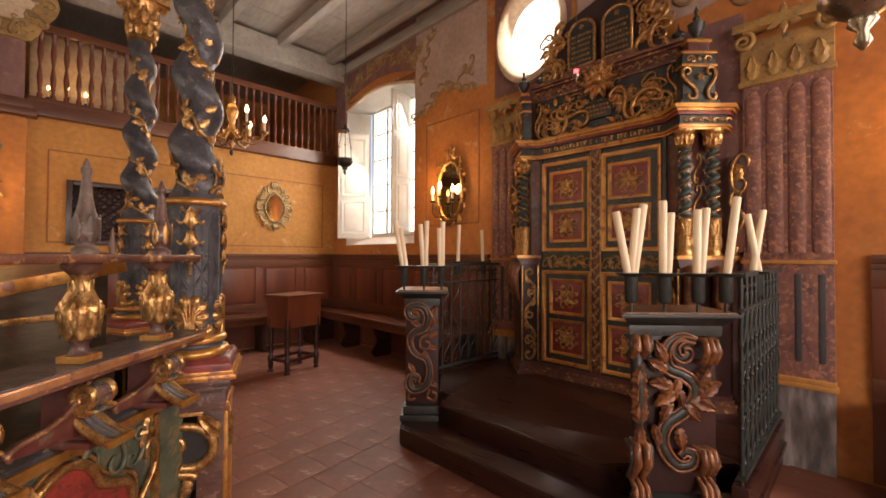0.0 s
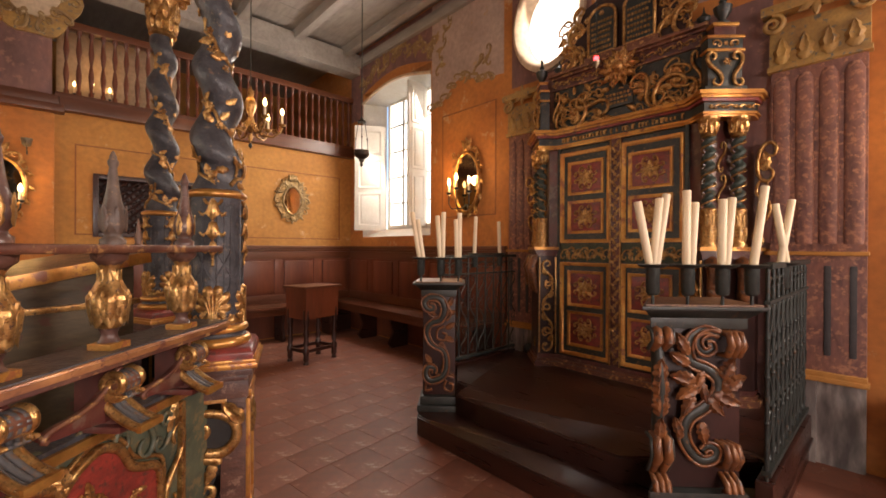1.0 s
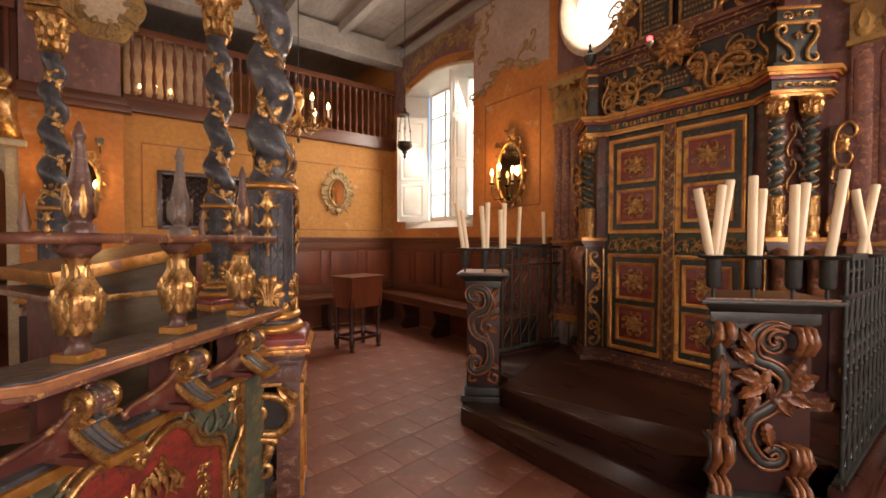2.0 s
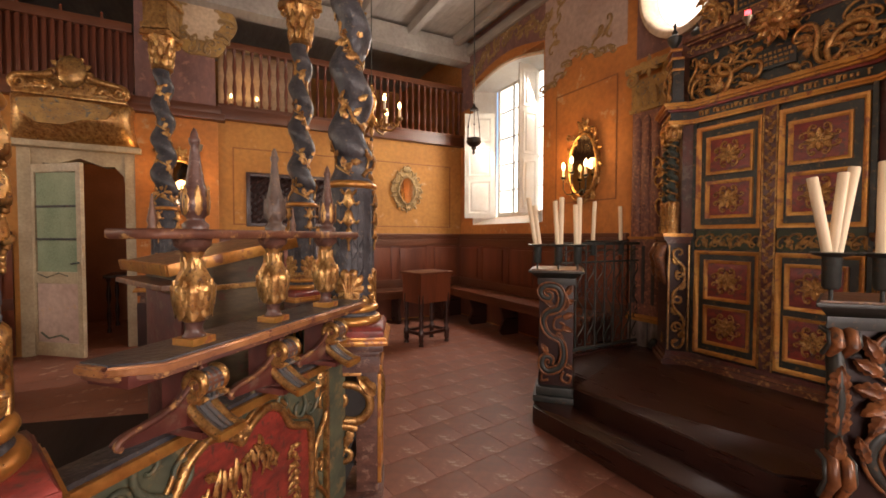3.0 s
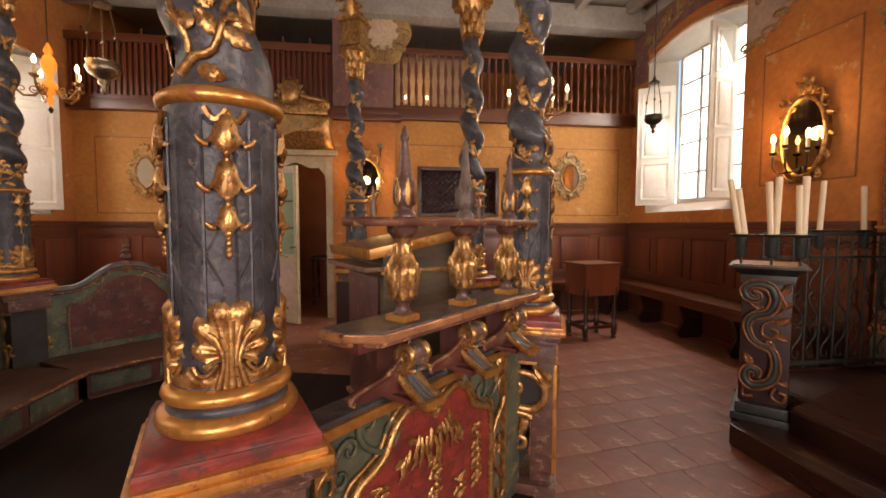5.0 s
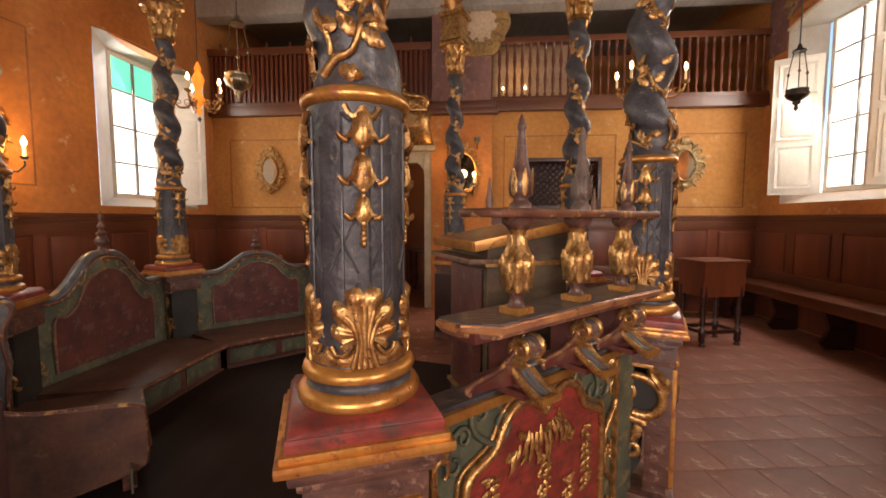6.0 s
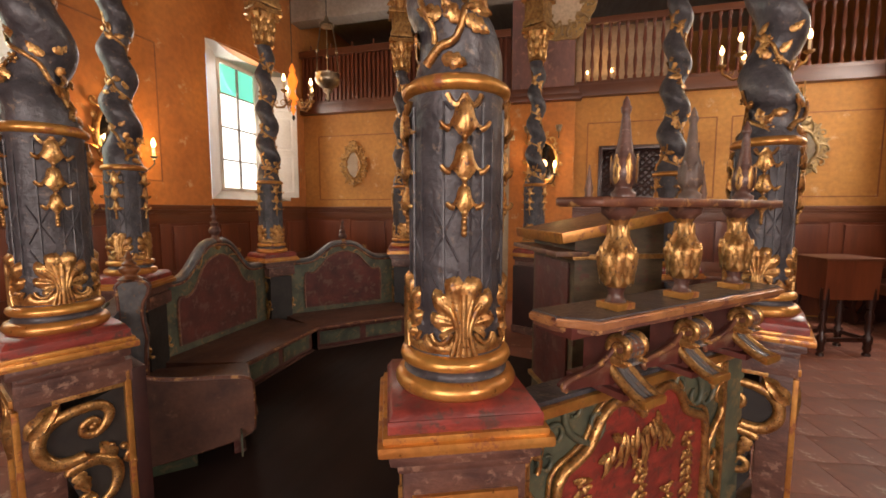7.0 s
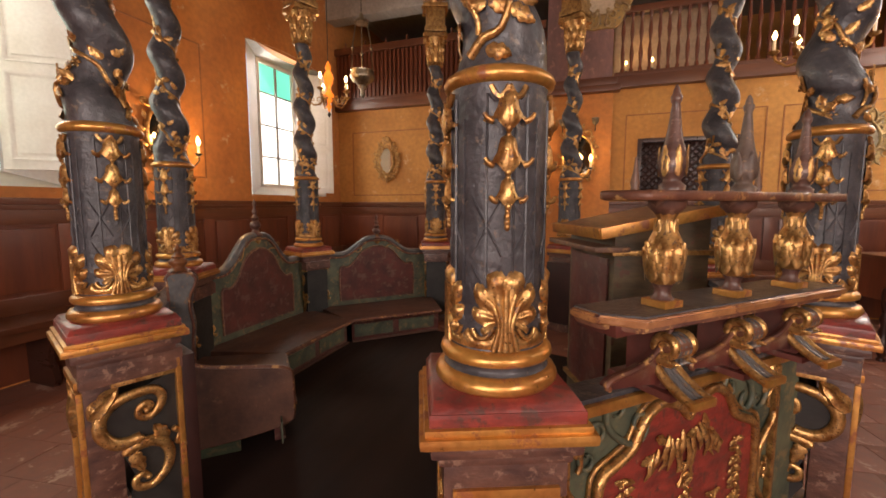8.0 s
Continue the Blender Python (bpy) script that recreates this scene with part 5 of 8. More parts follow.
# ---- reading desk ----
desk = thing("reading_desk", pose(-0.30, 2.13, 0, 0, 0, 24) @ pose(0.15, 0, 0.028), "sloping reading desk with gilded edge and olive-brown body", "lectern")
bm = bx(-0.09, 0.51, 0.0, 0.62, -0.018, 0.018, 0.006)
part("desk_board", bm, WORN, desk, m=pose(0, 0, 1.125, 0, -10.5, 0))
bm = bx(-0.10, 0.52, -0.014, 0.010, -0.026, 0.026, 0.006)
box(bm, -0.105, -0.085, 0, 0.62, -0.026, 0.026, 0.006)
part("desk_edge", bm, GOLD_EDGE, desk, "gilded and orange-brown desk edge", m=pose(0, 0, 1.125, 0, -10.5, 0))
o = [(0.0, -0.028), (0.47, -0.028), (0.47, 1.175), (0.0, 1.09)]
bm = plate(BM(), o, 0.05, 0.58)
part("desk_body", bm, OLIVE, desk, "olive-brown marbled desk body")
part("desk_shelf", bx(-0.12, 0.05, 0.0, 0.62, 1.02, 1.045, 0.006), WORN, desk)
part("desk_panel", bx(-0.012, 0.0, 0.10, 0.53, 0.25, 0.98, 0.004), MAROON, desk)
for z in (0.22, 1.0):
    part("desk_moulding", bx(-0.02, 0.49, 0.03, 0.60, z, z + 0.025, 0.005), GOLD_OLD, desk)

# canopy ribs rising from the capitals to a crown
crown = thing("canopy_crown", pose(CX, CY, 0), "gilded open canopy ribs with carved leaves", "canopy")
for k in range(8):
    a = radians(-67.5 + 45 * k)
    pts = [(math.cos(a) * r, math.sin(a) * r, z) for r, z in ((RAD, 3.36), (RAD - 0.05, 3.50), (RAD - 0.25, 3.62), (RAD - 0.6, 3.66), (RAD - 1.0, 3.78), (0.25, 4.05), (0.08, 4.15))]
    bm = tube(BM(), pts, [0.05, 0.045, 0.04, 0.035, 0.03, 0.03, 0.03], 8)
    for i in range(1, 6):
        p, q = Vector(pts[i - 1]), Vector(pts[i])
        for f in (0.2, 0.7):
            c = p.lerp(q, f)
            for s in (-1, 1):
                leaf(bm, 0, 0, 0.09, 0.14, 0, 4, 0.3, Matrix.Translation(c) @ pose(0, 0, 0, 0, 0, math.degrees(a) + 90) @ pose(0, 0, 0, 0, s * 110, 0))
    part("rib", bm, GOLD, crown)
part("hub", lathe(BM(), [(0.02, 4.02), (0.12, 4.08), (0.14, 4.15), (0.06, 4.22), (0.02, 4.26)], 16), GOLD, crown)

# ---- ark platform with canted corners, pedestals, railings ----
YA = 1.516          # axis of the ark
pl = thing("ark_platform", pose(0, 0, 0), "dark polished wooden platform with two steps before the ark", "platform")


def step_plate(o, z0, z1):
    bm = plate(BM(), o, -z1, -z0, pose(0, 0, 0, -90))
    bmesh.ops.bevel(bm, geom=list(bm.edges), offset=0.010, segments=2, affect="EDGES")
    return bm


part("lower_step", step_plate([(1.81, 0.78), (2.215, 0.375), (XE, 0.375), (XE, 2.66), (2.22, 2.66), (1.81, 2.25)], 0, 0.135), WOOD_DARK, pl)
part("upper_step", step_plate([(2.03, 0.94), (2.54, 0.43), (XE, 0.43), (XE, 2.62), (2.56, 2.62), (2.03, 2.09)], 0.125, 0.27), WOOD_DARK, pl)
for y0, y1 in ((0.365, 0.43), (2.62, 2.665)):
    bm = bx(2.235, XE, y0, y1, 0.130, 0.285, 0.008)
    box(bm, 2.225, XE, y0 - 0.012, y1 + 0.012, 0.125, 0.150, 0.006)
    part("side_board", bm, WOOD_DARK, pl)


def scroll_band(p, pts, wd, tint, y=0.0):
    """Dark painted scroll band with a carved raised edge on either side."""
    n = len(pts)
    w = [wd * (0.55 + 0.45 * math.sin(math.pi * i / (n - 1))) for i in range(n)]
    part("scroll_band", tube(BM(), [(x, y, z) for x, z in pts], w, 8, 0.8, None, (0, -1, 0)), IRON_PAINT, p)
    for side in (-1, 1):
        edge = []
        for i in range(n):
            (xa, z1), (xb, z2) = pts[max(i - 1, 0)], pts[min(i + 1, n - 1)]
            l = math.hypot(xb - xa, z2 - z1) or 1
            edge.append((pts[i][0] - side * (z2 - z1) / l * w[i], y - 0.012, pts[i][1] + side * (xb - xa) / l * w[i]))
        part("scroll_edge", tube(BM(), edge, 0.0075, 6), tint, p)


def pedestal_body(m, hw, d, label, rake=0.0):
    """Base, board and moulded cap; local x along the face, which looks to -y."""
    p = thing("console_pedestal", m, label, "pedestal", "pedestals before the ark")
    def raked(bm):
        for v in bm.verts:
            if v.co.x < 0:
                v.co.x += rake * max(0, v.co.y)
        return bm
    bm = bx(-hw - 0.035, hw + 0.035, -0.03, d + 0.03, 0, 0.045, 0.010)
    box(bm, -hw - 0.015, hw + 0.015, -0.015, d + 0.015, 0.045, 0.105, 0.014)
    raked(bm)
    part("base", bm, IRON_PAINT, p, "dark green painted base block")
    part("body", raked(bx(-hw, hw, 0.03, d, 0.105, 0.83, 0.006)), MAROON_DARK, p, "dark maroon board")
    bm = bx(-hw - 0.01, hw + 0.01, -0.005, d, 0.815, 0.862, 0.006)
    v0 = [bm.verts.new((sx * (hw + 0.012), y, 0.862)) for sx, y in ((1, -0.01), (-1, -0.01), (-1, d), (1, d))]
    v1 = [bm.verts.new((sx * (hw + 0.052), y, 0.900)) for sx, y in ((1, -0.045), (-1, -0.045), (-1, d + 0.03), (1, d + 0.03))]
    for i in range(4):
        bm.faces.new((v0[i], v0[(i + 1) % 4], v1[(i + 1) % 4], v1[i]))
    bm.faces.new(v0[::-1])
    bm.faces.new(v1)
    box(bm, -hw - 0.068, hw + 0.068, -0.06, d + 0.035, 0.900, 0.916, 0.006)
    part("cap", raked(bm), IRON_PAINT, p, "dark green painted moulded cap")
    part("cap_top", raked(bx(-hw - 0.05, hw + 0.05, -0.045, d + 0.02, 0.914, 0.924, 0.004)), WORN, p, "scuffed brown cap board")
    return p


# pedestal beside the south railing, its carved face with a leafy console and an S scroll
pr = pedestal_body(pose(2.013 + 0.03, 0.567 + 0.03, 0.135, 0, 0, -45), 0.196, 0.24, "carved dark pedestal with orange-brown leafy scrolls", 0.62)
q = lambda x, y: ((x - 393) / 1067, 0.90 - (y - 10) / 1067)
scroll_band(pr, [q(*c) for c in smooth_line([(430, 170), (452, 172), (454, 196), (425, 210), (396, 190), (394, 148), (432, 118), (486, 126)], 4)], 0.016, CARVED, 0.008)
scroll_band(pr, [q(*c) for c in smooth_line([(486, 126), (420, 104), (360, 140), (345, 200), (362, 258), (430, 288), (482, 335), (476, 405), (420, 465), (352, 515), (326, 585), (348, 655), (402, 712), (462, 704), (476, 664), (440, 646), (414, 668)], 4)], 0.026, CARVED, 0.010)
for cx, cy in ((548, 172), (538, 690)):
    x, z = q(cx, cy)
    for k in (-1, 0, 1):
        xk = x + k * 0.024
        bm = tube(BM(), [(xk - 0.02, 0.03, z + 0.050), (xk, -0.012, z + 0.046), (xk + 0.004, -0.034 + 0.006 * abs(k), z), (xk - 0.004, -0.012, z - 0.044), (xk - 0.02, 0.03, z - 0.052)], [0.012, 0.016, 0.017, 0.016, 0.011], 8)
        part("scroll_roll", bm, CARVED, pr)
for cx, cy, w, h, t in ((525, 285, 0.075, 0.10, 25), (548, 350, 0.085, 0.11, 55), (520, 425, 0.08, 0.12, 110), (470, 460, 0.06, 0.10, 140), (318, 170, 0.06, 0.11, -30), (305, 240, 0.06, 0.10, -60), (320, 330, 0.07, 0.11, -80), (345, 395, 0.07, 0.12, -120), (395, 345, 0.05, 0.10, 200), (420, 400, 0.045, 0.09, 170), (345, 460, 0.06, 0.10, -150), (415, 585, 0.06, 0.10, 170), (300, 560, 0.05, 0.10, -20)):
    x, z = q(cx, cy)
    bm = BM()
    leaf(bm, 0, -h / 2, w, h, 0, 4, 0.40, pose(x, -0.004, z, 0, t, 0))
    part("carved_leaf", bm, CARVED, pr)
for cx in (220, 540):
    x = q(cx, 0)[0]
    bm = BM()
    for k in (-1, 0, 1):
        tube(bm, [(x + k * 0.026, 0.03, 0.175), (x + k * 0.026, -0.018, 0.150), (x + k * 0.026, -0.030, 0.125), (x + k * 0.026, 0.0, 0.108)], [0.010, 0.014, 0.015, 0.010], 7)
    part("claw_foot", bm, CARVED, pr)
x = q(220, 0)[0]
for z, zz in ((0.815, 0.720), (0.345, 0.185)):
    bm = BM()
    for k in (-1, 1):
        tube(bm, [(x + k * 0.022, 0.03, z), (x + k * 0.022, -0.022, z - 0.01), (x + k * 0.022, -0.034, (z + zz) / 2), (x + k * 0.022, 0.02, zz)], [0.016, 0.020, 0.022, 0.016], 8)
    part("console_roll", bm, CARVED, pr)
    for k in (-1, 1):
        part("console_edge", tube(BM(), [(x + k * 0.044, 0.03, z), (x + k * 0.044, -0.018, z - 0.01), (x + k * 0.044, -0.028, (z + zz) / 2), (x + k * 0.044, 0.02, zz)], 0.009, 6), IRON_PAINT, pr)
part("console_strip", tube(BM(), [(x, 0.035, 0.74), (x, 0.020, 0.66), (x, 0.010, 0.56), (x, 0.016, 0.46), (x, 0.030, 0.33)], [0.036, 0.038, 0.040, 0.036, 0.030], 10, 0.7), IRON_PAINT, pr)
for z, w in ((0.655, 0.075), (0.585, 0.085), (0.515, 0.085), (0.40, 0.06)):
    bm = BM()
    leaf(bm, 0, -0.085, w, 0.115, 0, 4, 0.36, pose(x, -0.006, z))
    part("console_leaf", bm, CARVED, pr)

# pedestal beside the north railing, its end carved with a narrow S scroll
pn = pedestal_body(pose(1.962 + 0.02, 2.20 + 0.02, 0.135, 0, 0, -45), 0.116, 0.30, "carved dark green pedestal with narrow orange scroll")
q = lambda x, y: ((x - 270) / 752, 0.90 - (y - 75) / 752)
scroll_band(pn, [q(*c) for c in smooth_line([(222, 186), (240, 190), (236, 210), (205, 204), (192, 170), (225, 144), (280, 156), (300, 210), (280, 262), (226, 286), (206, 330), (224, 385), (258, 412)], 4)], 0.024, CARVED, 0.010)
scroll_band(pn, [q(*c) for c in smooth_line([(258, 412), (298, 432), (312, 500), (292, 565), (232, 592), (202, 560), (214, 518), (248, 524), (246, 552)], 4)], 0.024, CARVED, 0.010)
for pts in ([(348, 150), (318, 180), (336, 235), (312, 270)], [(300, 300), (265, 320), (262, 365), (300, 375), (312, 345), (288, 335)], [(312, 590), (300, 630), (335, 650), (348, 615), (325, 605)], [(205, 600), (200, 645), (235, 640)]):
    part("tendril", tube(BM(), [(q(*c)[0], 0.014, q(*c)[1]) for c in smooth_line(pts, 4)], 0.009, 6), CARVED, pn)
for cx, cy, t in ((335, 165, 20), (330, 230, 70), (330, 300, 60), (325, 370, 110), (290, 410, 150), (240, 245, -60), (215, 480, -30), (330, 560, 120)):
    x, z = q(cx, cy)
    bm = BM()
    leaf(bm, 0, -0.035, 0.05, 0.08, 0, 4, 0.34, pose(x, 0.018, z, 0, t, 0))
    part("carved_leaf", bm, CARVED, pn)


def railing(y, x0, x1, label):
    r = thing("iron_railing", pose(0, y, 0.285), label, "railing", "railings of the ark platform")
    bm = bx(x0, x1, -0.018, 0.018, 0.02, 0.045, 0.004)
    part("bottom_bar", bm, IRON, r)
    part("top_bar", bx(x0, x1, -0.020, 0.020, 0.925, 0.950, 0.004), IRON, r)
    part("middle_bar", bx(x0, x1, -0.012, 0.012, 0.77, 0.786, 0.003), IRON, r)
    n = round((x1 - x0) / 0.115)
    for i in range(n + 1):
        x = x0 + 0.01 + (x1 - x0 - 0.02) * i / n
        bm = tube(BM(), [(x, 0, 0.0), (x, 0, 0.94)], 0.0085, 6)
        for z in (0.25, 0.45, 0.62):
            blob(bm, x, 0, z, 0.013, 0.013, 0.016)
        part("bar", bm, IRON, r)
        if i < n:
            bm = BM()
            w = (x1 - x0) / n * 0.8
            for z, f in ((0.18, 1), (0.42, -1), (0.65, 1)):
                add_scroll(bm, "S", 11, 0.22, w * 0.75, x + w * 0.62, z, 0.006, 0, 0, f, 26, 5)
            add_scroll(bm, "C", 8, 0.11, w * 0.6, x + w * 0.62, 0.855, 0.006, 0, 90, 1, 22, 5)
            part("iron_scroll", bm, IRON, r)
    return r


railing(0.395, 2.26, XE - 0.02, "dark green wrought iron railing with scrolls")
railing(2.645, 2.36, XE - 0.02, "dark green wrought iron railing with scrolls")


def candle_bar(cups, m, label, rods):
    """Row of cups on a flat bar with rods down to the pedestal."""
    c = thing("candle_bar", m, label, "candle holder")
    part("bar", tube(BM(), [(x, y, 0) for x, y in cups], 0.013, 6, 0.5), IRON, c)
    for x, y in cups:
        part("drip_tray", lathe(BM(), [(0.012, -0.014), (0.050, -0.006), (0.064, 0.004), (0.058, 0.007), (0.014, 0.004)], 16), IRON, c, m=pose(x, y, 0))
        part("cup", lathe(BM(), [(0.020, -0.125), (0.027, -0.115), (0.028, -0.012), (0.032, 0.0)], 12), IRON, c, m=pose(x, y, 0))
    for x, y in rods:
        part("rod", tube(BM(), [(x, y, -0.11), (x, y, -0.165)], 0.007, 6), IRON, c)
    return c


ZB = 1.225
cups_r = [(1.861, 0.719), (1.964, 0.616), (2.066, 0.514), (2.160, 0.430), (2.637, 0.395)]
cups_l = [(1.873, 2.289), (1.972, 2.190), (2.059, 2.103), (2.80, 2.645), (3.16, 2.645)]
candle_bar(cups_r, pose(0, 0, ZB), "dark iron bar with candle cups on the pedestal", cups_r[:4])
candle_bar(cups_l[:3], pose(0, 0, ZB), "dark iron bar with candle cups on the pedestal", cups_l[:3])
candle_bar(cups_l[3:], pose(0, 0, ZB + 0.02), "dark iron bar with two candle cups on the railing", [])
# cup, shift along the bar, length, lean
CANDLES = [
    (cups_r[0], -0.014, 0.275, -10.9), (cups_r[0], 0.002, 0.285, 5), (cups_r[0], 0.014, 0.305, 8), (cups_r[1], -0.006, 0.318, 0), (cups_r[1], 0.014, 0.266, 3.2),
    (cups_r[2], -0.004, 0.28, 0.8), (cups_r[2], 0.014, 0.288, 4.8), (cups_r[3], 0.006, 0.34, 7.8), (cups_r[4], 0.014, 0.30, -10.9), (cups_r[4], -0.014, 0.32, 9.7),
    (cups_l[0], -0.012, 0.325, -9.3), (cups_l[0], 0.012, 0.27, -8.2), (cups_l[1], -0.006, 0.297, -4), (cups_l[1], 0.012, 0.32, 1), (cups_l[2], -0.008, 0.27, -2), (cups_l[2], 0.006, 0.315, 0.5), (cups_l[3], 0, 0.36, 2), (cups_l[4], 0, 0.33, -2),
]
for (x, y), off, h, lean in CANDLES:
    ob = part("candle", lathe(BM(), [(0.0155, 0.0), (0.0168, 0.005), (0.0168, h - 0.004), (0.014, h - 0.001), (0.006, h - 0.004)], 14), WAX, m=pose(x + off * 0.707, y - off * 0.707, ZB + 0.004, 0, 0, -45) @ pose(0, 0, 0, 0, lean, 0))
    tagged(ob, "tall ivory wax candle, unlit, leaning in its cup", "candle", "candles before the ark")

# ---- the ark on the east wall; local x to the south, -y towards the room, z from the platform ----
Z0 = 0.27
ark = thing("torah_ark", pose(XE, YA, Z0, 0, 0, -90), "gilded baroque ark with panelled red and green doors", "ark")
FR, KX, TX, C3, BX = 0.235, 0.525, 0.64, 0.99, 0.87


def zl(z):
    return z - Z0


def half_plan(e):
    """Kink, tip and outer corners of the right half of the plan, widened by e."""
    return [(KX - 0.414 * e, -FR - e), (TX, KX - FR - TX - 1.414 * e), (BX + e, BX + e - C3 - 1.414 * e), (BX + e, 0)]


def layer(bm, e, z0, z1):
    o = half_plan(e)
    o = [(-x, y) for x, y in o[::-1]] + o
    return plate(bm, o, -z1, -z0, pose(0, 0, 0, -90))


def wing(bm, s, e, z0, z1):
    o = half_plan(e)
    o = [(KX - 0.02 - 0.4 * e, 0)] + o
    o = [(s * x, y) for x, y in o]
    return plate(bm, o if s > 0 else o[::-1], -z1, -z0, pose(0, 0, 0, -90))


part("carcass", bx(-KX - 0.03, KX + 0.03, -0.195, 0, 0, zl(2.17), 0.004), ARKGREEN, ark, "dark blue-green carcass")
bm = layer(BM(), 0.035, 0.0, 0.040)
layer(bm, 0.015, 0.040, 0.066)
part("base_moulding", bm, WORN_GOLD, ark, "rubbed gilded base moulding")
part("base_red_band", layer(BM(), 0.004, 0.066, 0.10), MAROON, ark)
# the two doors
for s in (-1, 1):
    xs = sorted((s * 0.045, s * 0.492))
    d = part("door", bx(xs[0], xs[1], -0.225, -0.195, zl(0.375), zl(2.150), 0.003), ARKGREEN, ark, "dark blue-green door with gilded panels")
    px = sorted((s * 0.101, s * 0.416))
    for z0, z1 in ((1.345, 2.118), (0.388, 1.180)):
        bm = bevel_frame(BM(), xs[0] + 0.004, xs[1] - 0.004, zl(z0), zl(z1), 0.030, -0.225, 0.022, 0.002)
        part("door_moulding", bm, GOLD_EDGE, d)
    for z0, z1 in ((1.749, 2.032), (1.423, 1.702), (0.808, 1.110), (0.468, 0.766)):
        part("panel_frame", bevel_frame(BM(), px[0], px[1], zl(z0), zl(z1), 0.027, -0.225, 0.020, 0.001), GOLD_EDGE, d)
        xc, z = (px[0] + px[1]) / 2, zl((z0 + z1) / 2)
        part("red_panel", bx(px[0] + 0.024, px[1] - 0.024, -0.230, -0.224, zl(z0) + 0.024, zl(z1) - 0.024, 0.002), RED, d, "red painted panel")
        bm = BM()
        for a in range(4):
            t = 45 + 90 * a
            for f in (-1, 1):
                add_scroll(bm, "C", 10, 0.062, 0.036, xc + 0.078 * math.cos(radians(t + f * 16)), z + 0.070 * math.sin(radians(t + f * 16)), 0.0070, -0.236, t - 90 + f * 40, f, 18, 5)
            leaf(bm, 0, 0, 0.060, 0.072, 0, 3, 0.35, pose(xc, -0.232, z, 0, 90 * a, 0))
            leaf(bm, 0, 0.012, 0.045, 0.066, 0, 3, 0.35, pose(xc, -0.231, z, 0, 45 + 90 * a, 0))
        flower(bm, (xc, -0.238, z), (0, -1, 0), 0.026)
        blob(bm, xc, -0.242, z, 0.014, 0.010, 0.014)
        part("gilded_relief", bm, GOLD, d)
    z = zl(1.262)
    part("carved_band", bx(xs[0] + 0.002, xs[1] - 0.002, -0.231, -0.224, zl(1.192), zl(1.332), 0.004), GREEN_DARK, d)
    bm = BM()
    for i in range(7):
        xx = xs[0] + 0.038 + i * 0.062
        add_scroll(bm, "C", 9, 0.085, 0.050, xx, z + (0.012 if i % 2 else -0.012), 0.0075, -0.236, 90 * (i % 2) + 20, 1 if i % 2 else -1, 20, 5)
        for t in (60 * i, 60 * i + 150):
            leaf(bm, 0, -0.01, 0.034, 0.058, 0, 3, 0.3, pose(xx + 0.03, -0.232, z + (0.03 if t % 2 else -0.02), 0, t, 0))
        flower(bm, (xx + 0.03, -0.235, z + (0.035 if i % 2 else -0.035)), (0, -1, 0), 0.014)
    part("gilded_relief", bm, GOLD_OLD, d)
    part("keyhole_plate", blob(BM(), s * 0.075, -0.236, z, 0.018, 0.006, 0.026, 2), INK, d)
    part("door_jamb", bx(min(s * 0.494, s * 0.520), max(s * 0.494, s * 0.520), -0.238, -0.19, 0.10, zl(2.165), 0.004), ARKGREEN, ark)
part("astragal", bx(-0.043, 0.043, -0.240, -0.195, 0.10, zl(2.165), 0.005), MAROON, ark, "dark red strip with gilded foliage")
bm = BM()
for s in (-1, 1):
    box(bm, s * 0.040 - 0.005, s * 0.040 + 0.005, -0.247, -0.236, 0.10, zl(2.16), 0.002)
z, k = 0.13, 0
while z < zl(2.13):
    flower(bm, (0.004 * (-1) ** k, -0.243, z), (0, -1, 0), 0.017)
    leaf(bm, 0, 0, 0.026, 0.036, 0, 3, 0.35, pose(0.010 * (-1) ** k, -0.242, z + 0.012, 0, 35 * (-1) ** k, 0))
    z, k = z + 0.045, k + 1
part("astragal_foliage", bm, GOLD, ark)

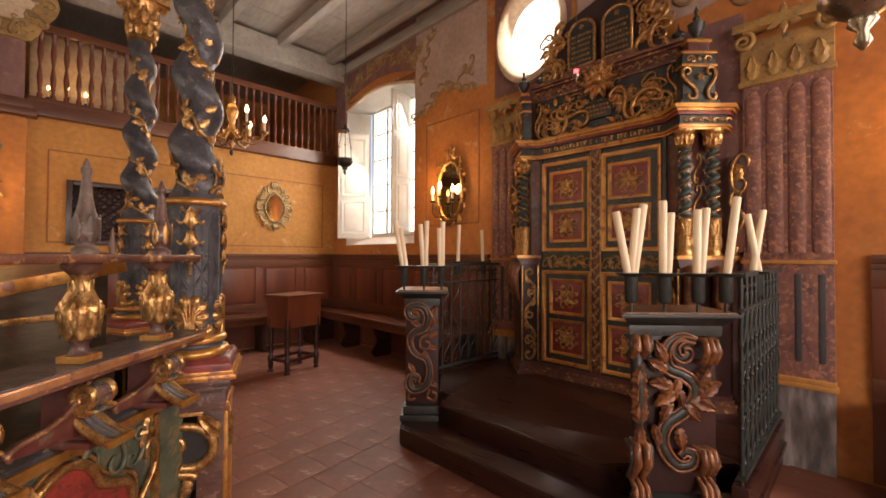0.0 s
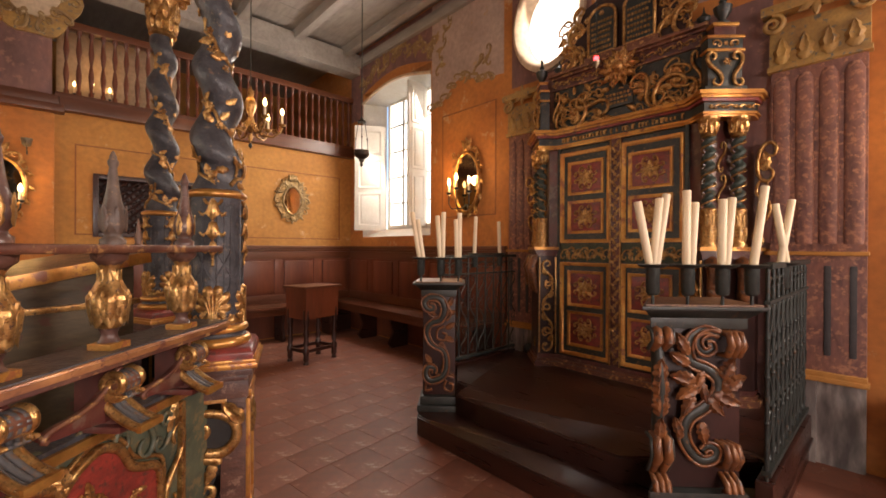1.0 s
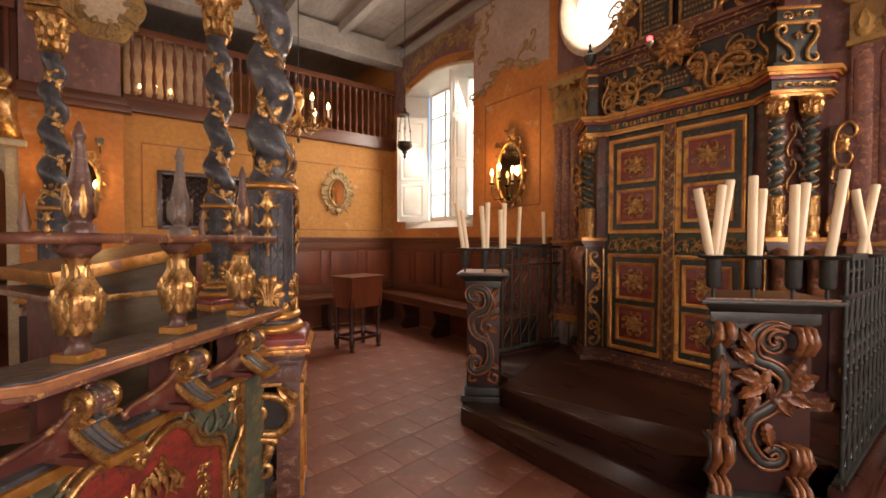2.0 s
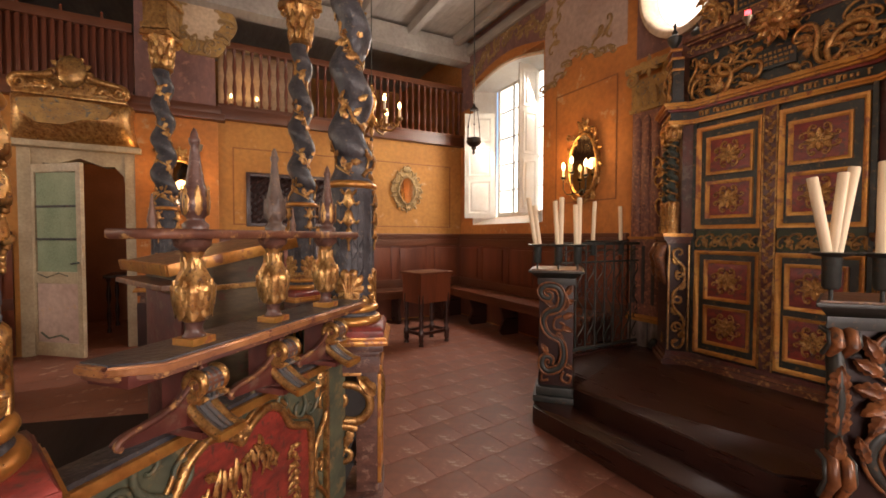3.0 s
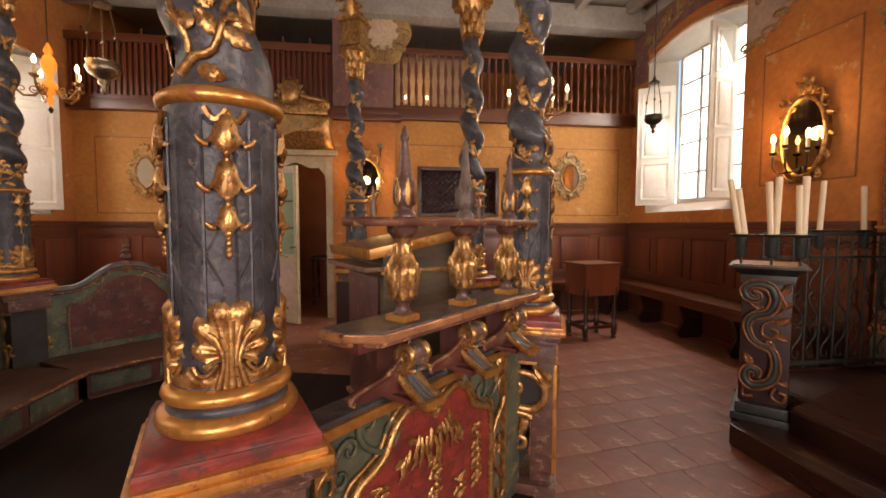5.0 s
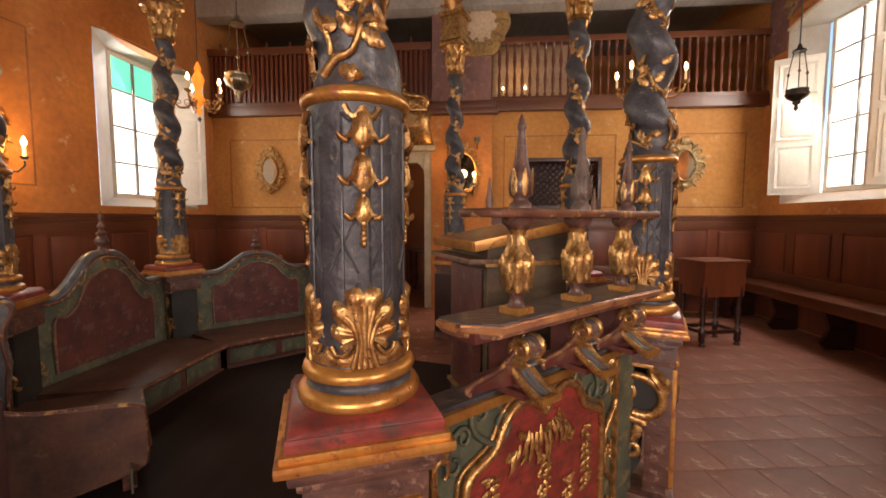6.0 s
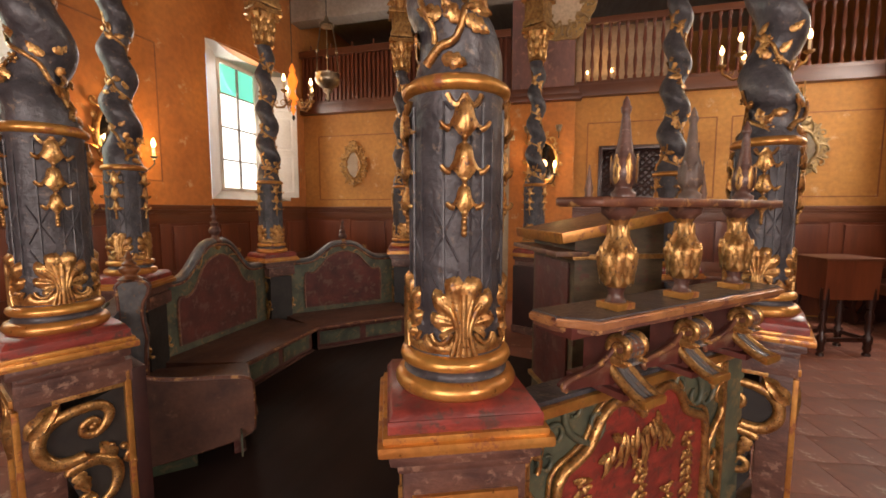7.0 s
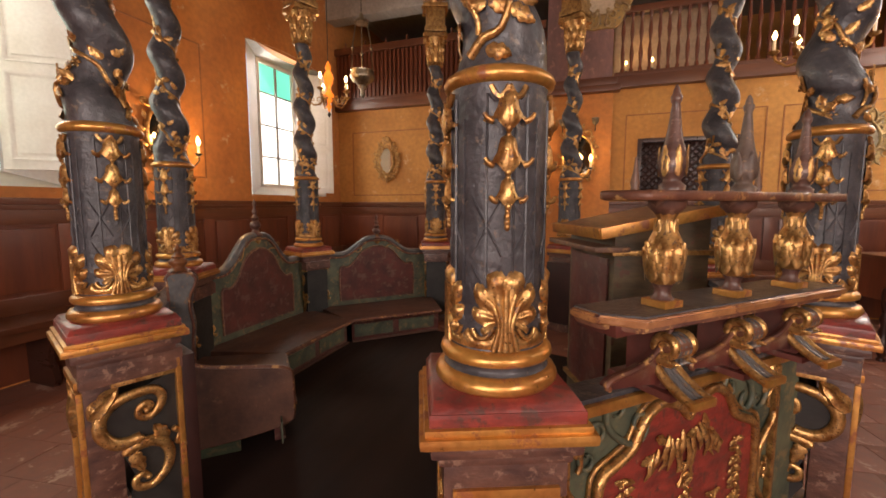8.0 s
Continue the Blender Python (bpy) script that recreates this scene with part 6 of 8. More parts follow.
# wings set at 45 degrees, with a scroll panel on the inner face and paired columns on the outer one
WX, WY = (KX + TX) / 2, -(FR + 0.35) / 2
for s in (-1, 1):
    part("wing_body", wing(BM(), s, 0.0, 0.10, zl(1.235)), MAROON_DARK, ark, "dark maroon wing body")
    m = pose(s * WX, WY, 0, 0, 0, -45 * s)
    bm = BM()
    for zc, hh, f in ((0.50, 0.20, 1), (0.68, 0.26, -1), (0.88, 0.24, 1), (1.08, 0.22, -1)):
        add_scroll(bm, "S" if hh > 0.21 else "C", 11, hh, 0.085, 0, zl(zc), 0.012, -0.012, 0, f, 40, 7)
        leaf(bm, 0, -0.02, 0.05, 0.07, 0, 3, 0.34, pose(0.02 * f, -0.006, zl(zc), 0, 40 * f, 0))
        flower(bm, (-0.022 * f, -0.012, zl(zc) - 0.05), (0, -1, 0), 0.015)
    part("side_scroll", bm, GOLD, ark, m=m)
    bm = bx(-0.076, -0.064, -0.014, 0.0, 0.11, zl(1.22), 0.003)
    box(bm, 0.064, 0.076, -0.014, 0.0, 0.11, zl(1.22), 0.003)
    part("panel_strip", bm, GOLD_OLD, ark, m=m)
    part("column_shelf", wing(wing(BM(), s, 0.012, zl(1.232), zl(1.262)), s, 0.030, zl(1.262), zl(1.285)), MAROON, ark, "maroon moulded shelf")
    part("shelf_edge", wing(BM(), s, 0.040, zl(1.285), zl(1.310)), GOLD_EDGE, ark)
    o = [(s * x, y) for x, y in ((0.51, -0.02), (0.51, -0.21), (0.60, -0.245), (0.785, -0.06), (0.785, -0.02))]
    part("wing_board", plate(BM(), o if s > 0 else o[::-1], -zl(2.17), -zl(1.31), pose(0, 0, 0, -90)), MAROON, ark, "dull maroon wing behind the columns")
    bm = BM()
    for zc in (1.48, 1.70, 1.92):
        add_scroll(bm, "S", 10, 0.20, 0.05, 0, zl(zc), 0.010, -0.006, 0, s, 34, 6)
    part("wing_scroll", bm, GOLD_OLD, ark, m=pose(s * 0.6925, -0.1525, 0, 0, 0, 45 * s))
    for cx, cy in ((0.651, -0.284), (0.787, -0.148)):
        col = part("ark_column", lathe(BM(), [(0.050, 1.310), (0.053, 1.325), (0.044, 1.338), (0.046, 1.35), (0.046, 1.53), (0.050, 1.545), (0.050, 1.560), (0.038, 1.568)], 20), GOLD, ark, "small column with gilded drum and twisted green shaft", m=pose(s * cx, cy, -Z0))
        bm = BM()
        for k in range(6):
            wrapped_leaf(bm, 0.045, k * math.pi / 3, 1.36, 0.036, 0.085, 0.22, 3)
            wrapped_leaf(bm, 0.045, k * math.pi / 3 + 0.5, 1.45, 0.030, 0.075, 0.22, 3)
        part("drum_leaves", bm, GOLD_OLD, col)
        pts = [(0.013 * math.cos(s * t * 67), 0.013 * math.sin(s * t * 67), 1.565 + t) for t in [0.475 * i / 110 for i in range(111)]]
        part("twisted_shaft", twist_mesh(pts, [0.031] * 111, 14), ARKBLUE, col)
        bm = lathe(BM(), [(0.036, 2.035), (0.044, 2.046), (0.036, 2.058), (0.042, 2.11), (0.060, 2.142), (0.066, 2.150), (0.066, 2.166)], 16)
        for k in range(7):
            wrapped_leaf(bm, 0.040, k * 2 * math.pi / 7, 2.058, 0.038, 0.060, 0.55, 3)
            wrapped_leaf(bm, 0.044, k * 2 * math.pi / 7 + 0.45, 2.09, 0.034, 0.058, 0.6, 3)
        part("capital", bm, GOLD, col)
        vine = [(0.040 * math.cos(s * t * 67 + 2.9), 0.040 * math.sin(s * t * 67 + 2.9), 1.575 + t) for t in [0.46 * i / 120 for i in range(121)]]
        part("vine", tube(BM(), vine, 0.0065, 5), GOLD_OLD, col)
        bm = BM()
        n = pose(s * cx, cy, 0, 0, 0, 45 * s)
        tube(bm, [(0, -0.005, zl(0.88)), (0, -0.035, zl(0.93)), (0, -0.060, zl(1.02)), (0, -0.085, zl(1.13)), (0, -0.055, zl(1.20)), (0, 0.0, zl(1.225))], [0.018, 0.032, 0.040, 0.050, 0.048, 0.040], 10)
        leaf(bm, 0, -0.12, 0.10, 0.17, -0.09, 4, 0.3, pose(0, 0, zl(1.07)))
        part("console", bm, CARVED, ark, "carved orange-brown leafy console", m=n @ pose(0, -0.005, 0))
    bm = BM()
    add_scroll(bm, "C", 9, 0.25, 0.10, s * 0.925, zl(1.865), 0.013, -0.07, 0, -s, 40, 8)
    add_scroll(bm, "C", 9, 0.11, 0.06, s * 0.90, zl(1.695), 0.010, -0.07, 0, -s, 30, 7)
    add_scroll(bm, "S", 10, 0.30, 0.09, s * 0.90, zl(1.47), 0.012, -0.07, 0, s, 40, 7)
    leaf(bm, 0, -0.05, 0.07, 0.13, 0, 4, 0.3, pose(s * 0.915, -0.065, zl(1.86)))
    flower(bm, (s * 0.905, -0.075, zl(1.88)), (0, -1, 0), 0.022)
    part("side_volute", bm, GOLD, ark)
    o = [(s * x, z) for x, z in ((0.86, zl(1.32)), (0.94, zl(1.34)), (0.955, zl(1.5)), (0.92, zl(1.66)), (0.955, zl(1.74)), (0.985, zl(1.86)), (0.95, zl(1.98)), (0.86, zl(1.99)))]
    part("side_board", plate(BM(), o if s > 0 else o[::-1], -0.06, 0.0), MAROON, ark)
# entablature
bm = layer(BM(), 0.0, zl(2.165), zl(2.182))
layer(bm, 0.012, zl(2.182), zl(2.198))
part("architrave", bm, GOLD_EDGE, ark, "gilded architrave")
part("frieze", layer(BM(), -0.006, zl(2.198), zl(2.262)), ARKGREEN, ark, "dark green frieze with gilded lettering bars")
bm = BM()
rr = random.Random(8)
x = -0.48
while x < 0.47:
    w = rr.choice((0.012, 0.018, 0.022))
    box(bm, x, x + w, -FR - 0.004, -FR + 0.008, zl(2.213) + rr.uniform(0, 0.008), zl(2.247) + rr.uniform(-0.006, 0.004), 0.002)
    if rr.random() < 0.6:
        box(bm, x, x + w + 0.008, -FR - 0.005, -FR + 0.008, zl(2.243), zl(2.250))
    x += w + rr.choice((0.010, 0.014, 0.035))
part("lettering_bars", bm, GOLD, ark)
part("cornice_red_band", layer(BM(), 0.018, zl(2.262), zl(2.282)), RED, ark)
bm = layer(BM(), 0.034, zl(2.282), zl(2.300))
layer(bm, 0.052, zl(2.300), zl(2.326))
part("cornice", bm, GOLD_EDGE, ark, "gilded projecting cornice")
for s in (-1, 1):
    bm = BM()
    for k in (-0.12, -0.04, 0.04, 0.12):
        flower(bm, (k, 0, zl(2.23)), (0, -1, 0), 0.017)
        add_scroll(bm, "C", 8, 0.045, 0.022, k + 0.04, zl(2.23), 0.005, -0.002, 90, 1, 16, 5)
    part("frieze_rosette", bm, GOLD, ark, m=pose(s * 0.759, -0.230, 0, 0, 0, 45 * s))

# attic with pierced scrolls
za = zl(2.326)
part("attic_board", bx(-0.60, 0.60, -0.175, 0, za, zl(2.80), 0.004), ARKGREEN, ark, "dark green attic board")
bm = bx(-0.60, 0.60, -0.195, -0.01, zl(2.700), zl(2.716), 0.004)
box(bm, -0.61, 0.61, -0.205, -0.01, zl(2.800), zl(2.818), 0.006)
box(bm, -0.63, 0.63, -0.235, -0.01, zl(2.818), zl(2.845), 0.008)
part("attic_cornice", bm, WORN_GOLD, ark, "rubbed maroon and gilded attic cornice")
part("attic_frieze", bx(-0.59, 0.59, -0.182, -0.02, zl(2.716), zl(2.800), 0.003), MAROON, ark)
rr = random.Random(21)
for s in (-1, 1):
    for kind, a, h, w, x, z, rad, turn, f in (("C", 11, 0.24, 0.18, 0.37, 0.12, 0.018, 25, -1), ("S", 11, 0.30, 0.16, 0.22, 0.17, 0.016, 50, 1), ("C", 10, 0.15, 0.10, 0.51, 0.10, 0.013, 0, 1), ("S", 10, 0.26, 0.06, 0.555, 0.22, 0.011, 0, -1)):
        bm = BM()
        add_scroll(bm, kind, a, h, w, s * x, za + z, rad, -0.205, s * turn, s * f, 44, 7)
        part("attic_scroll", bm, GOLD, ark)
    for i in range(20):
        bm = BM()
        leaf(bm, 0, 0, rr.uniform(0.04, 0.07), rr.uniform(0.07, 0.12), 0, 4, 0.35, pose(s * rr.uniform(0.06, 0.52), -0.190, za + rr.uniform(0.03, 0.30), 0, rr.uniform(-180, 180), 0))
        part("attic_leaf", bm, GOLD, ark)
bm = BM()
for i in range(9):
    for s in (-1, 1):
        x = s * (0.05 + 0.065 * i)
        add_scroll(bm, "C", 8, 0.055, 0.030, x, zl(2.757), 0.0065, -0.188, 90 if i % 2 else 0, s, 18, 5)
        flower(bm, (x + s * 0.032, -0.188, zl(2.757)), (0, -1, 0), 0.014)
part("attic_fret", bm, GOLD_OLD, ark)
for i in range(36):
    s = 1 if i % 2 else -1
    bm = BM()
    add_scroll(bm, "C" if i % 3 else "S", 10, rr.uniform(0.07, 0.14), rr.uniform(0.04, 0.08), s * rr.uniform(0.04, 0.56), za + rr.uniform(0.03, 0.35), rr.uniform(0.007, 0.011), -0.185, rr.uniform(0, 180), s, 22, 6)
    part("attic_tendril", bm, GOLD_OLD, ark)
for i in range(24):
    bm = BM()
    flower(bm, (rr.uniform(-0.56, 0.56), -0.185, za + rr.uniform(0.03, 0.35)), (0, -1, 0), rr.uniform(0.012, 0.02))
    part("attic_flower", bm, GOLD_OLD, ark)
part("inscription_board", bx(-0.115, 0.115, -0.205, -0.16, za + 0.10, za + 0.235, 0.006), IRON_PAINT, ark)
bm = BM()
for i in range(3):
    x = -0.095
    while x < 0.085:
        w = rr.uniform(0.012, 0.026)
        box(bm, x, x + w, -0.211, -0.203, za + 0.122 + 0.034 * i, za + 0.140 + 0.034 * i)
        x += w + 0.010
part("lettering_bars", bm, GOLD_OLD, ark)
boss = part("sun_boss", blob(BM(), 0.02, -0.265, zl(2.72), 0.050, 0.030, 0.050, 2), GOLD, ark, "gilded leafy boss")
for a in range(20):
    bm = BM()
    leaf(bm, 0, 0.03, 0.07, 0.13 if a % 2 else 0.09, 0, 4, 0.40, pose(0.02, -0.235 if a % 2 else -0.255, zl(2.72), 0, a * 18, 0))
    part("boss_leaf", bm, GOLD, boss)
# turned corner blocks with vases
for s in (-1, 1):
    m = pose(s * 0.715, -0.215, 0, 0, 0, 45 * s)
    bm = bx(-0.135, 0.135, -0.035, 0.06, za, za + 0.045, 0.008, m=m)
    box(bm, -0.110, 0.110, -0.02, 0.06, za + 0.045, zl(2.608), 0.006, m=m)
    part("corner_block", bm, ARKGREEN, ark)
    bm = bx(-0.122, 0.122, -0.032, 0.06, zl(2.600), zl(2.618), 0.005, m=m)
    box(bm, -0.122, 0.122, -0.032, 0.06, zl(2.688), zl(2.706), 0.005, m=m)
    box(bm, -0.085, 0.085, -0.030, 0.05, zl(2.768), zl(2.790), 0.006, m=m)
    part("block_cornice", bm, GOLD_EDGE, ark)
    part("block_band", bx(-0.112, 0.112, -0.022, 0.06, zl(2.618), zl(2.688), 0.003, m=m), IRON_PAINT, ark)
    part("block_neck", bx(-0.070, 0.070, -0.018, 0.05, zl(2.706), zl(2.768), 0.004, m=m), MAROON, ark)
    b2 = BM()
    for f in (-1, 1):
        add_scroll(b2, "S", 11, 0.22, 0.075, f * 0.075, za + 0.155, 0.013, -0.035, f * 8, f, 36, 7)
        add_scroll(b2, "C", 10, 0.05, 0.040, f * 0.055, zl(2.653), 0.006, -0.026, 90, f, 18, 5)
    leaf(b2, 0, 0.10, 0.09, 0.12, -0.03, 4, 0.3)
    flower(b2, (0, -0.04, za + 0.20), (0, -1, 0), 0.026)
    flower(b2, (0, -0.026, zl(2.653)), (0, -1, 0), 0.016)
    part("block_scroll", b2, GOLD, ark, m=m)
    part("vase", lathe(BM(), [(0.040, 0), (0.042, 0.012), (0.016, 0.03), (0.026, 0.045), (0.050, 0.085), (0.052, 0.105), (0.056, 0.118), (0.036, 0.130), (0.018, 0.145), (0.024, 0.16), (0.011, 0.178), (0.010, 0.20), (0.015, 0.21), (0.003, 0.245)], 18), IRON_PAINT, ark, "dark turned vase finial", m=m @ pose(0, 0.01, zl(2.788)))
    part("small_vase", lathe(BM(), [(0.030, 0), (0.034, 0.015), (0.014, 0.03), (0.042, 0.06), (0.044, 0.075), (0.022, 0.09), (0.008, 0.11), (0.003, 0.15)], 14), IRON_PAINT, ark, m=pose(s * 0.575, -0.13, zl(2.845)))
# tablets with lettering bars, in a crest of scrolls
tb = part("tablets", bx(-0.30, 0.30, -0.20, -0.10, zl(2.845), zl(2.90), 0.006), WORN_GOLD, ark, "gilded crest with dark tablets")
for s in (-1, 1):
    o = [(s * 0.035, zl(2.905)), (s * 0.265, zl(2.905)), (s * 0.265, zl(3.20))] + [(s * (0.15 + 0.115 * math.cos(math.pi * i / 10)), zl(3.20) + 0.090 * math.sin(math.pi * i / 10)) for i in range(1, 10)] + [(s * 0.035, zl(3.20))]
    part("tablet", plate(BM(), o if s > 0 else o[::-1], -0.180, -0.145), IRON_PAINT, tb)
    part("tablet_frame", tube(BM(), [(x, -0.182, z) for x, z in o + o[:1]], 0.014, 7), GOLD, tb)
    bm = BM()
    for i in range(6):
        x = s * 0.15 - 0.088
        while x < s * 0.15 + 0.075:
            w = rr.uniform(0.010, 0.024)
            box(bm, x, x + w, -0.187, -0.179, zl(2.938) + i * 0.044, zl(2.957) + i * 0.044)
            x += w + 0.009
    part("lettering_bars", bm, GOLD_OLD, tb)
    bm = BM()
    flower(bm, (s * 0.15, -0.184, zl(3.235)), (0, -1, 0), 0.024)
    add_scroll(bm, "S", 11, 0.40, 0.18, s * 0.40, zl(3.03), 0.020, -0.16, s * -12, s, 50, 8)
    add_scroll(bm, "C", 10, 0.20, 0.13, s * 0.46, zl(2.96), 0.018, -0.165, s * 10, -s, 40, 8)
    add_scroll(bm, "C", 10, 0.22, 0.12, s * 0.33, zl(3.26), 0.016, -0.16, s * 40, s, 40, 7)
    for i in range(11):
        leaf(bm, 0, 0, 0.06, 0.10, 0, 4, 0.35, pose(s * rr.uniform(0.30, 0.54), -0.155, zl(rr.uniform(2.88, 3.25)), 0, rr.uniform(-180, 180), 0))
    for i in range(12):
        add_scroll(bm, "C", 10, rr.uniform(0.08, 0.15), rr.uniform(0.05, 0.08), s * rr.uniform(0.30, 0.52), zl(rr.uniform(2.88, 3.3)), 0.010, -0.15, rr.uniform(0, 180), s, 22, 6)
    part("crest_scroll", bm, GOLD, ark)
part("crest_board", plate(BM(), [(-0.50, zl(2.845)), (0.50, zl(2.845)), (0.46, zl(3.05)), (0.32, zl(3.34)), (0, zl(3.45)), (-0.32, zl(3.34)), (-0.46, zl(3.05))], -0.145, -0.04), MAROON_DARK, ark)

# eternal light
el = thing("eternal_light", pose(2.86, 1.50, 2.60), "small hanging lamp with a glowing red glass", "lamp")
part("glass", lathe(BM(), [(0.008, 0.055), (0.015, 0.06), (0.018, 0.085), (0.016, 0.09)], 14), REDLAMP, el)
part("holder", lathe(BM(), [(0.003, 0), (0.012, 0.02), (0.028, 0.045), (0.030, 0.055), (0.012, 0.056)], 14), SILVER, el)
part("chain", tube(BM(), [(0, 0, 0.10), (0, 0, ZC - 2.6)], 0.003, 5), IRON, el)
lamp("eternal_glow", "POINT", pose(2.84, 1.50, 2.69), 0.25, (1, 0.08, 0.05), 0.02)

# ---- painted architecture on the east wall ----


def pilaster(y0, y1, label):
    """Fluted pilaster with painted capital; spans y0 (south) to y1 (north) on the east wall."""
    w = y1 - y0
    p = thing("wall_pilaster", pose(XE, y1, 0, 0, 0, -90), label, "pilaster", "pilasters beside the ark")
    # local x 0..w to the south, front at -y
    bm = bx(0, w * 0.52, -0.07, 0, 0, 0.50, 0.006)
    part("marble_block", bm, MARBLE, p, "grey veined marble block")
    part("marble_block", bx(w * 0.52, w, -0.05, 0, 0, 0.50, 0.006), MARBLE, p, "grey veined marble block")
    bm = bx(-0.015, w + 0.015, -0.085, 0, 0.50, 0.53, 0.010)
    box(bm, -0.005, w + 0.005, -0.075, 0, 0.53, 0.56, 0.008)
    part("base_moulding", bm, OCHRE, p)
    part("lower_shaft", bx(0, w, -0.055, 0, 0.56, 1.26, 0.004), PILASTER, p)
    n = 4
    for i in range(n):
        x = w * (i + 0.5) / n
        part("dark_flute", bx(x - 0.016, x + 0.016, -0.060, -0.05, 0.66, 1.20, 0.008), FLUTE, p)
    part("band", bx(-0.01, w + 0.01, -0.075, 0, 1.26, 1.285, 0.008), OCHRE, p)
    part("upper_shaft", bx(0, w, -0.04, 0, 1.285, 2.44, 0.004), PILASTER, p)
    for i in range(n):
        x = w * (i + 0.5) / n
        bm = BM()
        lathe(bm, [(w / n * 0.36, 0), (w / n * 0.40, 0.03), (w / n * 0.40, 1.02), (w / n * 0.2, 1.07)], 12)
        part("reed", bm, PILASTER, p, m=pose(x, -0.042, 1.33) @ Matrix.Diagonal((1, 0.30, 1, 1)))
    bm = bx(-0.02, w + 0.02, -0.07, 0, 2.44, 2.475, 0.008)
    box(bm, -0.01, w + 0.01, -0.05, 0, 2.475, 2.74, 0.004)
    box(bm, -0.05, w + 0.05, -0.10, 0, 2.80, 2.86, 0.012)
    part("capital", bm, CAPOCHRE, p, "ochre painted capital with volutes")
    bm = BM()
    for i in range(4):
        leaf(bm, 0, 0, w / 4.6, 0.16, 0, 3, 0.35, pose(w * (i + 0.5) / 4, -0.055, 2.48))
    part("capital_leaves", bm, CAPOCHRE, p)
    for s, x in ((-1, 0.01), (1, w - 0.01)):
        bm = tube(BM(), [(px, -0.075, pz) for px, _, pz in spiral(x, 2.74, 0.062, 0.010, math.pi / 2, 1.7 * s, 30)], [0.018 - 0.008 * i / 30 for i in range(31)], 7)
        part("volute", bm, CAPOCHRE, p)
    bm = BM()
    for a in range(6):
        leaf(bm, 0, 0.01, 0.05, 0.09, 0, 3, 0.3, pose(w / 2, -0.09, 2.82, 0, a * 60, 0))
    part("capital_flower", bm, CAPOCHRE, p)
    return p


pilaster(0.13, 0.575, "violet marbled pilaster with fluted shaft")
pilaster(2.34, 2.735, "violet marbled pilaster partly behind the ark")
tagged(part("painted_field", bx(XE - 0.004, XE + 0.002, 0.575, 2.34, 1.30, 2.98), VIOLET), "dull violet painted wall field behind the ark", "", "", "structure")
tagged(part("painted_field", bx(XE - 0.004, XE + 0.002, 0.575, 2.34, 0.0, 1.26), VIOLET), "dull violet painted dado behind the ark", "", "", "structure")
# pale upper zone with a wavy painted border
PINK = mat("pale_pink_plaster", (0.52, 0.38, 0.31), (0.40, 0.28, 0.23), 0.8, 0, 2.2, 0.12, fine=20, wear=0.06, wearc=(0.45, 0.28, 0.15))
SCROLLP = mat("ochre_grisaille_paint", (0.40, 0.25, 0.10), (0.24, 0.145, 0.065), 0.7, 0, 9, 0.25, wear=0.15, wearc=(0.50, 0.38, 0.22))


def wavy(y):
    return 3.16 + 0.10 * math.sin(y * 4.2) + 0.05 * math.sin(y * 9.1 + 1)


def wall_strip(u0, u1, zf, zt, mt, name, label, step=0.05):
    """Thin paint layer on the east wall between heights zf(y) and zt(y)."""
    n = max(2, int((u1 - u0) / step))
    us = [u0 + (u1 - u0) * i / n for i in range(n + 1)]
    o = [(-u, zt(u)) for u in us] + [(-u, zf(u)) for u in us[::-1]]
    return tagged(part(name, plate(BM(), o, -0.005, 0.0), mt, m=pose(XE, 0, 0, 0, 0, -90)), label, "", "", "structure")


wall_strip(2.84, 4.0, wavy, lambda u: ZC - 0.02, PINK, "painted_upper_zone", "pale pink plaster upper wall with wavy edge")
wall_strip(5.64, 5.98, lambda u: 3.3, lambda u: ZC - 0.02, VIOLET, "painted_upper_zone", "dull violet upper wall corner")
wall_strip(4.0, 5.64, lambda u: 3.66 + 0.15 * math.sin(math.pi * (u - 4.0) / 1.64), lambda u: ZC - 0.02, VIOLET, "painted_upper_zone", "dull violet wall above the tall window")
wall_strip(-3.45, 1.79, lambda u: 3.16 + 0.06 * math.sin(u * 5), lambda u: ZC - 0.02, PINK, "painted_upper_zone", "pale pink plaster upper wall beside the oval window")
# carved and painted border scrolls over window and wavy edge
orn = thing("painted_scroll_border", pose(XE, 0, 0, 0, 0, -90), "ochre painted scroll border over the tall window", "wall decoration")
rr = random.Random(31)
bm = BM()
for i in range(9):
    t = i / 8
    u = 5.60 - 1.60 * t
    z = 3.78 + 0.20 * math.sin(math.pi * t) + 0.05
    add_scroll(bm, "C" if i % 2 else "S", 9, rr.uniform(0.20, 0.30), rr.uniform(0.12, 0.16), -u, z, 0.020, -0.008, rr.uniform(-60, 60), 1 if i % 3 else -1, 36, 6)
    for k in range(4):
        leaf(bm, 0, 0, 0.08, 0.13, 0, 4, 0.2, pose(-u + rr.uniform(-0.07, 0.07), -0.006, z + rr.uniform(-0.09, 0.10), 0, rr.uniform(-180, 180), 0))
part("window_crest", bm, SCROLLP, orn)
bm = BM()
u = 4.0
while u > 2.95:
    z = wavy(u)
    add_scroll(bm, "C", 8, 0.15, 0.07, -u, z + 0.02, 0.014, -0.008, 90 + rr.uniform(-30, 30), -1, 30, 6)
    leaf(bm, 0, 0, 0.06, 0.10, 0, 3, 0.2, pose(-u + 0.04, -0.006, z, 0, rr.uniform(-150, 150), 0))
    u -= 0.12
